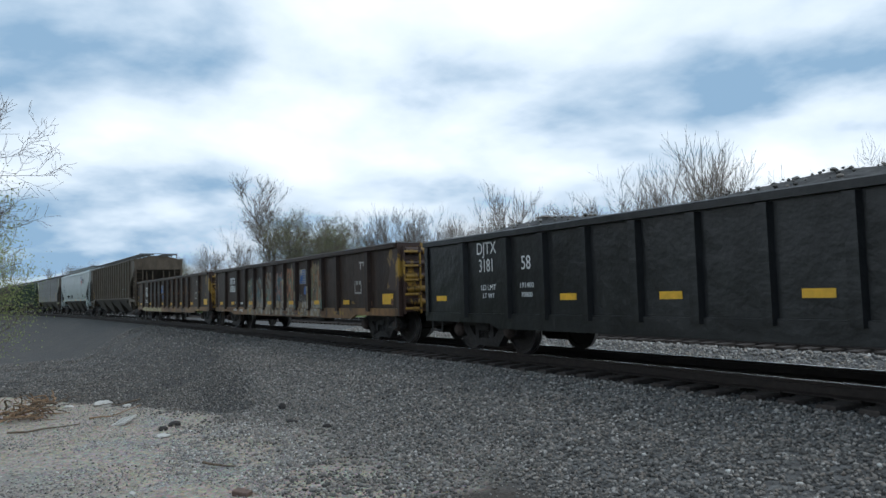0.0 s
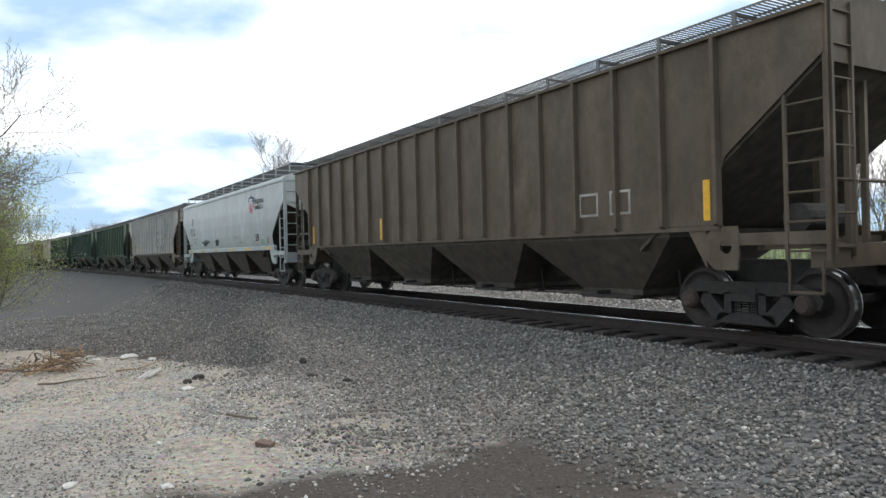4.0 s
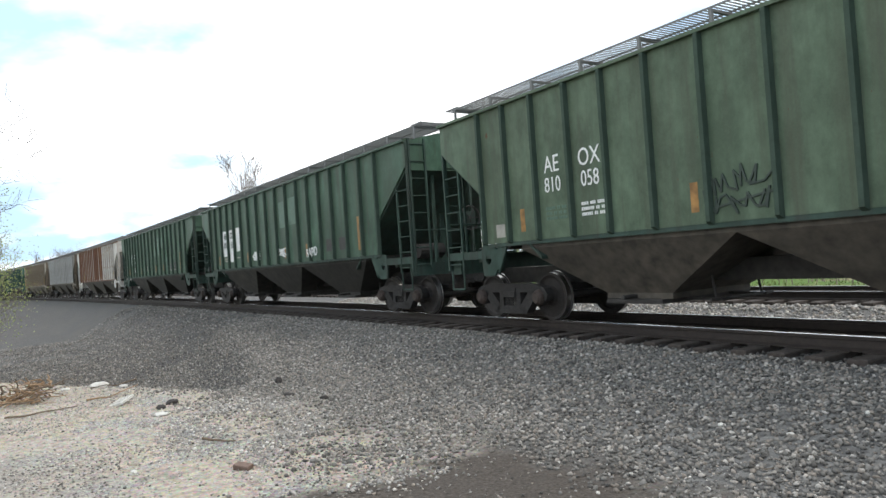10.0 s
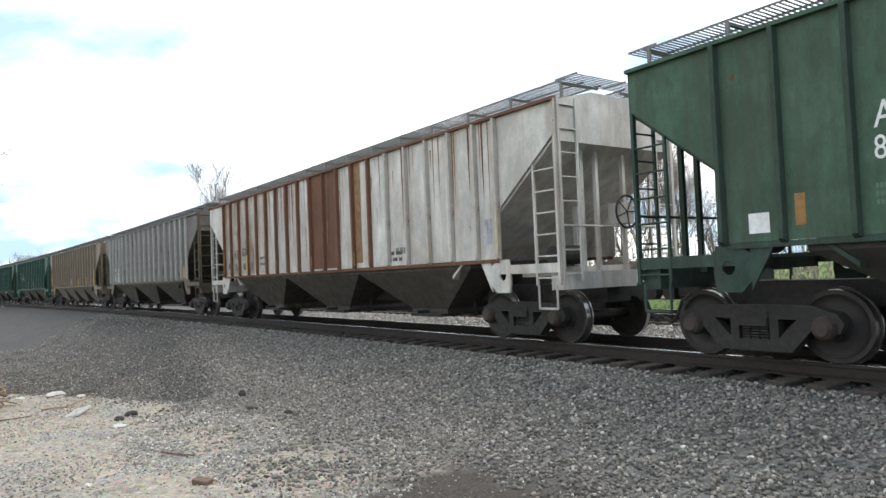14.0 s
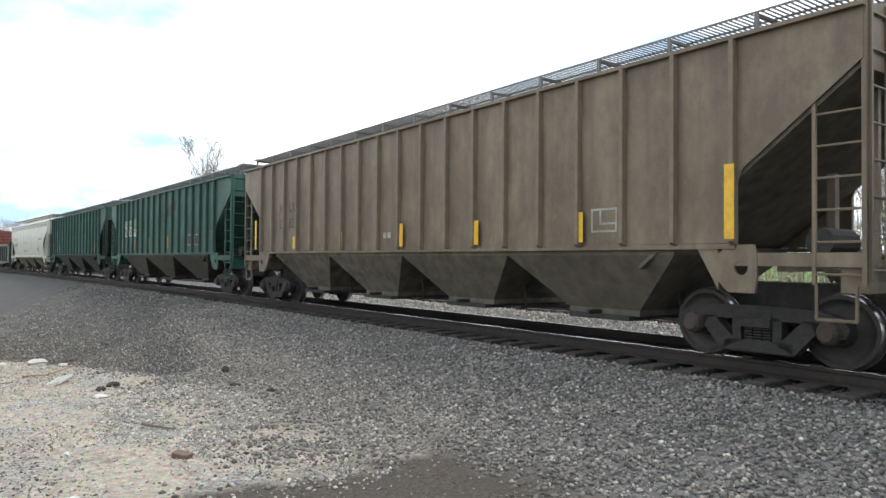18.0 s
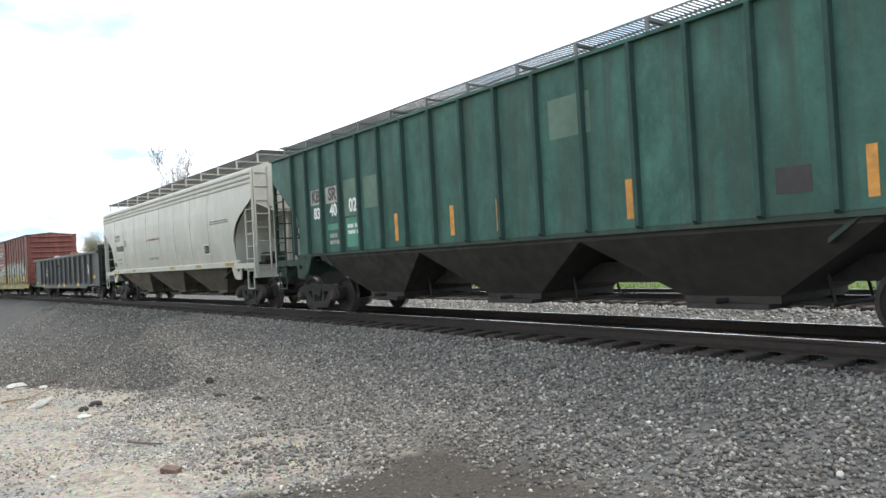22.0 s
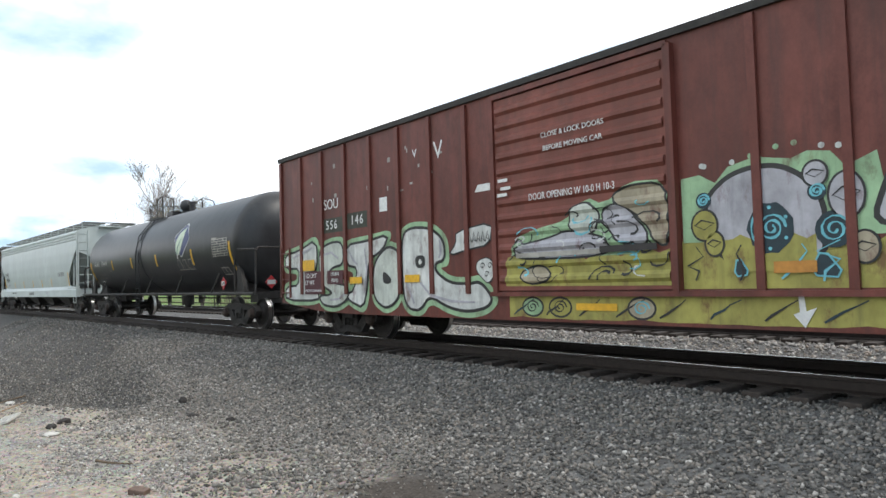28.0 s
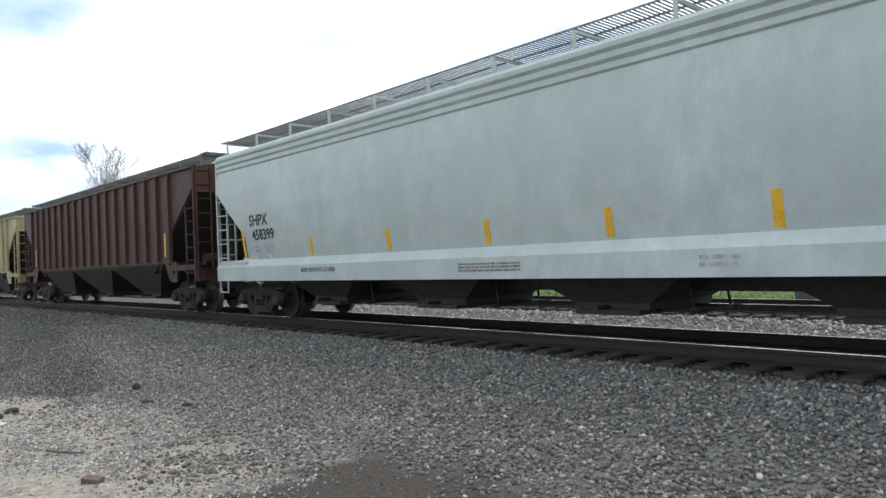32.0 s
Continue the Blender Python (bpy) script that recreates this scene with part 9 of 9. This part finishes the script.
words(w17, "2 INCH HF COMP SHOES", 7.84, 1.145, 0.09, WHITE, y=B_SIDE, lift=0.042, name="notice", sx=0.8)
sheet(w17, "notice_panel", MAROON, 7.86, 8.22, 0.87, 0.97, y=B_SIDE, lift=0.026)
words(w17, "PULL HERE", 8.04, 0.92, 0.07, WHITE, y=B_SIDE, lift=0.032, name="notice")
sheet(w17, "plate", WARM_SPRAY, 6.9, 7.2, 0.84, 0.95, y=B_SIDE, lift=0.026)
flat_shape(w17, "arrow_mark", WHITE, [(2.86, 0.97), (2.92, 0.97), (2.94, 0.78), (3.05, 0.82), (2.92, 0.6), (2.8, 0.74), (2.87, 0.77)], 4, B_SIDE)
for cx, mat in ((-1.1, SILVER_GREEN), (-0.55, OLIVE), (0.85, WARM_SPRAY), (4.33, TEAL_DARK), (5.84, WARM_SPRAY)):
    sprayed("graffiti_bulb", mat, ellipse(cx, 0.78, 0.2, 0.13, 12), 1, B_SIDE + 0.001, 0.03, rounds=1)
    ribbon(w17, "graffiti_line", CYAN if cx > 0.5 else BLACK, swirl(cx, 0.78, 0.13, 1.8, 18, 0.8), 0.025, 4, B_SIDE + 0.001)
for i in range(16):
    x = -1.5 + i * 0.66
    ribbon(w17, "graffiti_line", r.choice((BLACK, TEAL_DARK, OLIVE, BLACK)), [(x + 0.1 * k + r.uniform(-0.04, 0.04), 0.66 + 0.06 * k) for k in range(5)], 0.03, 3, B_SIDE + 0.001)

# tank wagon
BEFORE = set(w18.children)
words(w18, "ADMX", -6.5, 2.3, 0.3, WHITE, round_tank, name="reporting_mark", bold=0.006, sx=0.8, spacing=1.25)
words(w18, "30444", -5.4, 2.3, 0.3, WHITE, round_tank, name="wagon_number", bold=0.01, sx=0.88, spacing=1.3)
for q in ((-4.8, -4.55, 1.96, 1.98), (-4.8, -4.55, 2.2, 2.22), (-4.8, -4.78, 1.98, 2.2), (-4.57, -4.55, 1.98, 2.2)):
    sheet(w18, "stencil_box", DULL_WHITE, *q, surface=round_tank)
words(w18, "C", -4.675, 2.05, 0.13, DULL_WHITE, round_tank, name="stencil_letter")
words(w18, "LD LMT  198200 LB  89903 KG", -6.2, 1.86, 0.088, DULL_WHITE, round_tank, name="weight_stencil")
words(w18, "LT WT   64800 LB  29393 KG", -6.22, 1.71, 0.088, DULL_WHITE, round_tank, name="weight_stencil")
bars(w18, -6.55, 1.58, 1, 0.4, 0.05, DULL_WHITE, surface=round_tank, seed=90)
for x, z0, z1 in ((-7.6, 1.6, 2.4), (-4.37, 2.0, 2.4), (-1.82, 2.0, 2.4), (1.01, 1.98, 2.4), (4.38, 1.92, 2.42), (7.3, 1.6, 2.5)):
    sheet(w18, "reflector", YELLOW, x - 0.06, x + 0.06, z0, z1, surface=round_tank)
diamond = [(3.66, 3.25), (3.72, 3.26), (3.8, 3.23), (4.18, 2.84), (4.2, 2.78), (4.18, 2.7), (3.62, 2.25), (3.56, 2.23), (3.48, 2.25), (2.96, 2.76), (2.93, 2.83), (2.96, 2.92)]


def on_tank(name, mat, pts, lift, label=""):
    """A flat outline laid on the tank's round side, cut finely enough to follow it."""
    bm = bmesh.new()
    bm.faces.new([bm.verts.new((x, 0, z)) for x, z in pts])
    z0, z1 = min(z for x, z in pts), max(z for x, z in pts)
    for i in range(1, 16):
        zz = z0 + (z1 - z0) * i / 16
        bmesh.ops.bisect_plane(bm, geom=bm.verts[:] + bm.edges[:] + bm.faces[:], plane_co=(0, 0, zz), plane_no=(0, 0, 1))
    for v in bm.verts:
        v.co.y = -(round_tank(v.co.z) + lift)
    bmesh.ops.recalc_face_normals(bm, faces=bm.faces)
    me = bpy.data.meshes.new(name)
    bm.to_mesh(me)
    bm.free()
    me.materials.append(mat)
    return part(name, me, None, w18, label)


on_tank("emblem_edge", WHITE, [(3.58 + (x - 3.58) * 1.05, 2.73 + (z - 2.73) * 1.05) for x, z in diamond], 0.004)
on_tank("emblem", NAVY, diamond, 0.008, "navy diamond emblem with a pale leaf")
leaf_shape = [(3.76 - (3.72 - x) * 0.84, 2.36 + (z - 2.36) * 0.96 + 0.06) for x, z in ((3.7, 3.1), (3.68, 2.85), (3.6, 2.62), (3.46, 2.42), (3.28, 2.28), (3.06, 2.22), (2.94, 2.38), (2.92, 2.56), (3.0, 2.74), (3.2, 2.92), (3.45, 3.02))]
on_tank("emblem_leaf_edge", WHITE, [(3.45 + (x - 3.45) * 1.12, 2.7 + (z - 2.7) * 1.1) for x, z in leaf_shape], 0.011)
on_tank("emblem_leaf_edge", MINT, [(3.45 + (x - 3.45) * 1.06, 2.7 + (z - 2.7) * 1.05) for x, z in leaf_shape], 0.0125)
on_tank("emblem_leaf", plain("pale_leaf_paint", (0.58, 0.66, 0.5), 0.5, 0, 6, 0.1, 0.02), leaf_shape, 0.014)
on_tank("emblem_stem", WHITE, [(3.16, 2.16), (3.22, 2.16), (3.27, 2.45), (3.2, 2.45)], 0.0155)
on_tank("emblem_vein", MINT, [(3.18, 2.3), (3.22, 2.3), (3.3, 2.5), (3.58, 2.82), (3.55, 2.84), (3.24, 2.52)], 0.018)
for x in (3.0, 3.46, 3.94):
    on_tank("emblem_bar", DULL_WHITE, [(x - 0.02, 1.78), (x + 0.4, 1.78), (x + 0.34, 2.12), (x + 0.06, 2.12)], 0.005)
    on_tank("emblem_bar", M["tank_black"], [(x + 0.01, 1.805), (x + 0.37, 1.805), (x + 0.315, 2.095), (x + 0.085, 2.095)], 0.008)
on_tank("data_panel", DULL_WHITE, [(6.05, 2.1), (7.17, 2.1), (7.17, 2.62), (6.4, 2.62), (6.4, 2.66), (6.05, 2.66)], 0.004)
for i in range(5):
    for j in range(7):
        x, z = 6.075 + i * 0.218, 2.12 + j * 0.071
        on_tank("data_cell", M["tank_black"], [(x, z), (x + (0.2 if (i + j) % 3 else 0.15), z), (x + (0.2 if (i + j) % 3 else 0.15), z + 0.045), (x, z + 0.045)], 0.008)
on_tank("data_panel", DULL_WHITE, [(6.32, 1.55), (6.85, 1.55), (6.85, 1.78), (6.32, 1.78)], 0.004)
for x in (6.35, 6.6):
    on_tank("data_cell", M["tank_black"], [(x, 1.58), (x + 0.22, 1.58), (x + 0.22, 1.75), (x, 1.75)], 0.008)
placard = part("placard", Mesh().prism([(7.15, 1.12), (7.33, 1.3), (7.15, 1.48), (6.97, 1.3)], -1.56, -1.53), RED, w18, "red diamond placard")
sheet(w18, "placard_panel", WHITE, 7.03, 7.27, 1.24, 1.36, y=1.56)
part("placard", Mesh().prism_x([(-0.95, 1.12), (-0.77, 1.3), (-0.95, 1.48), (-1.13, 1.3)], 8.9, 8.93), RED, w18, "red diamond placard")
part("placard_panel", Mesh().box(8.93, 8.936, -1.07, -0.83, 1.24, 1.36), WHITE, w18)
words(w18, "1170", 7.15, 1.3, 0.11, BLACK, y=1.56, lift=0.012, name="placard_number")
for ob in set(w18.children) - BEFORE:
    if ob.name.startswith(("reflector", "emblem", "data_")):
        ob.matrix_basis = pose(0.11, 0, 0) @ ob.matrix_basis

# clean pale grey hopper
words(w19, "SHPX", -7.3, 2.3, 0.36, FADED_INK, bow, name="reporting_mark", bold=0.006)
words(w19, "458399", -7.12, 1.96, 0.34, FADED_INK, bow, name="wagon_number", bold=0.006)
bars(w19, -7.1, 1.7, 2, 0.9, 0.06, SPRAY_GREY, surface=bow, seed=95)
for x, z1 in ((-8.1, 2.1), (-5.16, 1.82), (-2.54, 1.82), (-0.06, 1.82), (2.17, 1.84), (4.34, 1.86), (7.85, 2.1)):
    sheet(w19, "reflector", YELLOW, x - 0.06, x + 0.06, 1.44, z1, surface=bow)
bars(w19, 0.0, 1.14, 3, 1.3, 0.03, GREY_INK, 1.53, seed=96)
words(w19, "KEEP OUTLETS CLOSED", -4.81, 1.12, 0.12, FADED_INK, y=1.53, name="sill_stencil")
bars(w19, 3.7, 1.14, 2, 0.5, 0.05, SPRAY_GREY, 1.53, seed=97)
bars(w19, 6.5, 2.12, 4, 1.2, 0.032, GREY_INK, surface=bow, seed=98)

# red-brown hopper
for i in range(5):
    z = 3.2 - i * 0.36
    sheet(w20, "emblem_bar", DULL_WHITE, 3.68, 3.86, z - 0.1, z + 0.1)
for x in (-6.9, -2.4, 6.8):
    sheet(w20, "reflector", YELLOW, x - 0.05, x + 0.05, 1.6, 2.3)


# ---- what moves ----
def run(t):
    """How far the train has come at t seconds, counted from its place at 16 s."""
    u = (t - 16) / 16
    return 167.749 * u - 13.146 * u ** 2 - 0.670 * u ** 3 + 3.619 * u ** 4


def on_line(x):
    h = heading(x)
    return pose(x - math.sin(h) * CENTRE, bend(x) + math.cos(h) * CENTRE, 0.004, 0, 0, math.degrees(h))


def motions():
    times = [i * 1.0 for i in range(33)]
    middles = {}
    for wagon, s in TRAIN:
        walk(wagon, [(t, on_line(s + run(t))) for t in times])
        middles[wagon.name] = s
    for wagon, x, d, wheel in WHEELSETS:
        s = middles[wagon.name] + x + d
        rows, angle = [(0.0, pose(d, 0, WHEEL))], 0.0
        last = run(0.0)
        for f in range(1, 960):
            t = f / 30
            now = s + run(t)
            if -26 < now < 7:
                angle += min(60.0, math.degrees((run(t) - last) / WHEEL))
                rows.append((t, pose(d, 0, WHEEL, 0, angle, 0)))
            last = run(t)
        rows.append((32.0, pose(d, 0, WHEEL, 0, angle, 0)))
        walk(wheel, rows)


motions()
